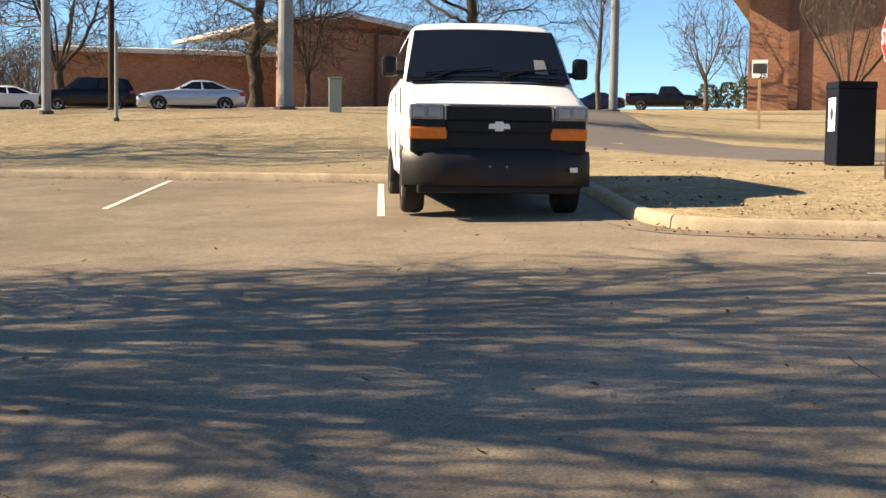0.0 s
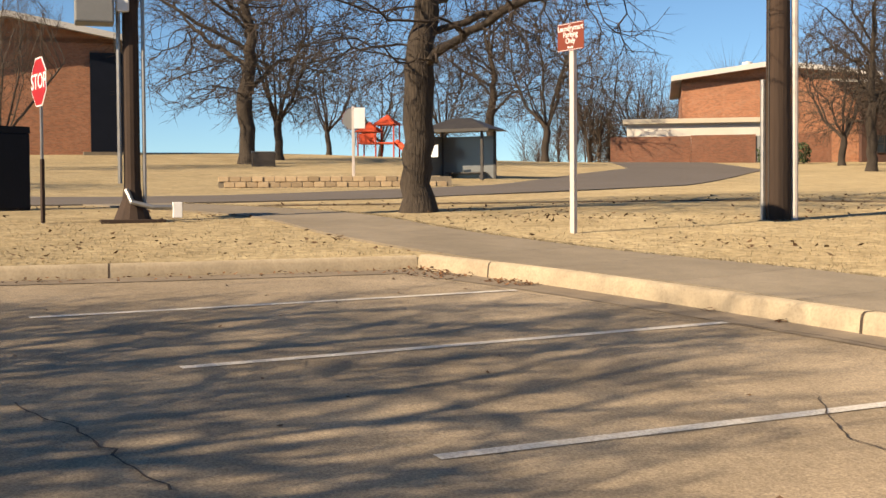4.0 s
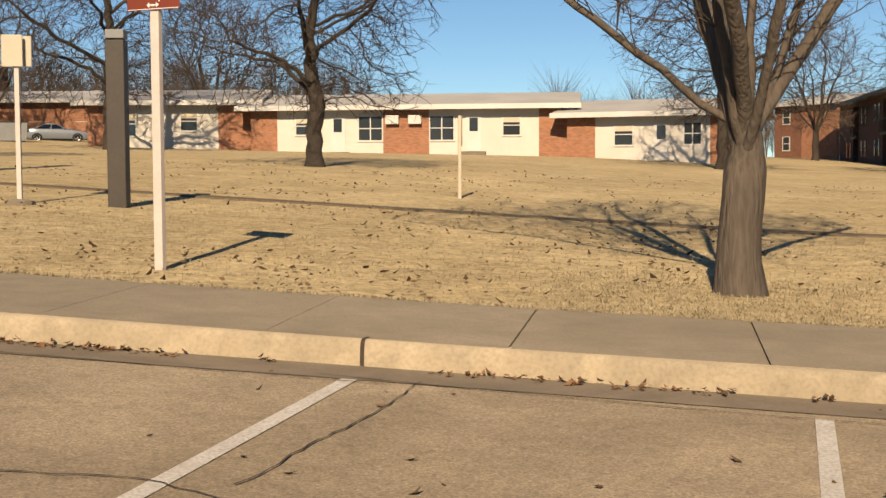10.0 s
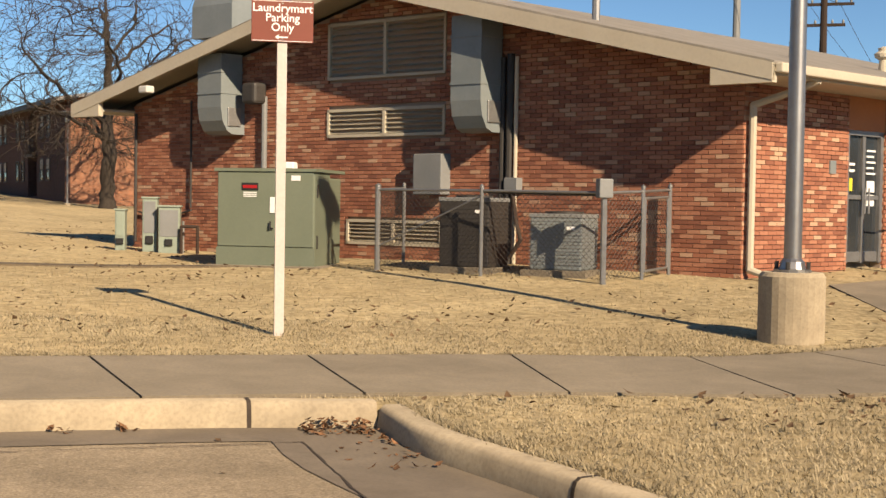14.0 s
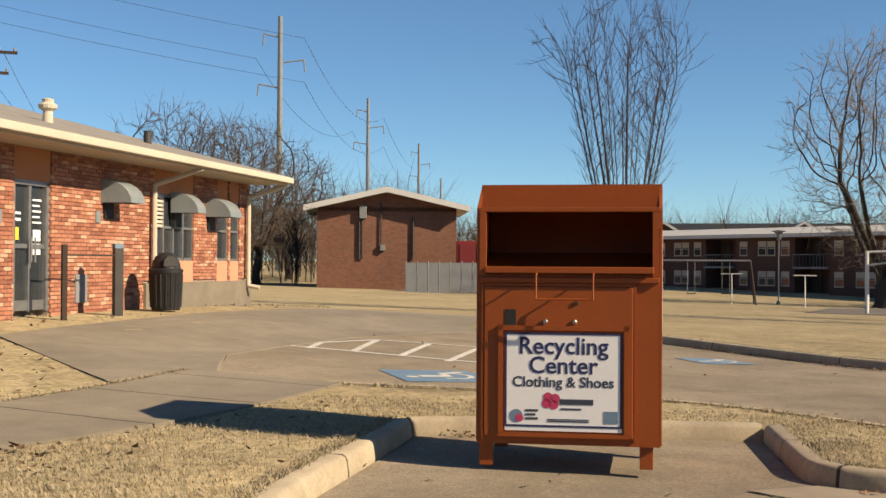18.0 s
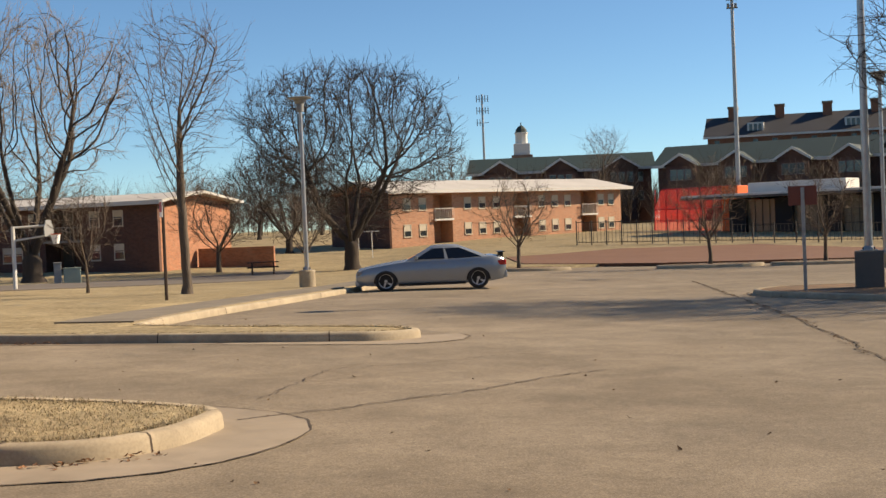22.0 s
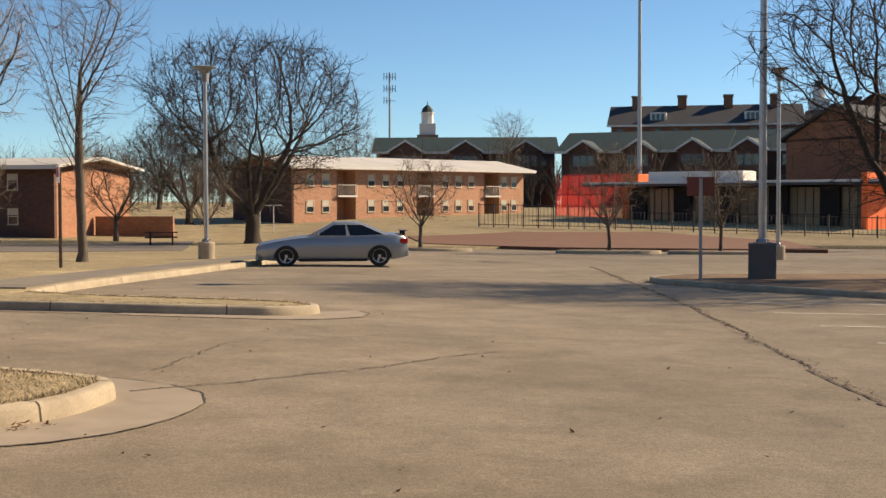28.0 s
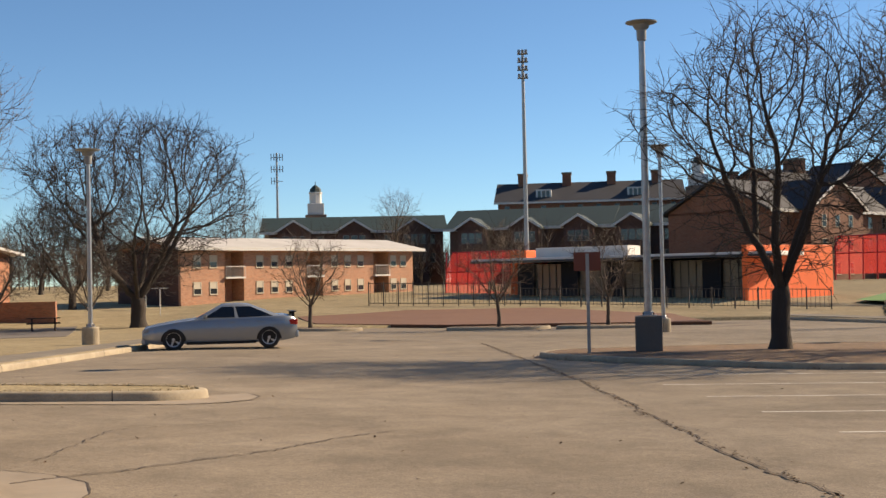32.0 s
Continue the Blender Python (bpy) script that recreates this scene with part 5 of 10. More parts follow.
# stop sign
sx, sy = polar(-90.7, 20.9)
stop = thing("stop_sign", "red octagonal stop sign with white letters on a steel post", "sign", at=stand(sx, sy, 163))
part("post", boxes((-0.035, 0.0, -0.3, 0.035, 0.035, 2.55), bevel=0.005), M["steel"], stop)
part("sleeve", boxes((-0.045, -0.006, 0, 0.045, 0.045, 1.0), bevel=0.006), M["rust"], stop, "rusty lower post sleeve")
R8 = 0.381 / math.cos(math.pi / 8)
octo = [(R8 * math.cos(math.pi / 8 + k * math.pi / 4), R8 * math.sin(math.pi / 8 + k * math.pi / 4)) for k in range(8)]


def octagon(scale, y0, y1, cz):
    bm = extrude_xz([(x * scale, z * scale + cz) for x, z in octo], y0, y1)
    return bm


part("rim", octagon(1.0, -0.012, -0.004, 2.2), M["sign_white"], stop, "white rim")
face8 = part("face", octagon(0.94, -0.017, -0.0125, 2.2), M["red"], stop)
writing("STOP", 0.34, M["sign_white"], face8, Matrix.Translation((0, -0.0185, 2.2)) @ Matrix.Rotation(radians(90), 4, "X"), bold=0.004)

# white-backed stop sign beyond the street
wx, wy = polar(-77.2, 46)
ws = thing("stop_sign", "back of an octagonal street sign on a pale wooden post", "sign", at=stand(wx, wy, 280))
part("post", boxes((-0.05, -0.05, -0.3, 0.05, 0.05, 2.9), bevel=0.01), M["post_white"], ws)
part("face", octagon(1.0, -0.075, -0.06, 2.45), M["red"], ws)
part("back", octagon(0.99, -0.058, -0.052, 2.45), M["grey_paint"], ws)
part("plate", boxes((-0.42, 0.055, 2.1, -0.02, 0.065, 2.85), bevel=0.005), M["sign_white"], ws, "pale back of a second sign")

# speed sign
mx, my = polar(-96.0, 55)
ms = thing("speed_sign", "white speed sign with dark panel on a wooden post", "sign", at=stand(mx, my, 88))
part("post", boxes((-0.06, -0.05, -0.3, 0.06, 0.05, 2.4), bevel=0.01), mat("raw_wood_post", (0.42, 0.28, 0.14), scale=6), ms)
pl = part("plate", boxes((-0.32, -0.08, 2.1, 0.32, -0.055, 2.85), bevel=0.006), M["sign_white"], ms)
part("dark_panel", boxes((-0.28, -0.088, 2.3, 0.28, -0.082, 2.7)), M["dark_metal"], pl)
writing("25", 0.3, M["dark_text"], pl, Matrix.Translation((0.12, -0.085, 2.2)) @ Matrix.Rotation(radians(90), 4, "X"), bold=0.004)

# black litter compactor
kx, ky = polar(-92.15, 26.4)
kb = thing("litter_cabinet", "tall black litter cabinet with a white notice on its side", "litter bin", at=stand(kx, ky, 66) @ Matrix.Diagonal((0.93, 0.8, 1.31, 1)))
part("body", boxes((-0.42, -0.35, 0.0, 0.42, 0.45, 1.14), bevel=0.025), M["navy"], kb)
part("lid", extrude_xz([(-0.43, 1.14), (0.43, 1.14), (0.41, 1.24), (-0.41, 1.24)], -0.36, 0.46), M["navy"], kb)
nt_ = part("notice", boxes((-0.436, -0.25, 0.5, -0.424, 0.2, 1.0)), M["sign_white"], kb, "white printed notice")
part("symbol", lathe([(0.05, -0.44), (0.1, -0.44), (0.1, -0.437), (0.05, -0.437)], 14), M["dark_text"], nt_, at=Matrix.Translation((0, -0.02, 0.76)) @ Matrix.Rotation(radians(90), 4, "Y") @ Matrix.Scale(1, 4))
part("base", boxes((-0.4, -0.33, -0.1, 0.4, 0.43, 0.03)), M["black"], kb)

# utility pole with conduits and transformer box
px_, py_ = polar(-86.9, 20.9)
up1 = thing("utility_pole", "dark steel utility pole with conduits and a flared foot", "pole", at=stand(px_, py_, 90))
part("pole", lathe([(0.3, -0.2), (0.3, 0.02), (0.16, 0.35), (0.13, 0.6), (0.12, 9.0)], 14), M["rust"], up1)
part("conduit", tubes([((-0.19, -0.05, 0.6), (-0.19, -0.05, 3.6), 0.035), ((-0.19, -0.05, 3.6), (-0.19, -0.05, 8), 0.03)]), M["steel"], up1, "galvanised conduit")
part("conduit", tubes([((0.19, -0.06, 0.1), (0.19, -0.06, 9), 0.03)]), M["steel"], up1)
part("base_plate", boxes((-0.5, -0.35, -0.05, 0.5, 0.35, 0.03), bevel=0.01), M["rust"], up1)
part("pipe_loop", pipe([(-0.1, -0.15, 0.5), (-0.02, -0.25, 0.3), (0.3, -0.3, 0.22), (0.62, -0.3, 0.22)], 0.04), M["steel"], up1)
part("junction_box", boxes((0.6, -0.36, 0.05, 0.75, -0.24, 0.3), bevel=0.01), M["sign_white"], up1, "small white junction box")
part("transformer_box", boxes((-0.85, -0.3, 3.1, -0.25, 0.2, 3.58), bevel=0.03), M["grey_paint"], up1, "pale grey metal box high on the pole")
part("transformer_box", boxes((-0.88, -0.3, 3.8, -0.25, 0.2, 4.6), bevel=0.03), M["cream"], up1, "cream metal box high on the pole")
part("meter", boxes((-0.22, -0.18, 3.3, -0.02, -0.05, 3.85), bevel=0.02), M["sign_white"], up1)

qx, qy = polar(-58.45, 20.8)
up2 = thing("utility_pole", "brown wooden utility pole with a pale conduit beside it", "pole", at=stand(qx, qy, 120))
part("pole", lathe([(0.2, -0.2), (0.2, 0.5), (0.185, 3), (0.16, 10)], 16), M["wood_pole"], up2)
part("conduit", tubes([((0.25, 0.0, -0.1), (0.25, 0.0, 9), 0.055)]), M["post_white"], up2, "pale painted conduit")
part("guard", tubes([((-0.23, 0.0, -0.1), (-0.23, 0.0, 2.2), 0.045)]), M["steel"], up2)
part("cable", tubes([((-0.15, -0.14, 0), (-0.13, -0.12, 9), 0.012)]), M["dark_metal"], up2)

# twin-plate post, tall dark bollard, white peg
p2 = thing("sign_post", "white post carrying two pale sign backs", "sign", at=stand(-13.37, 14.26, 150))
part("post", boxes((-0.035, -0.035, -0.2, 0.035, 0.035, 2.4), bevel=0.006), M["post_white"], p2)
part("plate", boxes((-0.2, -0.07, 1.97, 0.1, -0.04, 2.43), bevel=0.008), M["cream"], p2)
part("plate", boxes((-0.1, 0.04, 1.98, 0.2, 0.07, 2.42), bevel=0.008), M["cream"], p2)
part("foot", lathe([(0.22, -0.1), (0.22, 0.03), (0.1, 0.06)], 12), M["concrete"], p2)
p3 = thing("light_bollard", "tall square dark bronze bollard with a grey cap", "bollard", at=stand(-12.12, 14.95, 155))
part("shaft", boxes((-0.135, -0.135, -0.2, 0.135, 0.135, 2.42), bevel=0.01), M["bronze"], p3)
part("cap", boxes((-0.135, -0.135, 2.44, 0.135, 0.135, 2.57), bevel=0.01), M["grey_paint"], p3, "grey metal cap")
p4 = thing("marker_post", "thin white marker post seen edge-on on the lawn", "post", at=stand(-10.07, 22.6, 60))
part("post", boxes((-0.03, -0.03, -0.2, 0.03, 0.03, 1.6), bevel=0.006), M["cream"], p4)
part("plate", boxes((-0.15, -0.045, 1.0, 0.15, -0.032, 1.58), bevel=0.004), M["cream"], p4)


def street_lamp(x, y, height, base_r, base_h, label, on=lz, pole_r=0.085, square=False, az=180, base_mat="kerb"):
    t = thing("street_lamp", label, "street lamp", at=stand(x, y, az, on))
    if square:
        part("base", boxes((-base_r, -base_r, -0.3, base_r, base_r, base_h), bevel=0.04), M[base_mat], t, "square concrete lamp base")
    else:
        part("base", lathe([(base_r, -0.3), (base_r, base_h - 0.04), (base_r - 0.03, base_h), (0.02, base_h)], 28), M[base_mat], t, "round concrete lamp base")
    part("foot_plate", lathe([(pole_r * 2.1, base_h), (pole_r * 2.1, base_h + 0.025), (pole_r * 1.5, base_h + 0.03), (pole_r * 1.3, base_h + 0.1), (pole_r, base_h + 0.13)], 14), M["steel_bright"], t)
    for k in range(4):
        a = math.pi / 4 + k * math.pi / 2
        part("bolt", tubes([((math.cos(a) * pole_r * 1.8, math.sin(a) * pole_r * 1.8, base_h), (math.cos(a) * pole_r * 1.8, math.sin(a) * pole_r * 1.8, base_h + 0.1), 0.02)], n=6), M["dark_metal"], t)
    smooth(part("pole", lathe([(pole_r, base_h + 0.05), (pole_r * 0.8, height - 0.4), (pole_r * 0.8, height - 0.3)], 16), M["steel_bright"], t, "brushed steel pole"), 60)
    smooth(part("lamp_head", lathe([(0.09, height - 0.5), (0.13, height - 0.48), (0.14, height - 0.2), (0.2, height - 0.14), (0.24, height - 0.05), (0.43, height), (0.44, height + 0.03), (0.2, height + 0.07), (0.02, height + 0.09)], 20), M["grey_paint"], t, "flared grey lamp head"), 30)
    return t


street_lamp(6.18, 11.03, 7.2, 0.315, 0.66, "steel lamp post on a round concrete base beside the sidewalk")
street_lamp(46.3, 7.3, 6.9, 0.3, 0.62, "steel lamp post with a flared head on the far lawn")
street_lamp(34.2, -9.6, 9.2, 0.37, 1.1, "steel lamp post with a flared head on a square base", on=gz, square=True, pole_r=0.11, az=105, base_mat="road")
street_lamp(53.2, -15.6, 8.0, 0.3, 0.6, "slim steel lamp post in the far car park", on=gz, pole_r=0.09)
street_lamp(40.9, -28.2, 8.0, 0.3, 0.6, "slim steel lamp post beside the far sidewalk", pole_r=0.08)
gx, gy = polar(-2.6, 66)
street_lamp(gx, gy, 4.6, 0.15, 0.1, "thin garden lamp post on the lawn", pole_r=0.05)
hx, hy = polar(64.9, 78)
street_lamp(hx, hy, 4.3, 0.15, 0.1, "thin garden lamp post on the lawn", pole_r=0.05)

# emergency post with its blue light
ex, ey = polar(126.2, 49)
ep = thing("emergency_post", "dark emergency call post with a blue light on top", "call post", at=stand(ex, ey, 306))
part("shaft", boxes((-0.16, -0.16, -0.2, 0.16, 0.16, 2.7), bevel=0.02), M["navy"], ep)
m_blue = glass_mat("blue_light", (0.02, 0.03, 0.8), 0.2)
m_blue.node_tree.nodes["Principled BSDF"].inputs["Emission Color"].default_value = (0.02, 0.03, 1, 1)
m_blue.node_tree.nodes["Principled BSDF"].inputs["Emission Strength"].default_value = 1.2
part("blue_light", lathe([(0.13, 2.7), (0.14, 2.8), (0.1, 2.9), (0.0, 2.92)], 12), m_blue, ep, "lit blue lamp")
part("panel", boxes((-0.1, -0.175, 1.0, 0.1, -0.16, 1.4)), M["sign_white"], ep)

# ---- transformer, meters and the fenced yard at the gable ----
xf = thing("transformer_cabinet", "large green padmount transformer cabinet on the lawn", "transformer", at=Matrix.Translation((1.36, 20.5, lz(2.2, 20.2))) @ Matrix.Rotation(math.atan2(19.75 - 20.5, 2.8 - 1.36), 4, "Z"))
XW = 1.63
part("tank", boxes((0.02, 0.75, 0.0, XW - 0.02, 1.35, 1.42), bevel=0.02), M["xf_green"], xf)
part("cabinet", boxes((0.0, 0.0, 0.0, XW, 0.75, 1.5), bevel=0.02), M["xf_green"], xf)
part("roof_lip", extrude_xz([(-0.04, 1.5), (XW + 0.04, 1.5), (XW + 0.04, 1.55), (-0.04, 1.55)], -0.04, 1.38), M["xf_green"], xf)
part("skirt", boxes((-0.01, -0.012, 0.0, XW + 0.01, 0.0, 0.3)), M["xf_green"], xf)
for x0, x1 in ((0.02, 0.98), (0.995, XW - 0.02)):
    part("door", boxes((x0, -0.018, 0.32, x1, -0.001, 1.48), bevel=0.004), M["xf_green"], xf)
part("handle", pipe([(0.92, -0.06, 0.72), (0.92, -0.07, 0.62), (0.95, -0.03, 0.6)], 0.015), M["black"], xf, "black door handle")
part("lock_plate", boxes((0.9, -0.03, 0.85, 0.98, -0.018, 1.1)), M["sign_white"], xf)
wl = part("warning_label", boxes((0.42, -0.024, 1.2, 0.7, -0.0185, 1.32)), M["black"], xf, "black and red warning label")
part("warning_bar", boxes((0.44, -0.0275, 1.235, 0.68, -0.0245, 1.285)), M["red"], wl)
for k in range(3):
    part("text_bar", boxes((0.45, -0.022, 1.1 + 0.03 * k, 0.67, -0.0185, 1.115 + 0.03 * k)), M["sign_white"], xf)
part("sticker", boxes((1.25, -0.024, 1.36, 1.4, -0.0185, 1.44)), M["sign_white"], xf)
part("fitting", boxes((1.05, 0.2, 1.55, 1.2, 0.4, 1.66), bevel=0.02), M["sign_white"], xf)
for hz in (0.3, 1.1):
    part("hinge", boxes((XW, 0.1, hz, XW + 0.015, 0.14, hz + 0.2)), M["dark_metal"], xf)
part("pad", boxes((-0.15, -0.15, -0.2, XW + 0.15, 1.5, 0.02)), M["concrete"], xf)

for k, (ax_, ay_, w, h, m, lab) in enumerate(((-0.15, 25.3, 0.19, 0.75, "pale_green", "pale green utility pedestal beside the wall"), (0.4, 24.9, 0.28, 1.0, "pale_green", "pale green meter pedestal beside the wall"), (0.75, 24.6, 0.4, 0.85, "pale_green", "pale green meter cabinet beside the wall"))):
    t = thing("utility_pedestal", lab, "utility box", at=stand(ax_, ay_, 190))
    part("body", boxes((-w / 2, -0.12, -0.1, w / 2, 0.12, h), bevel=0.02), M[m], t)
    part("cap", boxes((-w / 2 - 0.02, -0.14, h, w / 2 + 0.02, 0.14, h + 0.04), bevel=0.01), M[m], t)
    part("door", boxes((-w / 2 + 0.03, -0.13, h * 0.35, w / 2 - 0.03, -0.118, h - 0.05), bevel=0.004), M["grey_paint"] if k else M[m], t)
    part("meter", boxes((-0.07, -0.17, h * 0.15, 0.07, -0.118, h * 0.3), bevel=0.01), M["black"], t)
    if k:
        part("conduit", tubes([((w / 2 + 0.05, 0, -0.1), (w / 2 + 0.05, 0, h * 0.7), 0.025)]), M["steel"], t)
t = thing("guard_rail", "bent steel guard pipe beside the meters", "rail", at=stand(1.1, 24.3, 190))
part("pipe", pipe([(-0.15, 0, -0.1), (-0.15, 0, 0.5), (0.15, 0, 0.5), (0.15, 0, -0.1)], 0.03), M["rust"], t)


def ac_unit(x, y, w, d, h, az, m, label):
    t = thing("air_conditioner", label, "air conditioner", at=stand(x, y, az))
    part("casing", boxes((-w / 2, -d / 2, 0.06, w / 2, d / 2, h), bevel=0.025), M[m], t)
    part("pad", boxes((-w / 2 - 0.1, -d / 2 - 0.1, -0.15, w / 2 + 0.1, d / 2 + 0.1, 0.06)), M["concrete"], t)
    part("top_rim", boxes((-w / 2 - 0.012, -d / 2 - 0.012, h - 0.05, w / 2 + 0.012, d / 2 + 0.012, h + 0.01), bevel=0.01), M["grey_paint"], t)
    for k in range(14):
        z = 0.14 + (h - 0.24) * k / 13
        part("fin", boxes((-w / 2 - 0.008, -d / 2 - 0.008, z, w / 2 + 0.008, d / 2 + 0.008, z + 0.012)), M["dark_metal"] if m == "dark_metal" else M["grey_paint"], t)
    part("fan_guard", lathe([(w * 0.36, h + 0.01), (w * 0.36, h + 0.04), (w * 0.1, h + 0.05), (0.01, h + 0.05)], 16), M["dark_metal"], t)
    part("badge", boxes((w / 2 - 0.22, -d / 2 - 0.014, h - 0.22, w / 2 - 0.1, -d / 2 - 0.0085, h - 0.17)), M["sign_white"], t)
    return t


ac_unit(5.05, 18.5, 0.8, 0.8, 1.08, 218, "dark_metal", "dark louvred air conditioning unit behind the fence")
ac_unit(6.15, 17.55, 0.78, 0.78, 0.86, 218, "duct", "grey air conditioning unit behind the fence")

# chain-link yard fence
FENCE = [(4.35, 20.3), (3.7, 19.17), (4.91, 17.6), (6.22, 16.15), (6.95, 16.55), (7.62, 17.15)]
fence = thing("chain_link_fence", "grey chain-link fence with a gate round the cooling units", "fence", at=Matrix.Translation((5.6, 17.0, lz(5.6, 17.0))))
fo = Vector((5.6, 17.0, 0))


def fpt(p, z):
    return Vector((p[0] - fo.x, p[1] - fo.y, z + lz(*p) - lz(5.6, 17.0)))


for p, r in zip(FENCE, (0.03, 0.045, 0.03, 0.045, 0.03, 0.03)):
    part("post", tubes([(fpt(p, -0.2), fpt(p, 1.27), r)]), M["steel"], fence)
    part("post_cap", lathe([(r * 1.1, 0), (r * 1.1, 0.03), (0.005, 0.06)], 10), M["steel"], fence, at=Matrix.Translation(fpt(p, 1.26)))
for a, b in zip(FENCE, FENCE[1:]):
    part("rail", tubes([(fpt(a, 1.22), fpt(b, 1.22), 0.02)]), M["steel"], fence)
    # woven wire: two sets of slanted strands
    n = int((Vector(b) - Vector(a)).length / 0.085)
    bm = bmesh.new()
    A, B = fpt(a, 0.05), fpt(b, 0.05)
    hh = 1.15
    L = (B - A).length
    for s in (1, -1):
        k = -int(hh / 0.085)
        while k < n + int(hh / 0.085):
            x0, x1 = k * 0.085, k * 0.085 + s * hh
            z0, z1 = 0.0, hh
            if x0 < 0 or x0 > L:
                xc = min(max(x0, 0), L)
                z0 = (xc - x0) * s
                x0 = xc
            if x1 < 0 or x1 > L:
                xc = min(max(x1, 0), L)
                z1 = hh - (x1 - xc) * s
                x1 = xc
            if z1 - z0 > 0.03:
                tube(bm, A.lerp(B, x0 / L) + Vector((0, 0, z0)), A.lerp(B, x1 / L) + Vector((0, 0, z1)), 0.0028, n=3, caps=False)
            k += 1
    part("wire_mesh", bm, M["dark_metal"], fence, "woven chain-link wire")
ga, gb = Vector(FENCE[4]), Vector(FENCE[5])
part("gate_frame", pipe([fpt(ga.lerp(gb, 0.08), 0.1), fpt(ga.lerp(gb, 0.08), 1.12), fpt(ga.lerp(gb, 0.92), 1.12), fpt(ga.lerp(gb, 0.92), 0.1), fpt(ga.lerp(gb, 0.08), 0.1)], 0.02), M["steel"], fence)
part("brace", tubes([(fpt(FENCE[1], 0.35), fpt(FENCE[2], 1.15), 0.014)]), M["steel"], fence)
part("switch_box", boxes((-0.1, -0.08, 0, 0.1, 0.08, 0.26), bevel=0.015), M["grey_paint"], fence, "grey switch box on the fence post", at=Matrix.Translation(fpt(FENCE[3], 1.15)))
part("switch_arm", tubes([(fpt(FENCE[3], 1.2), fpt((5.0, 18.0), 1.2), 0.03)]), M["dark_metal"], fence)

# hand rail posts and litter bin by the door
t = thing("door_rail", "rusty post and dark card-reader post joined by a thin rail", "rail", at=stand(11.7, 17.6, 150))
rp, cp = Vector((11.5, 17.35, 0)), Vector((12.9, 17.9, 0))
o_ = Vector((11.7, 17.6, lz(11.7, 17.6)))
inv = t.matrix_basis.inverted()


def lp(p, z):
    return inv @ Vector((p.x, p.y, o_.z + z))


part("post", tubes([(lp(rp, -0.2), lp(rp, 1.16), 0.055)], n=4), M["rust"], t)
part("reader_post", tubes([(lp(cp, -0.2), lp(cp, 1.12), 0.1)], n=4), M["dark_metal"], t, "dark steel reader post")
part("reader", tubes([(lp(cp, 1.12), lp(cp, 1.2), 0.105)], n=4), M["bluepaint"], t, "small blue reader sign")
part("rail", tubes([(lp(rp, 1.0), lp(cp, 1.0), 0.014)]), M["dark_metal"], t)
cb = thing("litter_bin", "round black litter bin with a domed lid", "litter bin", at=stand(14.6, 18.8, 200, on=lambda x, y: lz(x, y) + 0.01))
smooth(part("body", lathe([(0.25, 0.0), (0.27, 0.05), (0.3, 0.68), (0.31, 0.7), (0.0, 0.7)], 24), M["black"], cb), 30)
dome = lathe([(0.31, 0.68), (0.315, 0.74), (0.27, 0.76), (0.25, 0.86), (0.2, 0.97), (0.12, 1.04), (0.0, 1.06)], 24)
smooth(part("lid", dome, M["black"], cb, "black domed lid"), 40)
part("opening", extrude_xz([(-0.13, 0.8), (0.13, 0.8), (0.12, 0.92), (0.06, 0.98), (-0.06, 0.98), (-0.12, 0.92)], -0.275, -0.19), M["dark_metal"], cb)
for k in range(20):
    a = math.tau * k / 20
    part("rib", tubes([((math.cos(a) * 0.272, math.sin(a) * 0.272, 0.06), (math.cos(a) * 0.3, math.sin(a) * 0.3, 0.66), 0.012)], n=4), M["black"], cb)

# ---- clothing recycling bin ----
rx, ry = polar(55.75, 9.55)
RZ = 0.05
BW, BD, BHt = 1.36, 1.12, 2.06
rb_at = Matrix.Translation((rx, ry, RZ)) @ facing(180 + 59.5)
rbin = thing("clothing_bank", "orange steel clothing bank with an open chute and white poster", "recycling bin", at=rb_at)
hw = BW / 2
for sx_ in (-1, 1):
    part("side_panel", boxes((sx_ * hw - 0.012, 0.0, 0.12, sx_ * hw + 0.012, BD, 1.72), bevel=0.004), M["orange_bin"], rbin)
    # upper cheek with the sloped front
    bm = bmesh.new()
    prof = [(0.0, 1.722), (BD, 1.722), (BD, BHt), (0.28, BHt), (0.0, 1.88)]
    a = [bm.verts.new((sx_ * hw - 0.012, y, z)) for y, z in prof]
    b = [bm.verts.new((sx_ * hw + 0.012, y, z)) for y, z in prof]
    bm.faces.new(a)
    bm.faces.new(b[::-1])
    for i in range(5):
        bm.faces.new((a[i], a[(i + 1) % 5], b[(i + 1) % 5], b[i]))
    bmesh.ops.recalc_face_normals(bm, faces=bm.faces)
    part("cheek", bm, M["orange_bin"], rbin)
part("back_panel", boxes((-hw, BD - 0.02, 0.12, hw, BD, BHt)), M["orange_bin"], rbin)
part("roof", boxes((-hw - 0.01, 0.27, BHt, hw + 0.01, BD + 0.01, BHt + 0.012)), M["orange_bin"], rbin)
bm = bmesh.new()
v = [bm.verts.new(p) for p in ((-hw, 0.0, 1.86), (hw, 0.0, 1.86), (hw, 0.28, BHt + 0.01), (-hw, 0.28, BHt + 0.01))]
bm.faces.new(v)
bmesh.ops.solidify(bm, geom=bm.faces[:], thickness=0.02)
part("hood", bm, M["orange_bin"], rbin)
part("hood_lip", boxes((-hw, -0.012, 1.85, hw, 0.02, 1.885), bevel=0.004), M["orange_bin"], rbin)
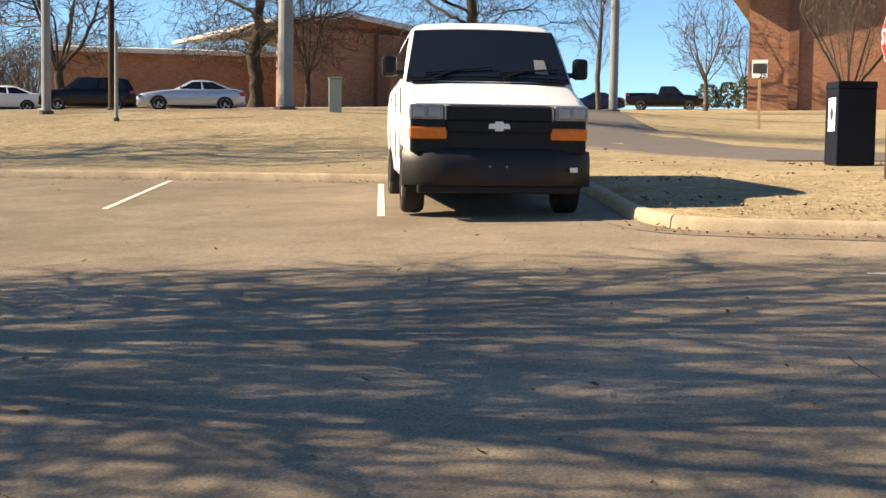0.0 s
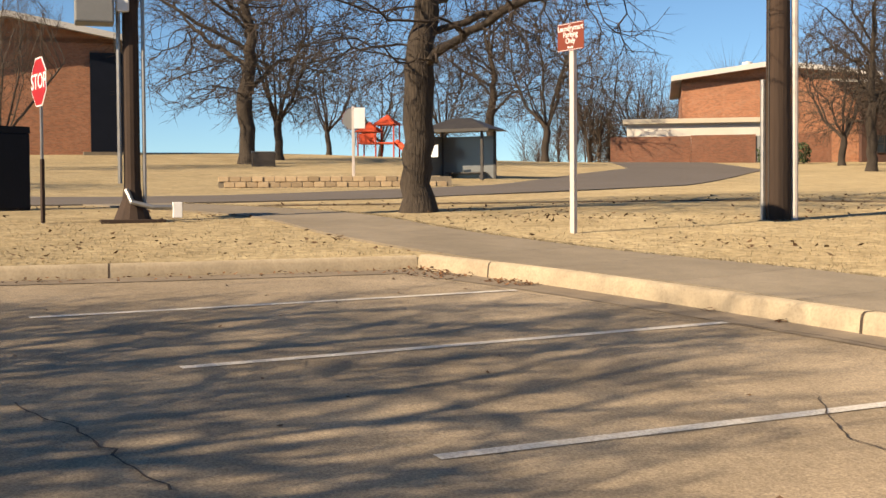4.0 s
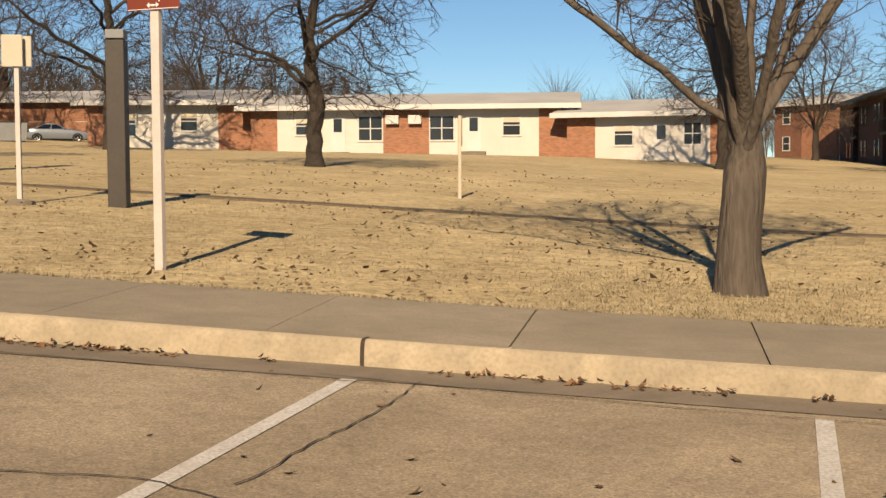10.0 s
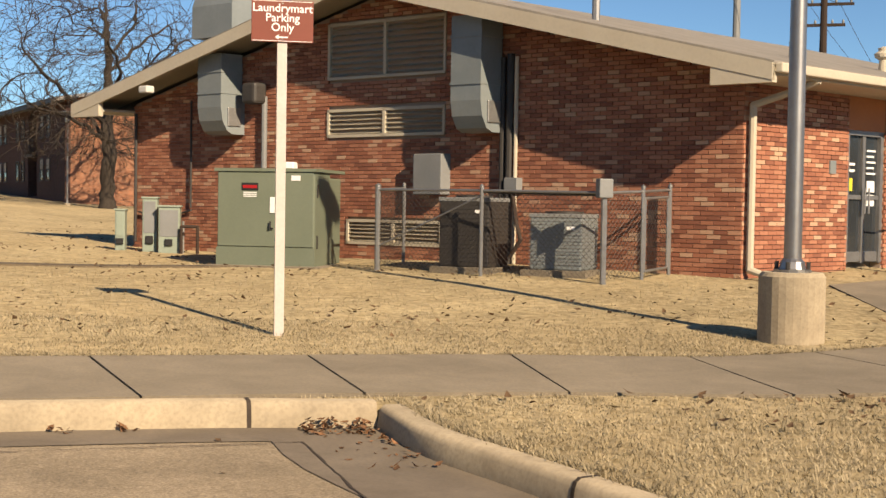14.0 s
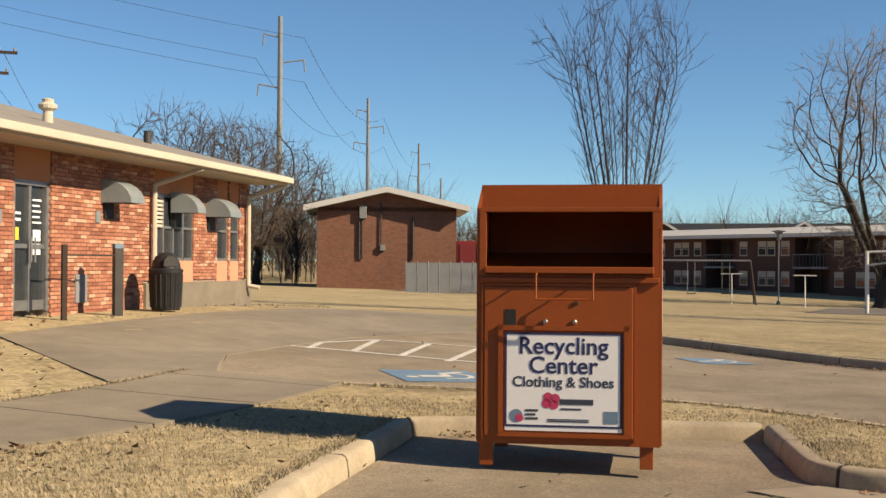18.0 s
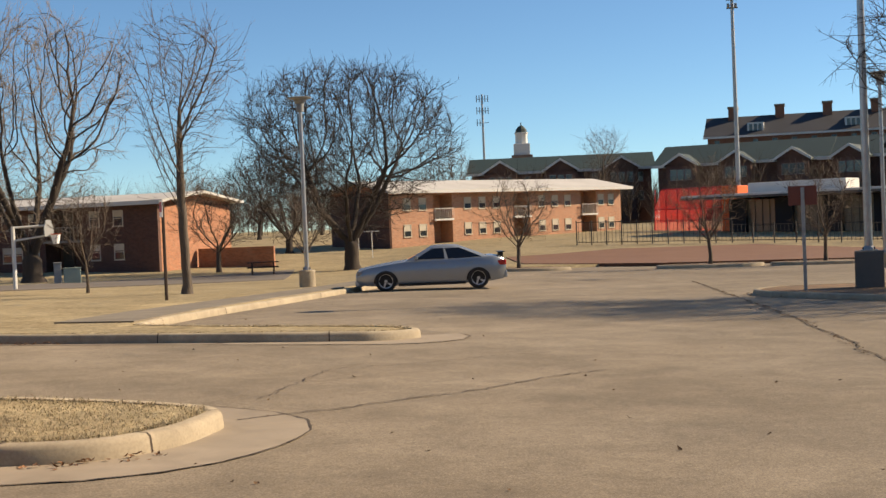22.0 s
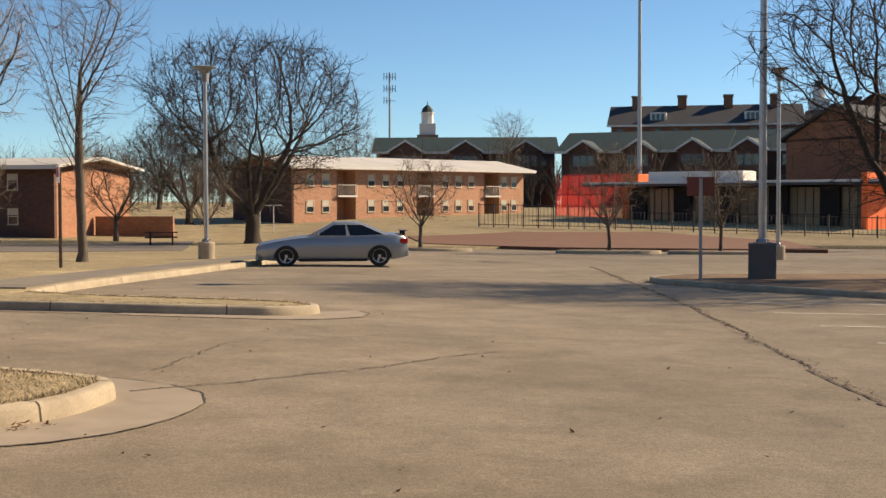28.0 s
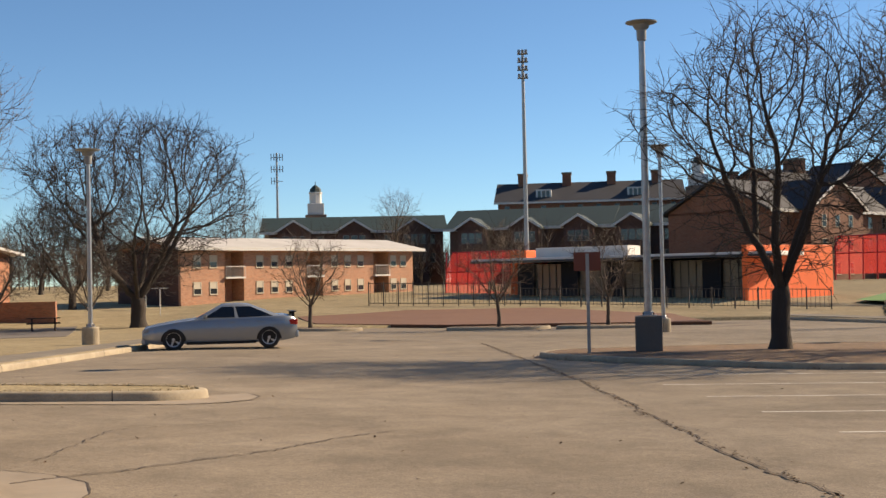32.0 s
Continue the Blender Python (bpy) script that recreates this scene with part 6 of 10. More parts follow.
# chute: sloping inner back and tray
bm = bmesh.new()
v = [bm.verts.new(p) for p in ((-hw + 0.02, 0.02, 1.4), (hw - 0.02, 0.02, 1.4), (hw - 0.02, 0.5, 1.55), (-hw + 0.02, 0.5, 1.55), (-hw + 0.02, 0.62, 2.02), (hw - 0.02, 0.62, 2.02))]
bm.faces.new((v[0], v[1], v[2], v[3]))
bm.faces.new((v[3], v[2], v[5], v[4]))
bmesh.ops.solidify(bm, geom=bm.faces[:], thickness=0.012)
part("chute", bm, M["orange_bin"], rbin, "open orange chute in deep shade")
part("chute_lip", boxes((-hw + 0.06, -0.07, 1.39, hw - 0.05, 0.02, 1.44), bevel=0.006), M["orange_bin"], rbin)
part("jamb", boxes((-hw + 0.012, -0.012, 1.36, -hw + 0.06, 0.03, 1.85)), M["orange_bin"], rbin)
part("jamb", boxes((hw - 0.06, -0.012, 1.36, hw - 0.012, 0.03, 1.85)), M["orange_bin"], rbin)
part("front_panel", boxes((-hw, 0.0, 0.12, hw, 0.02, 1.385), bevel=0.004), M["orange_bin"], rbin)
part("header_rail", boxes((-hw + 0.01, -0.03, 1.32, hw - 0.01, 0.0, 1.36), bevel=0.006), M["orange_bin"], rbin)
door = part("service_door", boxes((-hw + 0.05, -0.022, 0.17, hw - 0.2, -0.001, 1.29), bevel=0.006), M["orange_bin"], rbin)
part("door_frame", boxes((hw - 0.195, -0.018, 0.15, hw - 0.175, -0.001, 1.31), (-hw + 0.03, -0.018, 0.15, -hw + 0.045, -0.001, 1.31), (-hw + 0.03, -0.018, 1.295, hw - 0.175, -0.001, 1.312)), M["orange_bin"], rbin)
part("poster_frame", boxes((-0.52, -0.04, 0.19, -0.485, -0.022, 1.0), (0.415, -0.04, 0.19, 0.45, -0.022, 1.0), (-0.52, -0.04, 0.965, 0.45, -0.022, 1.0), (-0.52, -0.04, 0.17, 0.45, -0.022, 0.2)), M["orange_bin"], door)
part("grab_bar", pipe([(-0.23, -0.02, 1.39), (-0.23, -0.14, 1.385), (-0.23, -0.15, 1.2), (0.19, -0.15, 1.2), (0.19, -0.14, 1.385), (0.19, -0.02, 1.39)], 0.008, 6), M["orange_bin"], rbin, "thin orange wire handle")
part("lock", lathe([(0.02, 0), (0.02, 0.012), (0.014, 0.02), (0.0, 0.022)], 14), M["steel_bright"], door, "steel lock", at=Matrix.Translation((-0.17, -0.022, 1.03)) @ Matrix.Rotation(radians(90), 4, "X"))
part("latch", lathe([(0.018, 0), (0.018, 0.012), (0.008, 0.02), (0.0, 0.021)], 14), M["steel"], door, at=Matrix.Translation((0.05, -0.022, 1.03)) @ Matrix.Rotation(radians(90), 4, "X"))
part("latch", lathe([(0.018, 0), (0.018, 0.01), (0.0, 0.011)], 14), M["rust"], door, at=Matrix.Translation((0.06, -0.022, 1.17)) @ Matrix.Rotation(radians(90), 4, "X"))
part("lock_recess", boxes((-0.47, -0.026, 0.98, -0.39, -0.0225, 1.12)), M["black"], door)
for x in (-hw + 0.06, hw - 0.1):
    for y in (0.03, BD - 0.12):
        part("foot", boxes((x - 0.05, y, -0.06, x + 0.05, y + 0.1, 0.12), bevel=0.004), M["orange_bin"], rbin)
part("underside", boxes((-hw, 0.0, 0.11, hw, BD, 0.125)), M["orange_bin"], rbin)
part("corner_strip", boxes((hw - 0.012, 0.02, 0.95, hw + 0.015, 0.3, 1.7)), M["sign_white"], rbin, "white sticker on the side")
po = part("poster", boxes((-0.47, -0.03, 0.215, 0.4, -0.0235, 0.945)), M["sign_white"], rbin, "white recycling poster with navy lettering")
bb = 0.012
part("poster_border", boxes((-0.47, -0.033, 0.933, 0.4, -0.0305, 0.945), (-0.47, -0.033, 0.245, 0.4, -0.0305, 0.26), (-0.47, -0.033, 0.26, -0.456, -0.0305, 0.933), (0.386, -0.033, 0.26, 0.4, -0.0305, 0.933)), M["navy_text"], po, "navy border")
upr = Matrix.Rotation(radians(90), 4, "X")
writing("Recycling", 0.178, M["navy_text"], po, Matrix.Translation((-0.035, -0.0315, 0.845)) @ upr, bold=0.0025)
writing("Center", 0.178, M["navy_text"], po, Matrix.Translation((-0.035, -0.0315, 0.7)) @ upr, bold=0.0025)
writing("Clothing & Shoes", 0.108, M["dark_text"], po, Matrix.Translation((-0.035, -0.0315, 0.578)) @ upr, bold=0.0015)
# plain shapes where the charity's mark stands
bm = bmesh.new()
for k in range(4):
    a = k * math.pi / 2 + 0.6
    bmesh.ops.create_circle(bm, cap_ends=True, segments=14, radius=0.036, matrix=Matrix.Translation((-0.125 + 0.038 * math.cos(a), -0.0322, 0.44 + 0.034 * math.sin(a))) @ upr)
part("emblem", bm, M["pink"], po, "pink flower-like emblem")
part("mark_bar", boxes((-0.06, -0.033, 0.415, 0.19, -0.0305, 0.455)), M["dark_text"], po)
for row in ((-0.05, -0.033, 0.375, 0.1, -0.0305, 0.388), (-0.15, -0.033, 0.285, 0.16, -0.0305, 0.293), (-0.15, -0.033, 0.3, 0.16, -0.0305, 0.307), (-0.315, -0.033, 0.3, -0.22, -0.0305, 0.315), (-0.315, -0.033, 0.33, -0.24, -0.0305, 0.345), (-0.315, -0.033, 0.36, -0.22, -0.0305, 0.375)):
    part("text_bar", boxes(row), M["dark_text"], po)
bm = bmesh.new()
bmesh.ops.create_circle(bm, cap_ends=True, segments=16, radius=0.05, matrix=Matrix.Translation((-0.385, -0.0322, 0.325)) @ upr)
part("globe_mark", bm, M["bluepaint"], po)
bm = bmesh.new()
bmesh.ops.create_circle(bm, cap_ends=True, segments=16, radius=0.03, matrix=Matrix.Translation((-0.36, -0.0332, 0.31)) @ upr)
part("heart_mark", bm, M["pink"], po)
part("picture_bar", boxes((0.27, -0.033, 0.28, 0.37, -0.0305, 0.37)), M["bluepaint"], po)


# ---- far buildings ----
class House:
    """A building on a line from A to B as seen from the car park; local x runs along that front, y away from it."""

    def __init__(self, name, label, a, b, z, category="building"):
        A, B = Vector(polar(*a)), Vector(polar(*b))
        t = (B - A).normalized()
        self.length = (B - A).length
        self.m = Matrix.Translation((A.x, A.y, z)) @ Matrix.Rotation(math.atan2(t.y, t.x), 4, "Z")
        self.root = thing(name, label, category, at=self.m)

    def add(self, name, bm, material, label="", parent=None, uv=False):
        ob = part(name, bm, M[material] if isinstance(material, str) else material, parent or self.root, label)
        if uv:
            uv_walls(ob)
        return ob

    def wall(self, x0, x1, y0, y1, z0, z1, material, label="", name="wall"):
        return self.add(name, boxes((x0, y0, z0, x1, y1, z1)), material, label, uv=True)

    def gable_x(self, x0, x1, y0, y1, z, rise, over, material, trim="white", thick=0.18):
        """A low roof whose ridge runs along x."""
        ym = (y0 + y1) / 2
        for s, ye in ((0, y0 - over), (1, y1 + over)):
            bm = bmesh.new()
            rows = []
            for x in (x0 - over, x1 + over):
                k = -over * rise / (ym - y0)
                rows.append([bm.verts.new(p) for p in ((x, ye, z + k), (x, ym, z + rise), (x, ym, z + rise + thick), (x, ye, z + k + thick))])
            a, b = rows
            for i in range(4):
                bm.faces.new((a[i], a[(i + 1) % 4], b[(i + 1) % 4], b[i]))
            bm.faces.new(a[::-1])
            bm.faces.new(b)
            bmesh.ops.recalc_face_normals(bm, faces=bm.faces)
            self.add("roof", bm, material)
        k = -over * rise / (ym - y0)
        self.add("fascia", boxes((x0 - over - 0.03, y0 - over - 0.05, z + k - 0.08, x1 + over + 0.03, y0 - over, z + k + thick + 0.02)), trim)
        for x in (x0 - 0.0, x1 + 0.0):
            bm = extrude_xz([(y0, z - 0.3), (y1, z - 0.3), (y1, z), (ym, z + rise), (y0, z)], 0, 0.2)
            for v in bm.verts:
                v.co = Vector((x + (v.co.y - 0.2 if x > x0 else v.co.y), v.co.x, v.co.z))
            bmesh.ops.recalc_face_normals(bm, faces=bm.faces)
            yield_mat = self.gable_mat
            self.add("gable", bm, yield_mat, uv=True)

    def gable_front(self, x0, x1, y0, y1, z, rise, over, material, wall, trim="white", thick=0.25):
        """A low roof whose gable faces the front."""
        xm = (x0 + x1) / 2
        k = over * rise / (xm - x0)
        for xe in (x0 - over, x1 + over):
            bm = bmesh.new()
            rows = []
            for y in (y0 - over, y1 + over):
                rows.append([bm.verts.new(p) for p in ((xe, y, z - k), (xm, y, z + rise), (xm, y, z + rise + thick), (xe, y, z - k + thick))])
            a, b = rows
            for i in range(4):
                bm.faces.new((a[i], a[(i + 1) % 4], b[(i + 1) % 4], b[i]))
            bm.faces.new(a[::-1])
            bm.faces.new(b)
            bmesh.ops.recalc_face_normals(bm, faces=bm.faces)
            self.add("roof", bm, material)
            bm = bmesh.new()
            rows = []
            for y in (y0 - over - 0.06, y0 - over):
                rows.append([bm.verts.new(p) for p in ((xe, y, z - k - 0.1), (xm, y, z + rise - 0.1), (xm, y, z + rise + thick + 0.03), (xe, y, z - k + thick + 0.03))])
            a, b = rows
            for i in range(4):
                bm.faces.new((a[i], a[(i + 1) % 4], b[(i + 1) % 4], b[i]))
            bm.faces.new(a[::-1])
            bm.faces.new(b)
            bmesh.ops.recalc_face_normals(bm, faces=bm.faces)
            self.add("fascia", bm, trim, "pale roof edge")
        self.add("gable", extrude_xz([(x0, z - 0.3), (x1, z - 0.3), (x1, z), (xm, z + rise), (x0, z)], y0, y0 + 0.3), wall, uv=True)

    def window(self, x, z, w, h, y=0.0, frame_mat="white", pane="glass", bars=1, cols=1, blind=0.0):
        f = 0.06
        rows = [(x - w / 2, y - 0.05, z, x - w / 2 + f, y - 0.002, z + h), (x + w / 2 - f, y - 0.05, z, x + w / 2, y - 0.002, z + h), (x - w / 2 + f, y - 0.05, z, x + w / 2 - f, y - 0.002, z + f), (x - w / 2 + f, y - 0.05, z + h - f, x + w / 2 - f, y - 0.002, z + h)]
        for k in range(1, cols):
            rows.append((x - w / 2 + w * k / cols - f / 2, y - 0.048, z + f, x - w / 2 + w * k / cols + f / 2, y - 0.002, z + h - f))
        for k in range(bars):
            rows.append((x - w / 2 + f, y - 0.046, z + h * (k + 1) / (bars + 1) - 0.025, x + w / 2 - f, y - 0.002, z + h * (k + 1) / (bars + 1) + 0.025))
        wd = self.add("window", boxes(*rows), frame_mat)
        self.add("pane", boxes((x - w / 2 + f, y - 0.02, z + f, x + w / 2 - f, y - 0.004, z + h - f)), pane, parent=wd)
        if blind:
            self.add("blind", boxes((x - w / 2 + f, y - 0.026, z + h - f - (h - 2 * f) * blind, x + w / 2 - f, y - 0.021, z + h - f)), "cream", parent=wd)
        self.add("sill", boxes((x - w / 2 - 0.03, y - 0.07, z - 0.035, x + w / 2 + 0.03, y - 0.002, z)), frame_mat, parent=wd)
        return wd

    def door(self, x, z, w, h, material="white", y=0.0):
        d = self.add("door", boxes((x - w / 2, y - 0.05, z, x + w / 2, y - 0.002, z + h), bevel=0.01), material)
        self.add("pane", boxes((x - w * 0.28, y - 0.056, z + h * 0.55, x + w * 0.28, y - 0.05, z + h * 0.92)), "glass", parent=d)
        return d

    def front(self, bays, z0, z1, bz0, bz1, material, depth=1.7):
        """A front wall in lengths between open stair bays, with the bays' inner walls."""
        x = 0.0
        for b0, b1 in sorted(bays) + [(self.length, None)]:
            if b0 - x > 0.05:
                self.wall(x, b0, 0, 0.3, z0, z1, material)
            if b1 is None:
                break
            self.wall(b0, b1, 0, 0.3, bz1, z1, material, name="lintel")
            self.wall(b0, b1, 0, 0.3, z0, bz0, material, name="plinth")
            self.add("bay_wall", boxes((b0, depth, bz0, b1, depth + 0.2, bz1), (b0 - 0.15, 0.3, bz0, b0, depth, bz1), (b1, 0.3, bz0, b1 + 0.15, depth, bz1), (b0, 0.3, bz0 - 0.2, b1, depth, bz0), (b0, 0.3, bz1, b1, depth, bz1 + 0.1)), material, "dark inner wall of a stair bay", uv=True)
            x = b1

    def bay(self, x0, x1, z0, z1, depth=1.6, rail=True, y=0.0, trim="white"):
        """A stair and balcony recess, dark inside, with a rail to the upper floor."""
        zm = (z0 + z1) / 2
        b = self.add("balcony", boxes((x0, y - 0.25, zm - 0.1, x1, y + depth, zm + 0.06)), trim, "balcony slab with a railing across a dark stair bay")
        self.add("rail", boxes((x0, y - 0.25, zm + 0.95, x1, y - 0.21, zm + 1.0)), trim, parent=b)
        self.add("door", boxes((x0 + 0.3, y + depth - 0.02, z0, x0 + 1.2, y + depth + 0.06, z0 + 2.0), (x0 + 0.3, y + depth - 0.02, zm + 0.06, x0 + 1.2, y + depth + 0.06, zm + 2.0)), "bronze", parent=b)
        for k in range(11):
            self.add("baluster", boxes((x0 + (x1 - x0) * k / 10 - 0.012, y - 0.24, zm + 0.06, x0 + (x1 - x0) * k / 10 + 0.012, y - 0.22, zm + 0.949)), trim, parent=b)
        return b


# gym on the hill
g = House("gym_building", "tall orange brick gym with a low white-edged roof", (-96.5, 84), (-87.6, 84), 5.15)
L = g.length
g.wall(0, L, 0, 0.4, -0.6, 7.3, "brick_far")
g.wall(0, 0.4, 0.4, 22, -0.6, 7.3, "brick_far")
g.wall(L - 0.4, L, 0.4, 22, -0.6, 7.3, "brick_far")
g.gable_front(0, L, 0, 22, 7.3, 1.15, 1.2, "roof_grey", "brick_far")
g.wall(2.5, 3.1, -0.25, -0.003, 0, 6.9, "brick_brown", "dark brick pilaster", "pilaster")
g.add("entrance", boxes((L - 1.5, -0.3, 0, L + 0.9, 0.05, 6.4)), "navy", "dark glazed corner strip")
g.add("step", boxes((L - 2, -1.2, -0.4, L + 1.5, -0.3, 0.1)), "concrete")

w = House("gym_wing", "long orange brick wing with a pale roof edge", (-117.2, 80), (-111.4, 84), 5.0)
L = w.length
w.wall(0, L, 0, 0.4, -0.8, 5.0, "brick_far")
w.wall(L - 0.4, L, 0.4, 18, -0.8, 5.0, "brick_far")
w.gable_front(0, L, 0, 18, 5.0, 0.6, 0.7, "roof_grey", "brick_far")
w.wall(L - 2.6, L - 0.2, -0.6, -0.003, 0.0, 4.6, "brick_brown", "dark brick pier", "pier")
w2 = House("low_annexe", "low orange brick annexe behind the trees", (-127.0, 86), (-117.2, 86), 5.0)
L = w2.length
w2.wall(0, L, 0, 0.4, -0.8, 3.4, "brick_far")
w2.gable_mat = "brick_far"
w2.gable_x(0, L, 0, 10, 3.4, 0.5, 0.6, "roof_grey")

# school building by the road
sc = House("school_building", "orange brick school hall with white trimmed low wing", (-65.7, 96), (-55.0, 97), 4.9)
L = sc.length
hall0, hall1 = 5.3, L + 1.0
sc.wall(hall0, hall1, 3.0, 3.4, -1.2, 6.4, "brick_far")
sc.wall(hall0, hall0 + 0.4, 3.4, 20, -1.2, 6.4, "brick_far")
sc.gable_front(hall0, hall1, 3.0, 20, 6.4, 0.9, 0.8, "roof_grey", "brick_far")
sc.wall(0, 5.9, 0, 0.4, -1.5, 1.9, "brick_brown", name="yard_wall")
sc.wall(5.9, 10.5, -1.0, -0.6, -1.5, 1.9, "brick_brown", name="yard_wall")
sc.wall(11.8, 15.8, -1.0, -0.6, -1.5, 1.9, "brick_brown", name="yard_wall")
sc.add("low_wing", boxes((1.2, 1.0, -1.2, 12.0, 3.0, 2.9)), "white_wall", "white painted low wing")
sc.add("low_wing_roof", boxes((0.9, 0.6, 2.9, 12.4, 3.0, 3.25)), "cream")
sc.add("gate", boxes((10.5, -0.9, -1.3, 11.8, -0.8, 1.8)), "grey_paint", "grey metal yard gate")
sc.add("roof_vent", lathe([(0.35, 7.2), (0.35, 7.8), (0.45, 7.85), (0.4, 8.1), (0.02, 8.2)], 12, 10.5, 8), "white")
sc2 = House("school_wing", "dark two-storey brick wing behind bare trees", (-55.0, 97), (-43.5, 112), 4.7)
L = sc2.length
# tree shade over this wing is put into its dark brick and window frames
sc2.wall(0, L, 0, 0.4, -1, 5.8, "brick_hall")
sc2.gable_mat = "brick_hall"
sc2.gable_x(0, L, 0, 10, 5.8, 0.6, 0.6, "roof_grey")
for k in range(int(L / 3.2)):
    for z in (0.7, 3.6):
        sc2.window(1.8 + 3.2 * k, z, 1.2, 1.3, cols=2, frame_mat="dark_metal")

# white ranch terrace: three stepped houses
def ranch(a, b, z, pieces, label):
    h = House("ranch_house", label, a, b, z, "house")
    L = h.length
    H = 2.45
    for x0, x1, m in pieces["walls"]:
        h.wall(x0 * L, x1 * L, 0.0 if m == "white_wall" else -0.06, 0.3, -0.7, H, m, "" if m == "white_wall" else "orange brick pier between the white walls", "wall" if m == "white_wall" else "brick_pier")
    h.wall(0, 0.3, 0.3, 8.5, -0.7, H, "brick_far", name="side_wall")
    h.wall(L - 0.3, L, 0.3, 8.5, -0.7, H, "brick_far", name="side_wall")
    h.gable_mat = "brick_far"
    h.gable_x(0, L, 0, 8.8, H + 0.12, 0.8, 0.75, "roof_grey")
    for x, w_, h_, c in pieces["windows"]:
        h.window(x * L, 2.05 - h_, w_, h_, y=-0.0, frame_mat="white", pane="glass", cols=c, blind=0.35 if c == 1 else 0.0)
    for x in pieces["doors"]:
        h.door(x * L, 0.0, 0.85, 2.05, "white")
        h.add("step", boxes((x * L - 0.7, -0.9, -0.5, x * L + 0.7, -0.06, -0.02)), "concrete")
    for x in pieces.get("ac", ()):
        h.add("window_unit", boxes((x * L - 0.38, -0.4, 1.55, x * L + 0.38, -0.065, 2.05), bevel=0.03), "white", "white wall air conditioner")
    return h


ranch((-40.3, 77.5), (-33.3, 75.6), 3.22, dict(walls=[(0, 0.14, "brick_far"), (0.14, 0.8, "white_wall"), (0.8, 1.0, "brick_far")], windows=[(0.26, 0.75, 1.5, 1), (0.62, 1.05, 1.2, 1)], doors=[]), "white painted ranch house with brick piers and a grey roof")
ranch((-33.3, 74.5), (-19.2, 72), 2.8, dict(walls=[(0, 0.085, "brick_far"), (0.085, 0.425, "white_wall"), (0.425, 0.57, "brick_far"), (0.57, 0.913, "white_wall"), (0.913, 1.0, "brick_far")],
      windows=[(0.172, 1.05, 1.1, 1), (0.384, 1.45, 1.45, 2), (0.61, 1.45, 1.45, 2), (0.828, 1.05, 1.2, 1)], doors=[0.28, 0.71], ac=[0.455, 0.527]), "long white ranch house with brick piers and grey roof")
ranch((-19.2, 71), (-11.7, 69), 2.2, dict(walls=[(0, 0.17, "brick_far"), (0.17, 0.84, "white_wall"), (0.84, 1.0, "brick_far")], windows=[(0.34, 1.1, 1.25, 1), (0.74, 1.0, 1.25, 2)], doors=[0.56]), "white painted ranch house with a brick end and grey roof")
ranch((-45.2, 104), (-40.0, 101), 4.7, dict(walls=[(0, 1, "brick_far")], windows=[(0.2, 1.0, 1.1, 1), (0.55, 1.4, 1.1, 2), (0.9, 0.9, 1.1, 1)], doors=[0.4]), "distant orange brick house with a pale roof")

# two-storey apartment blocks north
ap = House("apartment_block", "two-storey brown brick apartment block in shade with stair bays", (-7.5, 113), (-2.7, 73), 1.75)
L = ap.length
# shade put into the front's dark brick, frames and trim; sunlit end in lighter brick
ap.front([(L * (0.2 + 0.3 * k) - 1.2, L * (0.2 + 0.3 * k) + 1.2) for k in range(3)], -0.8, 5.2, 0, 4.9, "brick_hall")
ap.wall(L - 0.3, L, 0.3, 9, -0.8, 5.2, "brick_far", "brick end wall in a lighter sunlit tone")
ap.gable_mat = "brick_far"
ap.gable_x(0, L, 0, 9.3, 5.3, 0.9, 0.8, "roof_grey", trim="dark_metal")
for k in range(3):
    x = L * (0.2 + 0.3 * k)
    ap.bay(x - 1.2, x + 1.2, 0, 4.9, trim="dark_metal")
    for dx in (-4.2, -2.6, 2.6, 4.2):
        for z in (0.9, 3.4):
            ap.window(x + dx, z, 0.9, 1.3, frame_mat="dark_metal", blind=0.5 if dx > 0 else 0.0)
ap2 = House("apartment_block", "farther two-storey brick apartment block", (-10.2, 122), (-7.6, 117), 2.6)
L = ap2.length
# shaded facade and sunlit end put into the colour: darker brick left, lighter right
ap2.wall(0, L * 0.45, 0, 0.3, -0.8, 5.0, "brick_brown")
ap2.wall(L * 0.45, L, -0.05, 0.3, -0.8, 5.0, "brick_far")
ap2.gable_mat = "brick_far"
ap2.gable_x(0, L, 0, 9.3, 5.1, 0.8, 0.6, "roof_grey")
for z in (0.9, 3.3):
    ap2.window(L * 0.2, z, 0.9, 1.3)

# brown brick block beyond the laundry
bf = House("brick_block", "plain brown brick block with a white roof edge", (44.45, 88), (50.71, 88), -0.15)
L = bf.length
# light put into the colour: front in darker brick, sunward side in lighter
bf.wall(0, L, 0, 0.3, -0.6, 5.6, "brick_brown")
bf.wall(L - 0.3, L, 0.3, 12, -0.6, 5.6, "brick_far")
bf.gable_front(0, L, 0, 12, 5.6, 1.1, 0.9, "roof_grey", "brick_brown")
for x, z0, z1, r in ((2.9, 2.0, 5.4, 0.06), (3.1, 2.0, 5.4, 0.06), (4.4, 2.4, 6.0, 0.05), (6.6, 2.0, 5.0, 0.07)):
    bf.add("conduit", tubes([((x, -0.1, z0), (x, -0.1, z1), r)]), "dark_metal")
bf.add("meter_box", boxes((2.9, -0.3, 4.8, 3.4, 0, 5.7), bevel=0.03), "grey_paint")
bf.add("switch_box", boxes((4.35, -0.25, 2.6, 4.7, 0, 3.0), bevel=0.02), "grey_paint")
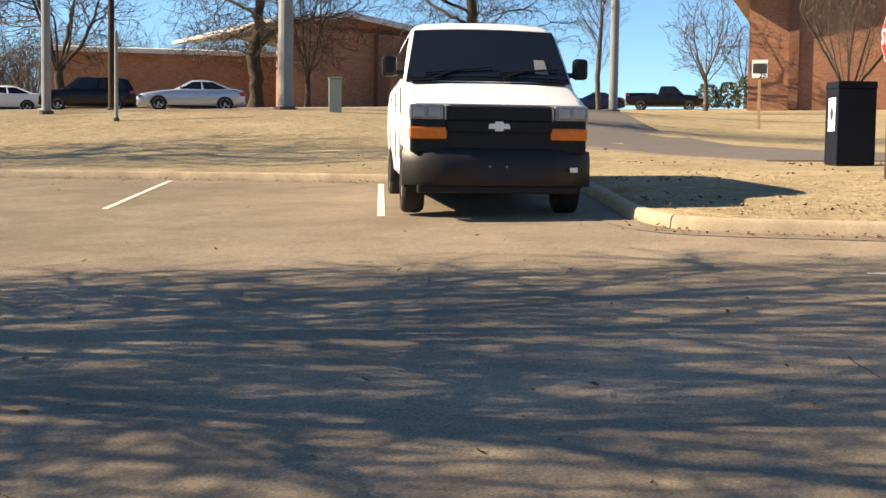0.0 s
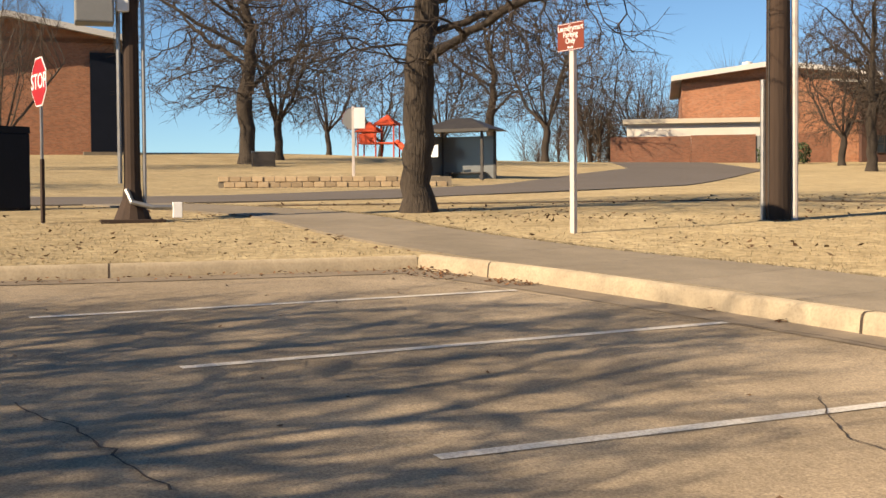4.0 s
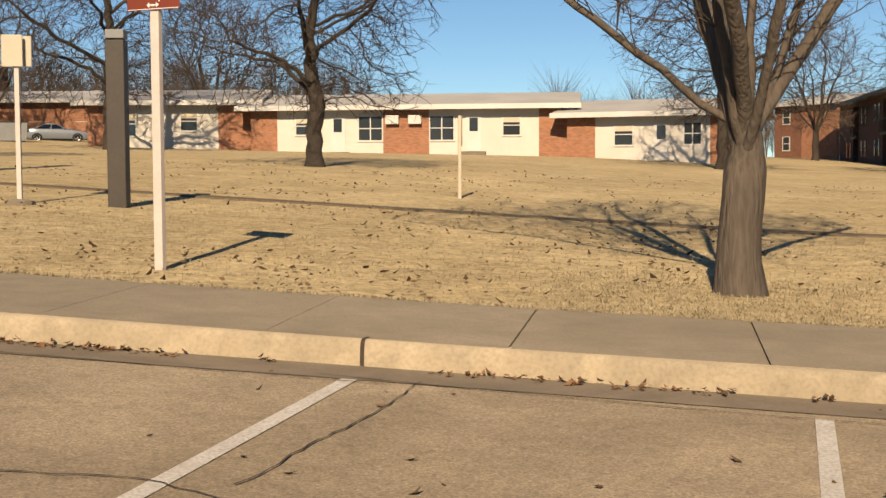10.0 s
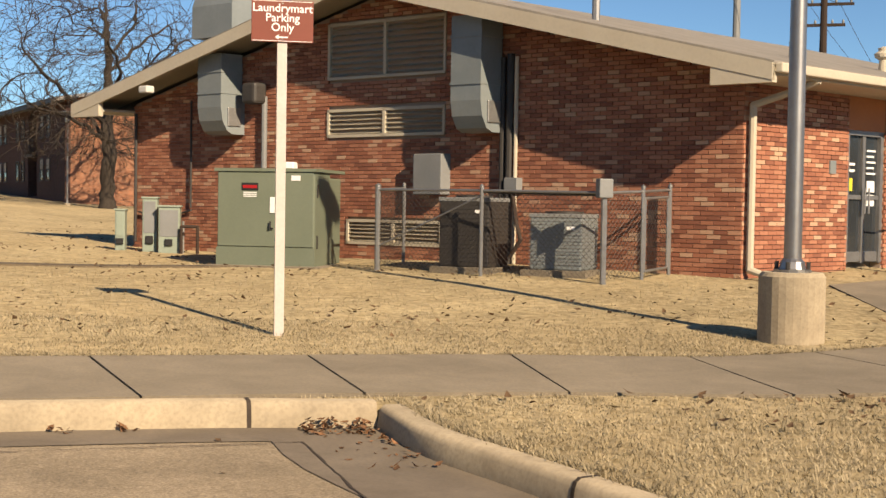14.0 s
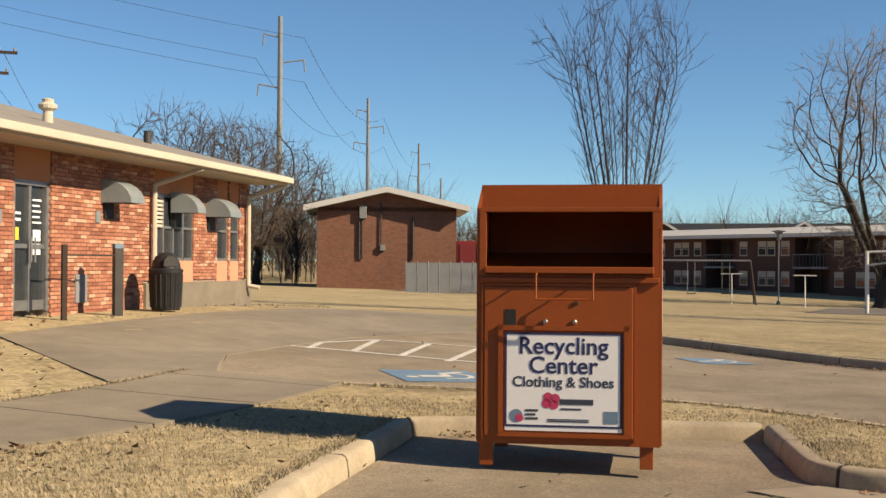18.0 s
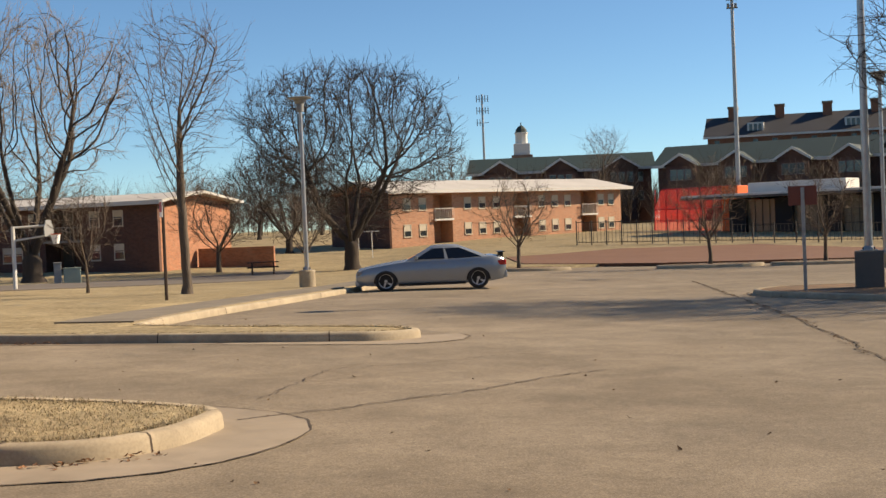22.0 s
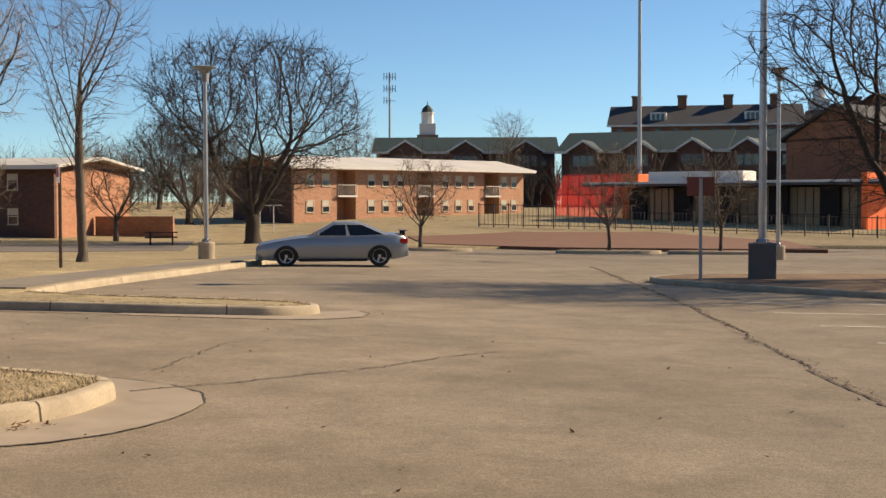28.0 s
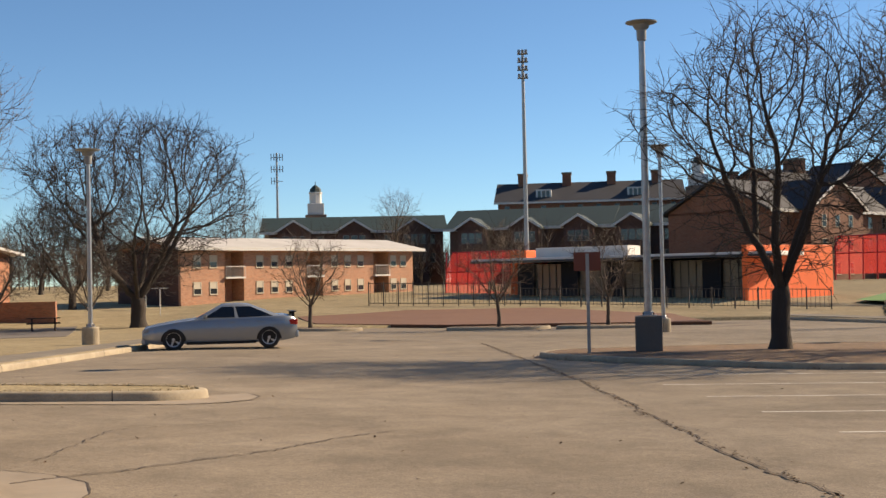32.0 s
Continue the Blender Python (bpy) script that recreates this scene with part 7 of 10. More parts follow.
for k in range(4):
    bf.add("window", boxes((L - 0.01, 1.5 + 2.5 * k, 3.2, L + 0.04, 2.3 + 2.5 * k, 4.8)), "cream")
fy = thing("yard_fence", "grey metal yard fence panels beside the brick block", "fence", at=Matrix.Translation((*polar(50.2, 80), lz(*polar(50.2, 80)))) @ Matrix.Rotation(radians(-50), 4, "Z"))
for k in range(9):
    part("panel", boxes((k * 0.7 - 2.4, -0.03, 0, k * 0.7 - 1.8, 0.03, 1.9)), M["grey_paint"], fy)
    part("post", tubes([((k * 0.7 - 2.45, 0, -0.2), (k * 0.7 - 2.45, 0, 2.0), 0.04)]), M["steel"], fy)
rd = thing("red_container", "small dark red container beside the brick block", "container", at=Matrix.Translation((*polar(51.6, 84), lz(*polar(51.6, 84)))) @ Matrix.Rotation(radians(-50), 4, "Z"))
part("body", boxes((-1.3, -1.2, 0, 1.3, 1.2, 3.4), bevel=0.04), mat("dark_red_paint", (0.22, 0.02, 0.02)), rd)
part("door", boxes((-1.1, -1.24, 0.1, -0.05, -1.201, 3.2), (0.05, -1.24, 0.1, 1.1, -1.201, 3.2)), mat("dark_red_door", (0.19, 0.02, 0.02)), rd)

# flats behind the playground
fh = House("apartment_block", "long two-storey brown brick flats in shade with a pale roof", (54.3, 122), (74.6, 88), -0.85)
L = fh.length
# front's shade put into darker brick and grey rails, the end's sunlight into lighter brick
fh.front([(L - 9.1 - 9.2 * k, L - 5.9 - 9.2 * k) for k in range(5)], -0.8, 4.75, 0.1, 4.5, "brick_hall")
fh.wall(L - 0.3, L, 0.3, 10, -0.8, 4.75, "brick_far", "brick end wall in a lighter sunlit tone")
fh.gable_mat = "brick_far"
fh.gable_x(0, L, 0, 10.0, 4.75, 0.6, 0.8, "roof_grey")
for k in range(5):
    x = L - 7.5 - 9.2 * k
    fh.bay(x - 1.6, x + 1.6, 0.1, 4.5, trim="grey_paint")
    for dx in (-3.9, -2.5, 2.5, 4.4):
        for z in (0.9, 3.2):
            fh.window(x + dx, z, 0.8, 1.1, frame_mat="cream", blind=0.4)
fg = House("apartment_block", "two-storey orange brick flats in sun with white balconies", (84.9, 110), (95.2, 130), -0.3)
L = fg.length
# sunlight put into the front's paler brick, shade into the end wall's dark brick
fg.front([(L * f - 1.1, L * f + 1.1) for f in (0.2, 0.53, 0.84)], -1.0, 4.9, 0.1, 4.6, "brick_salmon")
fg.wall(0, 0.3, 0.3, 9, -1.0, 4.9, "brick_hall", "brick end wall in a darker shade tone")
fg.gable_mat = "brick_far"
fg.gable_x(0, L, 0, 9.0, 4.95, 0.9, 0.9, "roof_grey")
for f in (0.2, 0.53, 0.84):
    x = L * f
    fg.bay(x - 1.1, x + 1.1, 0.1, 4.6)
for f in (0.06, 0.12, 0.3, 0.36, 0.42, 0.62, 0.68, 0.74, 0.9, 0.95):
    for z in (0.9, 3.2):
        fg.window(L * f, z, 0.85, 1.1, frame_mat="cream", blind=0.55)
yw = House("garden_wall", "low orange brick garden wall", (76.3, 92), (79.6, 90), -1.0, "wall")
yw.wall(0, yw.length, 0, 0.3, -0.3, 1.55, "brick_far")

# ---- stadium pavilion ----
sd = House("pavilion", "dark glazed stadium pavilion with a wide flat white canopy", (100.3, 116), (110.7, 108), -0.75)
L = sd.length
sd.add("floor", boxes((-2, -5, -0.8, L + 2, 10, 0.02)), "concrete")
for k in range(6):
    x = L * k / 5
    sd.add("pier", boxes((x - 0.8, -0.2, 0, x + 0.8, 0.8, 3.5)), "navy", "dark pier")
for k in range(5):
    x0, x1 = L * k / 5 + 0.8, L * (k + 1) / 5 - 0.8
    gl = sd.add("glazing", boxes((x0, 0.3, 0, x1, 0.36, 3.4)), glass_mat("pavilion_glass", (0.16, 0.15, 0.12), 0.15), "tall glazed bay")
    sd.add("mullion", boxes(*[(x0 + (x1 - x0) * j / 4 - 0.03, 0.24, 0, x0 + (x1 - x0) * j / 4 + 0.03, 0.3, 3.4) for j in range(5)], (x0, 0.24, 1.1, x1, 0.3, 1.16)), "dark_metal", parent=gl)
sd.wall(-0.5, L + 0.5, 5, 5.3, 0, 3.9, "navy")
sd.add("canopy", boxes((-3.5, -4, 3.6, L + 2.5, 7, 3.95), bevel=0.05), "white", "flat pale canopy roof")
sd.add("canopy_edge", boxes((-3.55, -4.1, 3.55, L + 2.55, -4.0, 3.75)), "dark_metal")
sd.add("roof_box", boxes((0.5, 1.0, 3.95, 9.5, 4, 4.9), bevel=0.05), "white", "white roof plant screen")
ow = House("orange_wall", "bright orange flat wall beside the pavilion", (110.0, 104), (113.6, 114), -0.75, "wall")
ow.add("panel", boxes((0, 0, -0.4, ow.length, 0.5, 4.5), bevel=0.03), "orange_wall")
ow2 = House("orange_fin", "narrow orange wall at the pavilion's end", (99.6, 118), (100.3, 117), -0.6, "wall")
ow2.add("panel", boxes((0, 0, -0.4, ow2.length, 3.5, 4.6), bevel=0.03), "orange_wall")
M["red_mesh"] = mat("red_netting", (0.6, 0.06, 0.05), (0.54, 0.055, 0.045), scale=0.6, rough=0.7, fine=12)
nt_m = M["red_mesh"].node_tree
red_col = nt_m.nodes["Principled BSDF"].inputs["Base Color"].links[0].from_socket
net_thru, net_mix, net_gap, net_all = (nt_m.nodes.new("ShaderNode" + k) for k in ("BsdfTranslucent", "MixShader", "BsdfTransparent", "MixShader"))
nt_m.links.new(red_col, net_thru.inputs["Color"])
net_mix.inputs[0].default_value, net_all.inputs[0].default_value = 0.55, 0.42
nt_m.links.new(nt_m.nodes["Principled BSDF"].outputs[0], net_mix.inputs[1])
nt_m.links.new(net_thru.outputs[0], net_mix.inputs[2])
nt_m.links.new(net_mix.outputs[0], net_all.inputs[1])
nt_m.links.new(net_gap.outputs[0], net_all.inputs[2])
nt_m.links.new(net_all.outputs[0], nt_m.nodes["Material Output"].inputs["Surface"])


def net_fence(a, b, z, h, n, label, lean=0.6):
    f = House("netting_fence", label, a, b, z, "fence")
    L = f.length
    for k in range(n):
        x0, x1 = L * k / n, L * (k + 1) / n
        f.add("post", tubes([((x0, 0, -0.4), (x0, lean * 0.5, h), 0.06)]), "red")
        bm = bmesh.new()
        v = [bm.verts.new(p) for p in ((x0, 0, 0.05), (x1, 0, 0.05), (x1, lean * 0.3, h * 0.55), (x0, lean * 0.3, h * 0.55), (x0, lean * 2, h), (x1, lean * 2, h))]
        bm.faces.new(v[:4])
        bm.faces.new((v[3], v[2], v[5], v[4]))
        f.add("netting", bm, "red_mesh", "translucent red windscreen netting")
    f.add("rail", tubes([((0, lean * 0.3, h * 0.55), (L, lean * 0.3, h * 0.55), 0.05), ((0, lean * 2, h), (L, lean * 2, h), 0.05)]), "red")
    return f


net_fence((96.65, 125), (99.7, 120), -0.2, 4.3, 6, "tall red netting fence left of the pavilion".replace(" left of", " beside"))
net_fence((113.7, 104), (116.0, 101), 1.2, 3.0, 4, "red netting screen above the field fence", 0.2)
net_fence((116.0, 100), (121.6, 98), -0.6, 4.3, 8, "tall red netting fence round the field")
# dark picket fences
def picket(a, b, n, h, label):
    f = House("picket_fence", label, a, b, lz(*polar(*a)), "fence")
    L = f.length
    dz = lz(*polar(*b)) - lz(*polar(*a))
    for k in range(n + 1):
        x = L * k / n
        f.add("post", boxes((x - 0.04, -0.04, dz * k / n - 0.3, x + 0.04, 0.04, dz * k / n + h)), "dark_metal")
    m_ = int(L / 0.3)
    bar = mesh_of(boxes((-0.012, -0.012, 0.1, 0.012, 0.012, h - 0.1)), "picket", M["dark_metal"])
    for k in range(m_):
        ob = new("picket", bar)
        ob.parent = f.root
        ob.matrix_basis = Matrix.Translation((L * (k + 0.5) / m_, 0, dz * (k + 0.5) / m_))
    f.add("rail", tubes([((0, 0, h - 0.15), (L, 0, dz + h - 0.15), 0.025), ((0, 0, 0.2), (L, 0, dz + 0.2), 0.025)], n=4), "dark_metal")


picket((93.2, 100), (100.0, 97), 10, 1.9, "dark picket fence beyond the mulch bank")
picket((100.0, 97), (113.5, 90), 14, 1.5, "dark picket fence before the pavilion")

# dark boundary wall with cream panels
bw = House("boundary_wall", "long low dark brick boundary wall", (121.2, 70), (126.6, 64), -0.85, "wall")
bw.wall(0, bw.length, 0, 0.4, -0.4, 1.75, "brick_hall")
bw.add("coping", boxes((0, -0.06, 1.75, bw.length, 0.46, 1.85)), "cream")
pw = House("panel_wall", "cream panelled wall with brick piers", (126.6, 64), (131.7, 66), -0.85, "wall")
L = pw.length
for k in range(4):
    x = L * k / 3
    pw.wall(x - 0.3, x + 0.3, -0.1, 0.5, -0.4, 2.0, "brick_brown", name="pier")
    pw.add("cap", boxes((x - 0.36, -0.16, 2.0, x + 0.36, 0.56, 2.12)), "concrete")
for k in range(3):
    pw.add("panel", boxes((L * k / 3 + 0.3, 0.1, -0.3, L * (k + 1) / 3 - 0.3, 0.25, 1.75)), "white_wall", "cream wall panel")
    for j in range(4):
        x = L * k / 3 + 0.3 + (L / 3 - 0.6) * j / 4
        pw.add("groove", boxes((x - 0.02, 0.08, -0.2, x + 0.02, 0.1, 1.7)), "cream")
gr = new("playing_field", mesh_of(drape([polar(114.5, 100), polar(118, 92), polar(132, 80), polar(136, 140), polar(118, 150)], 8.0, LAWN + 0.25), "playing_field", mat("green_turf", (0.09, 0.2, 0.05), (0.075, 0.17, 0.045), scale=0.3, rough=0.9)))
tagged(gr, "green artificial turf playing field beyond the wall", "field", kind="structure")

# ---- residence halls beyond the stadium ----
def hall(a, b, z, h, depth, roof, n_gables, storeys, label, wall="brick_hall", chim=0, rise=4.0, dormers=0):
    f = House("residence_hall", label, a, b, z)
    L = f.length
    f.wall(0, L, 0, 0.5, -3, h, wall)
    f.wall(0, 0.5, 0.5, depth, -3, h, wall)
    f.wall(L - 0.5, L, 0.5, depth, -3, h, wall)
    f.gable_mat = wall
    f.gable_x(0, L, 0, depth, h, rise, 0.8, roof, trim="white", thick=0.3)
    for k in range(n_gables):
        x = L * (k + 0.5) / n_gables
        w_ = L / n_gables * 0.27
        f.wall(x - w_, x + w_, -2.5, -0.003, -3, h, wall, name="bay_wall")
        f.gable_front(x - w_, x + w_, -2.5, depth * 0.4, h, w_ * 0.62, 0.5, roof, wall, thick=0.25)
        for s in range(storeys):
            for dx in (-0.5, 0, 0.5):
                f.window(x + dx * w_, h - 2.4 - 3.1 * s, 1.0, 1.6, y=-2.5, frame_mat="cream" if wall == "brick_brown" else "grey_paint")
    if n_gables == 0 or storeys:
        n = int(L / 3.6)
        for k in range(n):
            x = L * (k + 0.5) / n
            if n_gables and abs((x / L * n_gables) % 1 - 0.5) < 0.3:
                continue
            for s in range(storeys):
                f.window(x, h - 2.4 - 3.1 * s, 1.0, 1.6, frame_mat="grey_paint")
    for k in range(chim):
        x = L * (k + 0.5) / chim
        c = f.wall(x - 0.9, x + 0.9, depth * 0.4, depth * 0.6, h + 1.5, h + rise + 2.0, wall, name="chimney")
        f.add("chimney_cap", boxes((x - 1.05, depth * 0.39, h + rise + 2.0, x + 1.05, depth * 0.61, h + rise + 2.3)), "concrete")
    for k in range(dormers):
        x = L * (k + 0.5) / dormers
        d = f.add("dormer", boxes((x - 1.6, depth * 0.08, h + 0.6, x + 1.6, depth * 0.4, h + 2.6)), "white", "white dormer")
        for j in (-0.9, 0, 0.9):
            f.add("pane", boxes((x + j - 0.32, depth * 0.08 - 0.05, h + 0.9, x + j + 0.32, depth * 0.08 - 0.004, h + 2.3)), "glass", parent=d)
    return f


hall((88.6, 215), (96.6, 215), 1.0, 8.9, 14, "roof_green", 3, 2, "brick residence hall with green metal gabled roof", rise=2.5)
hall((96.9, 200), (104.0, 195), 1.0, 8.3, 16, "roof_green", 3, 3, "brick residence hall with green gabled roof", rise=3.0)
hall((104.0, 195), (111.5, 190), 1.0, 8.2, 16, "roof_green", 3, 3, "brick residence hall with green gabled roof", rise=3.0)
hall((111.0, 165), (121.0, 226), 1.0, 8.6, 16, "roof_slate", 3, 3, "sunlit brick residence hall with pale gable edges", wall="brick_brown")
hall((99.1, 262), (107.3, 262), 2.0, 15.0, 20, "roof_slate", 0, 2, "large brick hall with a dark slate roof, dormers and chimneys", wall="brick_brown", chim=4, rise=4.2, dormers=2)
hall((108.5, 262), (112.5, 262), 2.0, 14.0, 20, "roof_slate", 0, 2, "large brick hall with a dark slate roof and chimneys", wall="brick_brown", chim=2, rise=4.2)
hall((112.0, 235), (123.5, 300), 2.0, 14.5, 20, "roof_slate", 3, 3, "large brick hall with chimneys and dark roofs", wall="brick_brown", chim=4, rise=4.0)
hall((125.2, 300), (131.0, 380), 2.0, 15.0, 18, "roof_slate", 0, 4, "tall plain brick tower block", wall="brick_brown", rise=0.8)
hall((131.0, 300), (140.0, 320), 2.0, 10.0, 18, "roof_slate", 0, 3, "long low brick block far behind the field", wall="brick_hall", rise=0.8)
hall((57.0, 175), (74.5, 180), -1.0, 5.2, 14, "roof_slate", 3, 1, "dark roofed houses behind the flats", wall="brick_hall", rise=3.0)
# cupolas
def cupola(az, d, z0, s, label):
    t = thing("cupola", label, "tower", at=Matrix.Translation((*polar(az, d), 0)))
    part("base", boxes((-2.6 * s, -2.6 * s, z0 - 8, 2.6 * s, 2.6 * s, z0), bevel=0.1), M["brick_brown"], t)
    part("stage", boxes((-2.0 * s, -2.0 * s, z0, 2.0 * s, 2.0 * s, z0 + 2.8 * s), bevel=0.1), M["white"], t)
    part("belfry", lathe([(1.5 * s, z0 + 2.8 * s), (1.5 * s, z0 + 5.2 * s), (1.7 * s, z0 + 5.3 * s), (1.7 * s, z0 + 5.6 * s)], 8), M["white"], t, "white octagonal belfry")
    part("dome", lathe([(1.5 * s, z0 + 5.6 * s), (1.3 * s, z0 + 6.4 * s), (0.7 * s, z0 + 7.1 * s), (0.15 * s, z0 + 7.4 * s), (0.05 * s, z0 + 8.3 * s)], 8), M["roof_green"], t, "dark dome")


cupola(90.9, 300, 17.2, 0.95, "white cupola with a dark dome on a far roof")
cupola(108.0, 258, 19.0, 0.8, "white cupola with a green dome among the chimneys")


def far_mast(az, d, z1, r, label, kind, z0=None):
    x, y = polar(az, d)
    t = thing("mast", label, "mast", at=Matrix.Translation((x, y, lz(x, y) if z0 is None else z0)) @ facing(az + 180))
    H = z1 - (lz(x, y) if z0 is None else z0)
    part("pole", tubes([((0, 0, -0.5), (0, 0, H), r, r * 0.6)], n=10), M["grey_paint"] if kind == "tower" or "grey" in label else M["wood_pole"] if kind == "wood" else M["steel"], t)
    if kind == "light":
        for k in range(4):
            fr = part("lamp_bar", boxes((-0.5, -0.1, H - 0.3 - 0.75 * k, 0.5, 0.1, H - 0.2 - 0.75 * k)), M["dark_metal"], t)
            for j in range(3):
                part("floodlight", boxes((-0.46 + 0.32 * j, -0.5, H - 0.25 - 0.75 * k, -0.2 + 0.32 * j, -0.1, H + 0.1 - 0.75 * k), bevel=0.04), M["grey_paint"], fr)
    elif kind == "cell":
        for k in range(3):
            part("antenna_frame", boxes((-1.3, -0.06, H - 1.1 - 2.6 * k, 1.3, 0.06, H - 0.98 - 2.6 * k)), M["grey_paint"], t)
            for j in range(5 if k < 2 else 2):
                part("antenna", boxes((-1.3 + 0.62 * j, -0.1, H - 1.7 - 2.6 * k, -1.12 + 0.62 * j, 0.1, H - 0.2 - 2.6 * k)), M["grey_paint"], t)
    elif kind == "tower":
        for k, (z, w_) in enumerate(((0.93, 1.0), (0.83, 1.45), (0.73, 1.3))):
            s = 1 if k % 2 else -1
            part("arm", pipe([(0, 0, H * z - 0.4), (s * 1.9 * w_, 0, H * z), (s * 2.0 * w_, 0, H * z - 1.4)], 0.09, 6), M["grey_paint"], t, "curved steel arm with an insulator")
    elif kind == "wood":
        for z, w_ in ((H - 0.6, 1.25), (H - 1.5, 0.9)):
            part("crossarm", boxes((-w_, -0.06, z, w_, 0.06, z + 0.12)), M["wood_pole"] if r > 0.13 else M["grey_paint"], t)
            for sx_ in (-w_ * 0.9, -w_ * 0.4, w_ * 0.4, w_ * 0.9):
                part("insulator", lathe([(0.04, z + 0.12), (0.06, z + 0.2), (0.02, z + 0.3)], 8, sx_, 0), M["grey_paint"], t)
    return t


far_mast(100.35, 118, 22.5, 0.24, "tall slender stadium floodlight mast", "light")
far_mast(128.35, 100, 26.0, 0.3, "tall grey stadium mast", "light")
far_mast(89.2, 280, 29.9, 0.35, "distant steel cell phone mast", "cell")
far_mast(26.65, 60, 15.5, 0.24, "grey utility pole with a crossarm behind the laundry", "wood")
far_mast(30.3, 58, 11.1, 0.24, "dark wooden utility pole with crossarms", "wood")
far_mast(42.75, 150, 30.5, 0.45, "tall steel transmission pole with curved arms", "tower")
far_mast(46.7, 230, 31.5, 0.45, "tall steel transmission pole with curved arms", "tower")
far_mast(49.0, 330, 33.0, 0.5, "distant tall steel transmission pole", "tower")
far_mast(47.6, 210, 14.5, 0.25, "distant utility pole with a crossarm", "wood")
far_mast(50.0, 330, 24.0, 0.4, "distant thin grey steel pole", "plain")
for az, z1, r, d, lab in ((-116.9, 14, 0.28, 47, "broad pale grey steel pole"), (-127.1, 13, 0.16, 45, "pale grey round utility pole"), (-124.4, 12, 0.14, 55, "brown wooden utility pole uphill"), (-124.2, 5.3, 0.06, 40, "thin grey steel lawn post"), (-102.3, 17, 0.22, 62, "tall pale steel pole behind the van")):
    x, y = polar(az, d)
    t = thing("utility_pole", lab, "pole", at=Matrix.Translation((x, y, lz(x, y))))
    part("pole", tubes([((0, 0, -0.4), (0, 0, z1 - lz(x, y)), r, r * 0.85)], n=14), M["grey_paint"] if "grey" in lab or "steel" in lab or "pale" in lab else M["wood_pole"], t)
    part("foot", lathe([(r * 1.5, -0.2), (r * 1.5, 0.05), (r, 0.08)], 12), M["dark_metal"], t)
# power lines
wire = thing("power_lines", "thin dark overhead power lines", "cable", at=Matrix.Translation((0, 0, 0)))
def strung(a, b, sag, r=0.012):
    a, b = Vector(a), Vector(b)
    pts = [a.lerp(b, k / 10) - Vector((0, 0, sag * 4 * (k / 10) * (1 - k / 10))) for k in range(11)]
    part("line", pipe(pts, r, 4), M["dark_metal"], wire)
P1, P2, P3 = (*polar(42.75, 150), 0), (*polar(46.7, 230), 0), (*polar(49.0, 330), 0)
for z, o in ((28.0, -2), (25.5, 2), (22.8, -2)):
    strung((P1[0] - o, P1[1] + o, z), (P2[0] - o, P2[1] + o, z), 4, 0.03)
    strung((P2[0] - o, P2[1] + o, z), (P3[0] - o, P3[1] + o, z), 5, 0.03)
    strung((P1[0] - o, P1[1] + o, z), (-10, 170, z + 26), 3, 0.02)
for o in (-0.8, 0.8):
    x, y = polar(30.3, 58)
    strung((x + o, y, 10.6), (P1[0] - 20, P1[1] + 10, 13), 1.5)
    strung((x + o, y, 10.6), (polar(26.65, 60)[0] + o, polar(26.65, 60)[1], 14.8), 0.6)

# ---- bus shelter, playgrounds, courts ----
sh = House("bus_shelter", "dark framed glass bus shelter with a hipped roof", (-73.9, 53.5), (-71.4, 52.5), 2.6, "bus shelter")
L = sh.length
for x in (0.05, L - 0.05):
    for y in (0.05, 1.5):
        sh.add("post", boxes((x - 0.05, y - 0.05, -0.2, x + 0.05, y + 0.05, 2.2)), "dark_metal")
bm = bmesh.new()
v = [bm.verts.new(p) for p in ((-0.4, -0.4, 2.2), (L + 0.4, -0.4, 2.2), (L + 0.4, 2.0, 2.2), (-0.4, 2.0, 2.2), (L * 0.35, 0.8, 2.75), (L * 0.65, 0.8, 2.75))]
for f in ((0, 3, 2, 1), (0, 1, 5, 4), (2, 3, 4, 5), (1, 2, 5), (3, 0, 4)):
    bm.faces.new([v[i] for i in f])
sh.add("roof", bm, "dark_metal", "dark hipped metal roof")
sh.add("fascia", boxes((-0.42, -0.42, 2.1, L + 0.42, -0.38, 2.22)), "dark_metal")
sh.add("pane", boxes((0.1, 1.48, 0.2, L - 0.1, 1.5, 2.0)), "glass_pale", "pale glass back pane")
sh.add("pane", boxes((0.04, 0.1, 0.2, 0.06, 1.45, 2.0)), "glass_pale")
sh.add("bench", boxes((0.4, 1.0, 0.42, L - 0.4, 1.4, 0.48), (0.5, 1.1, 0, 0.6, 1.3, 0.42), (L - 0.6, 1.1, 0, L - 0.5, 1.3, 0.42)), "dark_metal")
sh.add("notice", boxes((0.15, 0.02, 1.1, 0.5, 0.04, 1.6)), "sign_white")

rw = House("retaining_wall", "low stacked tan block retaining wall", (-83.2, 46), (-72.8, 46), 2.28, "wall")
rw.add("core", boxes((0, 0.06, -0.4, rw.length, 0.5, 0.42)), "concrete")
mb = bpy.data.meshes.new("block")
tmp = boxes((0, 0, 0, 0.38, 0.3, 0.19), bevel=0.02)
tmp.to_mesh(mb)
tmp.free()
mb.materials.append(per_object(mat("tan_block", (0.42, 0.32, 0.2), (0.36, 0.27, 0.17), scale=4, rough=0.95, bump=0.5, fine=20), 0.7, 1.25))
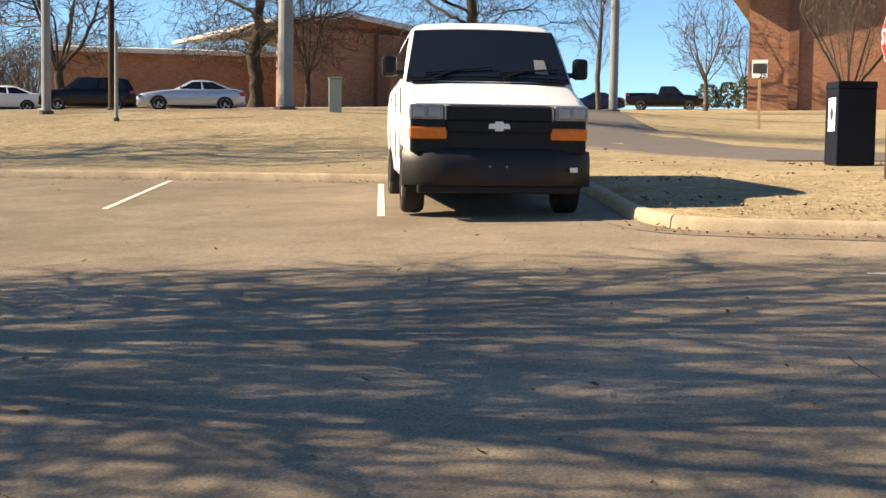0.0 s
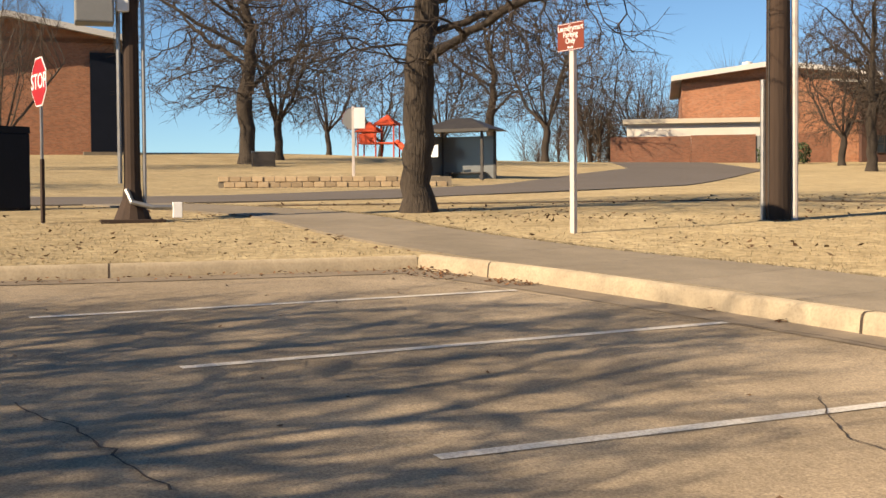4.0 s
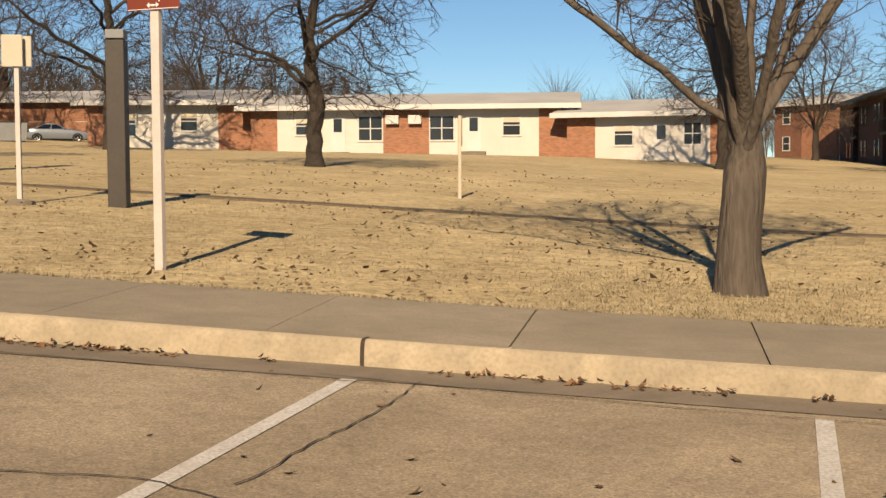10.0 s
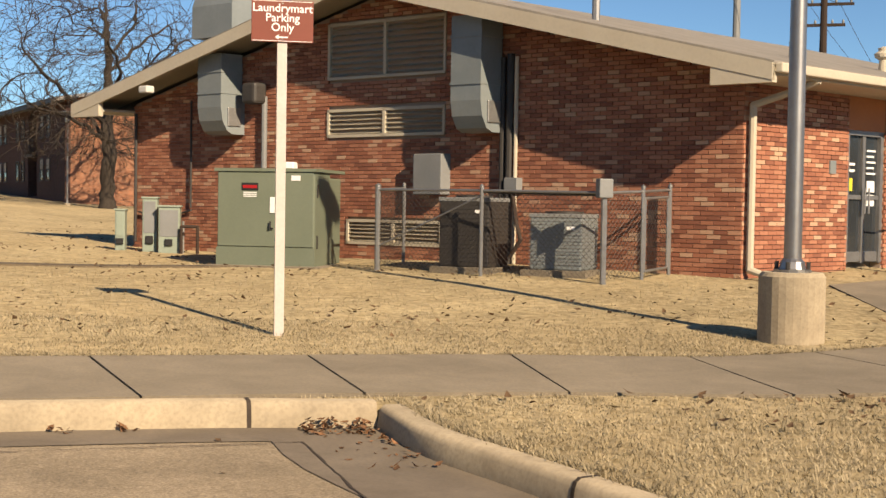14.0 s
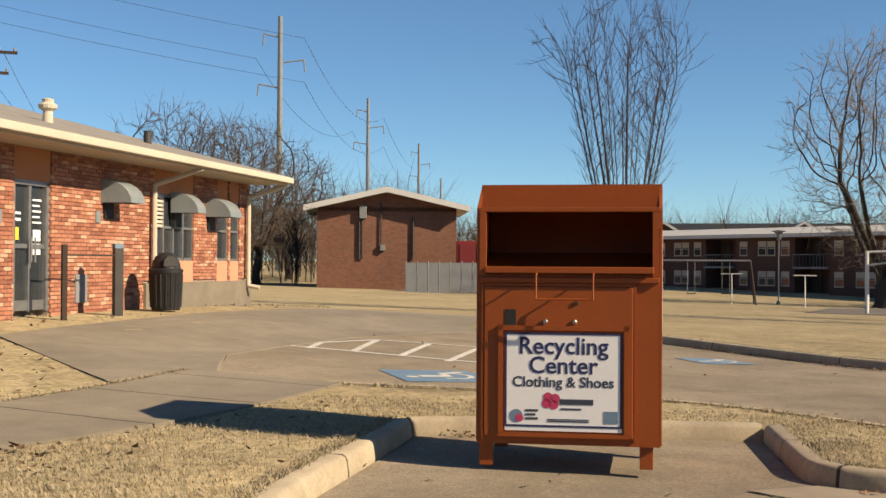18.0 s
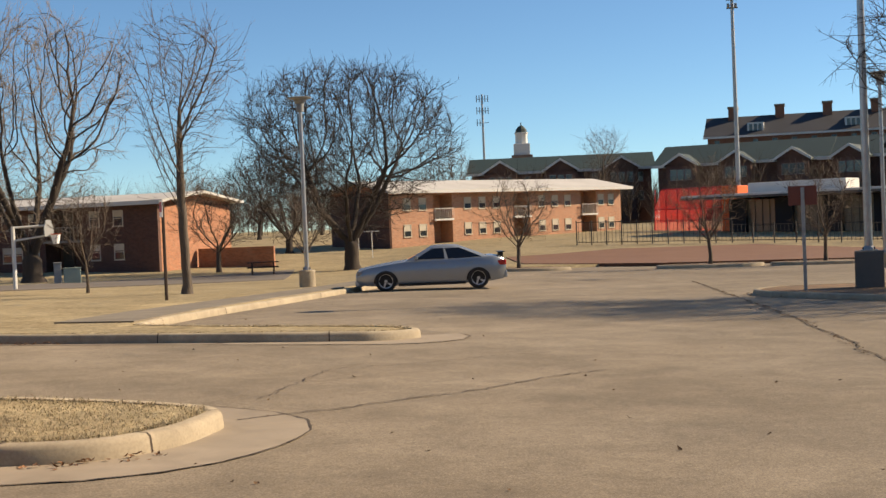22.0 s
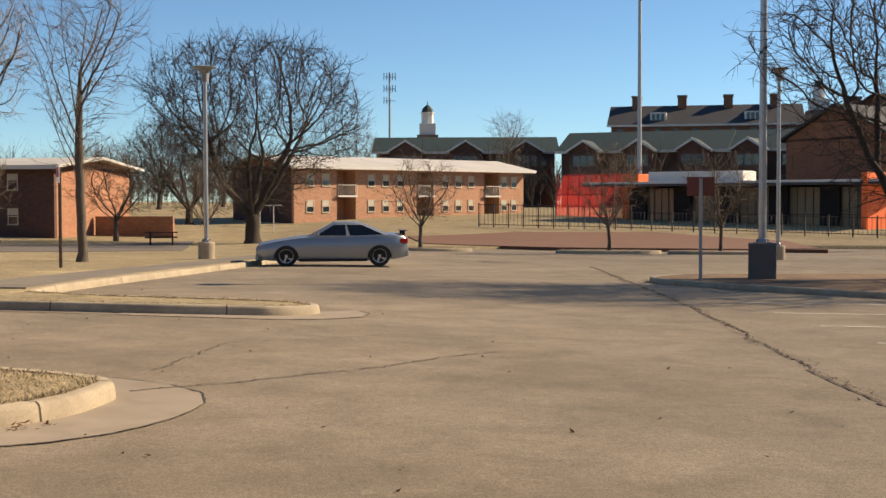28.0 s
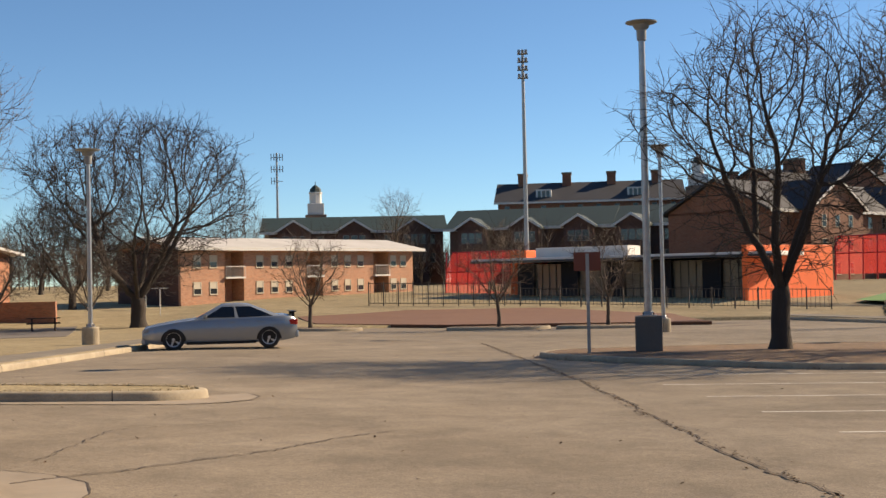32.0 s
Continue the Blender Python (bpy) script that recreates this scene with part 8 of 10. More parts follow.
for row in range(3):
    for k in range(int(rw.length / 0.4)):
        ob = new("block", mb)
        ob.parent = rw.root
        ob.matrix_basis = Matrix.Translation((0.4 * k + 0.2 * (row % 2), 0.02 * row + random.Random(row * 99 + k).uniform(-0.03, 0.03), -0.15 + 0.2 * row))

pg = House("playground_frame", "playground climbing frame with orange-red roofs", (-77.0, 95), (-75.2, 94), 5.4, "play frame")
M["play_red"] = mat("play_red", (0.6, 0.08, 0.03))
for x in (0, 1.4, 2.8):
    for y in (0, 1.4):
        pg.add("post", tubes([((x, y, -0.3), (x, y, 2.6), 0.06)]), "play_red")
for x0, z in ((0, 1.9), (1.4, 2.4)):
    bm = bmesh.new()
    v = [bm.verts.new(p) for p in ((x0 - 0.2, -0.2, z), (x0 + 1.6, -0.2, z), (x0 + 1.6, 1.6, z), (x0 - 0.2, 1.6, z), (x0 + 0.7, 0.7, z + 0.8))]
    for f in ((0, 1, 4), (1, 2, 4), (2, 3, 4), (3, 0, 4), (3, 2, 1, 0)):
        bm.faces.new([v[i] for i in f])
    pg.add("roof", bm, "play_red", "orange-red tent roof")
pg.add("deck", boxes((0, 0, 1.0, 2.8, 1.4, 1.1)), "play_red")
pg.add("slide", pipe([(2.8, 0.7, 1.1), (3.6, 0.2, 0.6), (4.6, 0, 0.1)], 0.25), "play_red")
pg.add("panel", boxes((0.1, -0.03, 1.1, 1.3, 0.02, 1.8)), "play_red")


def swing(az0, d0, az1, d1, label):
    f = House("swing_set", label, (az0, d0), (az1, d1), lz(*polar(az0, d0)), "swing")
    L = f.length
    f.add("top_bar", tubes([((0, 0, 2.3), (L, 0, 2.3), 0.05)]), "steel")
    for x in (0, L):
        for s in (-1, 1):
            f.add("leg", tubes([((x, 0, 2.3), (x + 0.25 * (1 if x else -1), 1.1 * s, -0.1), 0.045)]), "rust")
    for k in range(3):
        x = L * (k + 0.7) / 3.4
        f.add("chain", tubes([((x - 0.2, 0, 2.3), (x - 0.2, 0, 0.5), 0.012), ((x + 0.2, 0, 2.3), (x + 0.2, 0, 0.5), 0.012)]), "steel")
        f.add("seat", boxes((x - 0.25, -0.1, 0.45, x + 0.25, 0.1, 0.5)), "black")


swing(58.6, 72, 63.7, 72, "steel swing set on the far lawn")
hp = House("basketball_hoop", "white basketball post with a fan-shaped backboard", (68.55, 61), (70.0, 61), lz(*polar(68.55, 61)), "basketball hoop")
hp.add("post", tubes([((0, 0, -0.3), (0, 0, 2.85), 0.09)]), "white")
hp.add("arm", pipe([(0, 0, 2.8), (1.5, 0, 2.85)], 0.05), "white")
hp.add("brace", pipe([(0, 0, 2.2), (1.5, 0, 2.4)], 0.04), "white")
bm = extrude_xz([(-0.6, 0.0), (0.6, 0.0), (0.6, 0.45), (0.35, 0.75), (-0.35, 0.75), (-0.6, 0.45)], -0.02, 0.02)
bm.transform(Matrix.Translation((1.55, 0, 2.35)) @ Matrix.Rotation(radians(70), 4, "Z"))
hp.add("backboard", bm, "grey_paint", "grey fan-shaped backboard")
hp.add("rim", lathe([(0.23, 2.42), (0.25, 2.44), (0.23, 2.46)], 16, 1.85, -0.08), "play_red" if "play_red" in M else "red")
hp.add("net", lathe([(0.22, 2.42), (0.15, 2.1), (0.13, 2.0)], 10, 1.85, -0.08), "sign_white")

pt = House("picnic_table", "dark wooden picnic table on the far paving", (78.4, 78), (80.0, 78), lz(*polar(79, 78)), "picnic table")
for k in range(4):
    pt.add("plank", boxes((0, -0.4 + 0.2 * k, 0.72, 1.9, -0.22 + 0.2 * k, 0.77)), "wood_pole")
for y in (-0.85, 0.7):
    pt.add("bench", boxes((0, y, 0.42, 1.9, y + 0.25, 0.47)), "wood_pole")
for x in (0.3, 1.6):
    pt.add("leg", tubes([((x, -0.75, 0), (x, -0.3, 0.72), 0.05), ((x, 0.75, 0), (x, 0.3, 0.72), 0.05)], n=4), "wood_pole")
    pt.add("crossbar", boxes((x - 0.04, -0.85, 0.36, x + 0.04, 0.95, 0.42)), "wood_pole")
for az, d, hh in ((66.0, 70, 1.7), (62.9, 74, 1.7), (84.0, 96, 2.0), (83.4, 108, 2.0)):
    x, y = polar(az, d)
    t = thing("clothes_post", "thin white T-shaped clothes post on the lawn", "post", at=stand(x, y, az + 180))
    part("post", tubes([((0, 0, -0.2), (0, 0, hh), 0.035)]), M["white"], t)
    part("crossbar", tubes([((-0.6, 0, hh), (0.6, 0, hh), 0.03)]), M["white"], t)
for az, d, w_, h_, lab in ((70.9, 72, 0.9, 0.8, "pale green utility cabinet on the lawn"), (70.3, 72, 0.4, 1.1, "grey utility cabinet on the lawn"), (-114.7, 42, 0.42, 1.05, "pale green utility pedestal on the bank"), (-81.2, 66, 1.2, 0.7, "brown utility cabinet on the hill")):
    x, y = polar(az, d)
    t = thing("utility_cabinet", lab, "utility box", at=stand(x, y, az + 180))
    part("body", boxes((-w_ / 2, -0.25, -0.1, w_ / 2, 0.25, h_), bevel=0.03), M["pale_green"] if "green" in lab else M["bronze"] if "brown" in lab else M["grey_paint"], t)
    part("lid", boxes((-w_ / 2 - 0.03, -0.28, h_, w_ / 2 + 0.03, 0.28, h_ + 0.05), bevel=0.01), M["pale_green"] if "green" in lab else M["grey_paint"], t)
bsx, bsy = polar(74.84, 38.5)
bs = thing("sign_post", "tall thin post with a small red and white sign", "sign", at=stand(bsx, bsy, 330))
part("post", tubes([((0, 0, -0.3), (0, 0, 2.9), 0.05)], n=6), M["rust"], bs)
part("plate", boxes((-0.15, -0.06, 2.45, 0.15, -0.045, 2.95)), M["sign_white"], bs)
part("red_bar", boxes((-0.13, -0.065, 2.6, 0.13, -0.061, 2.9)), M["red"], bs)
court = new("pavement", mesh_of(thicken(drape([polar(66, 58), polar(80, 64), polar(80.5, 84), polar(67, 70)], 3.0, LAWN + 0.02), 0.05), "court", M["road"]))
tagged(court, "grey paved play court beyond the lawn", "court", kind="structure")


# ---- vehicles ----
M["van_white"] = mat("white_car_paint", (0.8, 0.8, 0.79), (0.77, 0.77, 0.75), scale=1.0, rough=0.3, fine=30.0, amount=0.08, spec=0.5)
M["trim_black"] = mat("black_trim", (0.007, 0.0075, 0.009), (0.01, 0.0105, 0.012), scale=3.0, rough=0.4, fine=40.0, amount=0.2, spec=0.25)
M["trim_grey"] = mat("grey_bumper_plastic", (0.016, 0.0165, 0.018), (0.012, 0.0125, 0.014), scale=3.0, rough=0.45, fine=40.0, amount=0.2, spec=0.3)
M["tyre"] = mat("tyre_rubber", (0.018, 0.017, 0.016), (0.026, 0.024, 0.022), scale=4.0, rough=0.85, fine=40.0)
M["alloy"] = mat("alloy_rim", (0.5, 0.5, 0.5), (0.42, 0.42, 0.42), scale=6.0, rough=0.35, metal=0.7, fine=40.0, amount=0.2)
M["amber"] = mat("amber_lens", (0.75, 0.2, 0.01), (0.65, 0.16, 0.01), scale=20.0, rough=0.25, fine=60.0, amount=0.3)
M["lens"] = mat("clear_lens", (0.15, 0.165, 0.19), (0.25, 0.27, 0.3), scale=9.0, rough=0.12, fine=25.0, amount=0.5, c3=(0.08, 0.085, 0.1), spec=0.7)
M["tail"] = mat("red_lens", (0.4, 0.015, 0.015), (0.32, 0.012, 0.012), scale=9.0, rough=0.2, amount=0.1)
M["car_glass"] = glass_mat("tinted_car_glass", (0.008, 0.01, 0.014), 0.05)


def paint(name, c, rough=0.25, metal=0.4):
    return mat(name, c, tuple(v * 0.93 for v in c), scale=1.0, rough=rough, metal=metal, fine=30.0, amount=0.06, spec=0.5)


M["car_silver"] = paint("silver_car_paint", (0.27, 0.3, 0.33))
M["car_blue_silver"] = paint("blue_silver_car_paint", (0.42, 0.47, 0.55))
M["car_black"] = paint("black_car_paint", (0.012, 0.012, 0.016))
M["car_navy"] = paint("navy_car_paint", (0.015, 0.025, 0.08))
M["car_white"] = paint("white_far_car_paint", (0.72, 0.71, 0.68), metal=0.0)
M["car_grey"] = paint("grey_car_paint", (0.13, 0.12, 0.12))


def skin(sections, close=True):
    """Loft equal rows of points (right half, bottom to top) and mirror them."""
    bm = bmesh.new()
    loops = []
    for x, half in sections:
        row = [bm.verts.new((x, -y, z)) for y, z in half] + [bm.verts.new((x, y, z)) for y, z in reversed(half)]
        loops.append(row)
    n = len(loops[0])
    for a, b in zip(loops, loops[1:]):
        for k in range(n):
            bm.faces.new((a[k], a[(k + 1) % n], b[(k + 1) % n], b[k]))
    if close:
        bm.faces.new(loops[0])
        bm.faces.new(loops[-1])
    bmesh.ops.remove_doubles(bm, verts=bm.verts, dist=1e-4)
    bmesh.ops.recalc_face_normals(bm, faces=bm.faces)
    return bm


def pane(corners, depth=0.012, proud=0.004, out=None):
    """A thin slab over four or more corners, a little proud of the face below."""
    c = [Vector(p) for p in corners]
    n = (c[1] - c[0]).cross(c[2] - c[0]).normalized()
    if out is not None and n.dot(Vector(out)) < 0:
        c.reverse()
        n = -n
    bm = bmesh.new()
    top = [bm.verts.new(p + n * proud) for p in c]
    low = [bm.verts.new(p + n * (proud - depth)) for p in c]
    bm.faces.new(top)
    bm.faces.new(low[::-1])
    for i in range(len(c)):
        j = (i + 1) % len(c)
        bm.faces.new((top[i], low[i], low[j], top[j]))
    bmesh.ops.recalc_face_normals(bm, faces=bm.faces)
    return bm


def wheel(t, x, side, track, r, width=0.23, spokes=5, rim="alloy"):
    """A wheel at x on one side (+1 left): tyre, rim with spokes, hub cap."""
    def across(profile, n=24):
        bm = lathe(profile, n)
        bmesh.ops.rotate(bm, verts=bm.verts, matrix=Matrix.Rotation(radians(-90 * side), 3, "X"))
        bmesh.ops.translate(bm, verts=bm.verts, vec=(x, side * track, r))
        return bm
    h = width / 2
    w = part("wheel", across([(r * 0.5, -h), (r * 0.9, -h), (r * 0.97, -h * 0.8), (r, -h * 0.5), (r, h * 0.5), (r * 0.97, h * 0.8), (r * 0.9, h), (r * 0.68, h), (r * 0.66, h * 0.7), (r * 0.2, h * 0.5)]), M["tyre"], t, "black tyre")
    smooth(w, 35)
    bm = bmesh.new()
    for k in range(spokes):
        a = math.tau * k / spokes
        b = bmesh.new()
        box(b, r * 0.08, -r * 0.085, h * 0.62, r * 0.64, r * 0.085, h * 0.82, bevel=0.008)
        bmesh.ops.rotate(b, verts=b.verts, matrix=Matrix.Rotation(a, 3, "Z"))
        me = bpy.data.meshes.new("spoke")
        b.to_mesh(me)
        b.free()
        bm.from_mesh(me)
        bpy.data.meshes.remove(me)
    for a, b in ((0.58, 0.66),):
        n = 24
        rows = [ring(bm, 0, 0, z, r * q, n) for q, z in ((b, h * 0.6), (b, h * 0.9), (a, h * 0.84), (a, h * 0.6))]
        for p, q in zip(rows, rows[1:]):
            for i in range(n):
                bm.faces.new((p[i], p[(i + 1) % n], q[(i + 1) % n], q[i]))
    tube(bm, (0, 0, h * 0.6), (0, 0, h * 0.92), r * 0.15, n=12)
    bmesh.ops.rotate(bm, verts=bm.verts, matrix=Matrix.Rotation(radians(-90 * side), 3, "X"))
    bmesh.ops.translate(bm, verts=bm.verts, vec=(x, side * track, r))
    part("rim", bm, M[rim], w, "spoked metal rim")
    return w


def arch(x, side, hw, r, z=0.0, depth=0.05):
    """Dark wheel opening on the flank."""
    n = 18
    pts = [(x + r * math.cos(math.pi * k / n), r * math.sin(math.pi * k / n) + z) for k in range(n + 1)]
    bm = extrude_xz(pts, side * (hw - depth), side * (hw + 0.006))
    return bm


def heading(x, y, angle, z, scale=1.0):
    """Place a vehicle whose nose points along +x turned by angle (degrees, counter-clockwise)."""
    return Matrix.Translation((x, y, z)) @ Matrix.Rotation(radians(angle), 4, "Z") @ Matrix.Scale(scale, 4)


def car(kind, colour, at, label, category="car", spoiler=False):
    """A parked car. kind gives its outline: length, body stations, cabin and wheels."""
    S = {
        "sedan": dict(L=4.95, hw=0.93, deck=[(0, 0.34, 0.62), (0.1, 0.24, 0.74), (0.5, 0.2, 0.83), (1.2, 0.2, 0.94), (1.75, 0.2, 1.0), (3.0, 0.2, 1.03), (4.0, 0.2, 1.06), (4.5, 0.24, 1.07), (4.85, 0.3, 1.0), (4.95, 0.42, 0.86)],
                      cab=(1.6, 4.62, 2.5, 3.4, 1.0, 1.47, 0.86, 0.62), wheels=(0.98, 4.02), r=0.35, split=3.0),
        "suv": dict(L=4.7, hw=0.93, deck=[(0, 0.42, 0.75), (0.12, 0.3, 0.95), (0.5, 0.26, 1.03), (1.15, 0.26, 1.1), (2.5, 0.26, 1.12), (3.9, 0.26, 1.14), (4.55, 0.28, 1.14), (4.7, 0.4, 1.05)],
                    cab=(1.1, 4.66, 1.85, 4.3, 1.08, 1.74, 0.87, 0.68), wheels=(0.92, 3.7), r=0.36, split=2.75),
        "pickup": dict(L=5.5, hw=0.97, deck=[(0, 0.5, 0.85), (0.1, 0.4, 1.05), (0.5, 0.38, 1.12), (1.4, 0.38, 1.18), (2.0, 0.38, 1.18), (3.1, 0.38, 1.18), (5.3, 0.42, 1.2), (5.5, 0.5, 1.15)],
                       cab=(1.35, 3.2, 1.95, 3.0, 1.16, 1.78, 0.88, 0.72), wheels=(0.95, 4.4), r=0.39, split=2.7),
    }[kind]
    t = thing("parked_" + ("car" if kind != "pickup" else "pickup"), label, category, at=at)
    P, L, hw = M[colour], S["L"], S["hw"]
    secs = []
    for x, lo, hi in S["deck"]:
        e = min(x, L - x)
        w = hw * (0.8 + 0.2 * min(1.0, e / 0.55) ** 0.6)
        m = lo + (hi - lo) * 0.55
        secs.append((-x, [(0, lo), (w * 0.9, lo), (w * 0.97, lo + 0.1), (w, m), (w * 0.98, hi - 0.1), (w * 0.93, hi - 0.03), (w * 0.8, hi), (w * 0.35, hi + 0.03), (0, hi + 0.035)]))
    body = smooth(part("body", skin(secs), P, t), 35)
    fb, rb, ft, rt, zb, zt, wb, wt = S["cab"]
    cab = bmesh.new()
    low = [(-fb, wb * 0.9), (-(fb + 0.3), wb), (-(rb - 0.3), wb), (-rb, wb * 0.9)]
    top = [(-ft, wt * 0.92), (-(ft + 0.25), wt), (-(rt - 0.25), wt), (-rt, wt * 0.92)]
    lv = [[cab.verts.new((x, s * w, zb - 0.04)) for x, w in low] for s in (-1, 1)]
    tv = [[cab.verts.new((x, s * w, zt - 0.05 - (0.02 if k in (0, 3) else 0))) for k, (x, w) in enumerate(top)] for s in (-1, 1)]
    cv = [[cab.verts.new((x, s * w * 0.72, zt - (0.02 if k in (0, 3) else 0))) for k, (x, w) in enumerate(top)] for s in (-1, 1)]
    for k in range(3):
        for s in (0, 1):
            cab.faces.new((lv[s][k], lv[s][k + 1], tv[s][k + 1], tv[s][k]))
            cab.faces.new((tv[s][k], tv[s][k + 1], cv[s][k + 1], cv[s][k]))
        cab.faces.new((cv[0][k], cv[0][k + 1], cv[1][k + 1], cv[1][k]))
    for k in (0, 3):
        cab.faces.new((lv[0][k], tv[0][k], cv[0][k], cv[1][k], tv[1][k], lv[1][k]))
    cab.faces.new([lv[0][k] for k in range(4)] + [lv[1][k] for k in (3, 2, 1, 0)])
    bmesh.ops.recalc_face_normals(cab, faces=cab.faces)
    smooth(part("cabin", cab, P, t), 50)
    # panes
    def side_at(s, x, h):
        """Point of the cabin's flank: h 0 at the belt, 1 under the roof."""
        f = (fb + (ft - fb) * h, rb + (rt - rb) * h)
        xx = -(f[0] + (f[1] - f[0]) * x)
        return Vector((xx, s * ((wb + (wt - wb) * h) - 0.012 * (x < 0.1 or x > 0.9)), zb - 0.04 + (zt - 0.01 - zb) * h))
    mid = (S["split"] - fb) / (rb - fb)
    for s in (-1, 1):
        for x0, x1 in ((0.09, mid - 0.02), (mid + 0.02, 0.9)):
            part("side_window", pane([side_at(s, x0, 0.12), side_at(s, x1, 0.12), side_at(s, x1 - (0.02 if x1 > 0.8 else 0), 0.86), side_at(s, x0 + (0.04 if x0 < 0.2 else 0), 0.86)], proud=0.02, depth=0.03, out=(0, s, 0)), M["car_glass"], t)
        part("mirror", boxes((-(fb + 0.45), s * (hw + 0.0) - 0.09, zb + 0.02, -(fb + 0.33), s * hw + 0.09, zb + 0.15), bevel=0.03), P, t)
        part("head_lamp", boxes((-0.32, s * hw * 0.78 - 0.14, S["deck"][1][2] - 0.17, -0.035, s * hw * 0.78 + 0.1, S["deck"][1][2] - 0.03), bevel=0.03), M["lens"], t)
        part("tail_lamp", boxes((-L - 0.005, s * hw * 0.78 - 0.16, S["deck"][-1][2] - 0.12, -L + 0.3, s * hw * 0.78 + 0.12, S["deck"][-1][2] + 0.05), bevel=0.03), M["tail"], t)
        for x in S["wheels"]:
            part("wheel_arch", arch(-x, s, hw, S["r"] + 0.05, S["r"] * 0.85), M["trim_black"], t)
            wheel(t, -x, s, hw - 0.095, S["r"])
        for x in (S["split"] - 0.15, S["split"] + 0.75):
            part("door_handle", boxes((-x - 0.09, s * hw - 0.012, zb - 0.14, -x + 0.09, s * hw + 0.014, zb - 0.11), bevel=0.005), P, t)
        part("sill", boxes((-S["wheels"][1] + S["r"] + 0.06, s * hw * 0.96 - 0.03, S["deck"][4][1] - 0.03, -S["wheels"][0] - S["r"] - 0.06, s * hw * 0.96 + 0.01, S["deck"][4][1] + 0.06), bevel=0.01), M["trim_black"], t)
    e = 0.06
    for name, xb, xt, wq, wr, out in (("windscreen", fb, ft, wb * 0.9, wt * 0.92, (1, 0, 0.5)), ("rear_window", rb, rt, wb * 0.9, wt * 0.92, (-1, 0, 0.5))):
        a, b = Vector((-xb, 0, zb - 0.04)), Vector((-xt, 0, zt - 0.07))
        p, q = a.lerp(b, 0.14), a.lerp(b, 0.93)
        part(name, pane([(p.x, -wq + e, p.z), (p.x, wq - e, p.z), (q.x, wr - e, q.z), (q.x, -wr + e, q.z)], proud=0.015, depth=0.03, out=out), M["car_glass"], t)
    part("grille", boxes((-0.12, -0.42, S["deck"][0][1] + 0.06, 0.012, 0.42, S["deck"][0][2] - 0.05), bevel=0.02), M["trim_black"], t)
    part("front_bumper", boxes((-0.25, -hw * 0.8, S["deck"][0][1] - 0.14, 0.03, hw * 0.8, S["deck"][0][1] + 0.05), bevel=0.05), P if kind != "pickup" else M["steel_bright"], t)
    part("rear_bumper", boxes((-L - 0.04, -hw * 0.82, S["deck"][-1][1] - 0.1, -L + 0.25, hw * 0.82, S["deck"][-1][1] + 0.14), bevel=0.05), P if kind != "pickup" else M["steel_bright"], t)
    if kind == "pickup":
        part("cargo_bed", boxes((-5.38, -0.8, 1.16, -3.35, 0.8, 1.245), bevel=0.01), M["trim_black"], t)
        for s in (-1, 1):
            part("bed_rail", boxes((-5.45, s * 0.86 - 0.06, 1.17, -3.3, s * 0.86 + 0.06, 1.27), bevel=0.02), P, t)
    if spoiler:
        part("spoiler", boxes((-L + 0.02, -0.7, 1.15, -L + 0.24, 0.7, 1.175), bevel=0.008), M["trim_black"], t)
        for s in (-1, 1):
            part("spoiler_foot", boxes((-L + 0.08, s * 0.6 - 0.02, 1.0, -L + 0.18, s * 0.6 + 0.02, 1.16)), M["trim_black"], t)
    return t


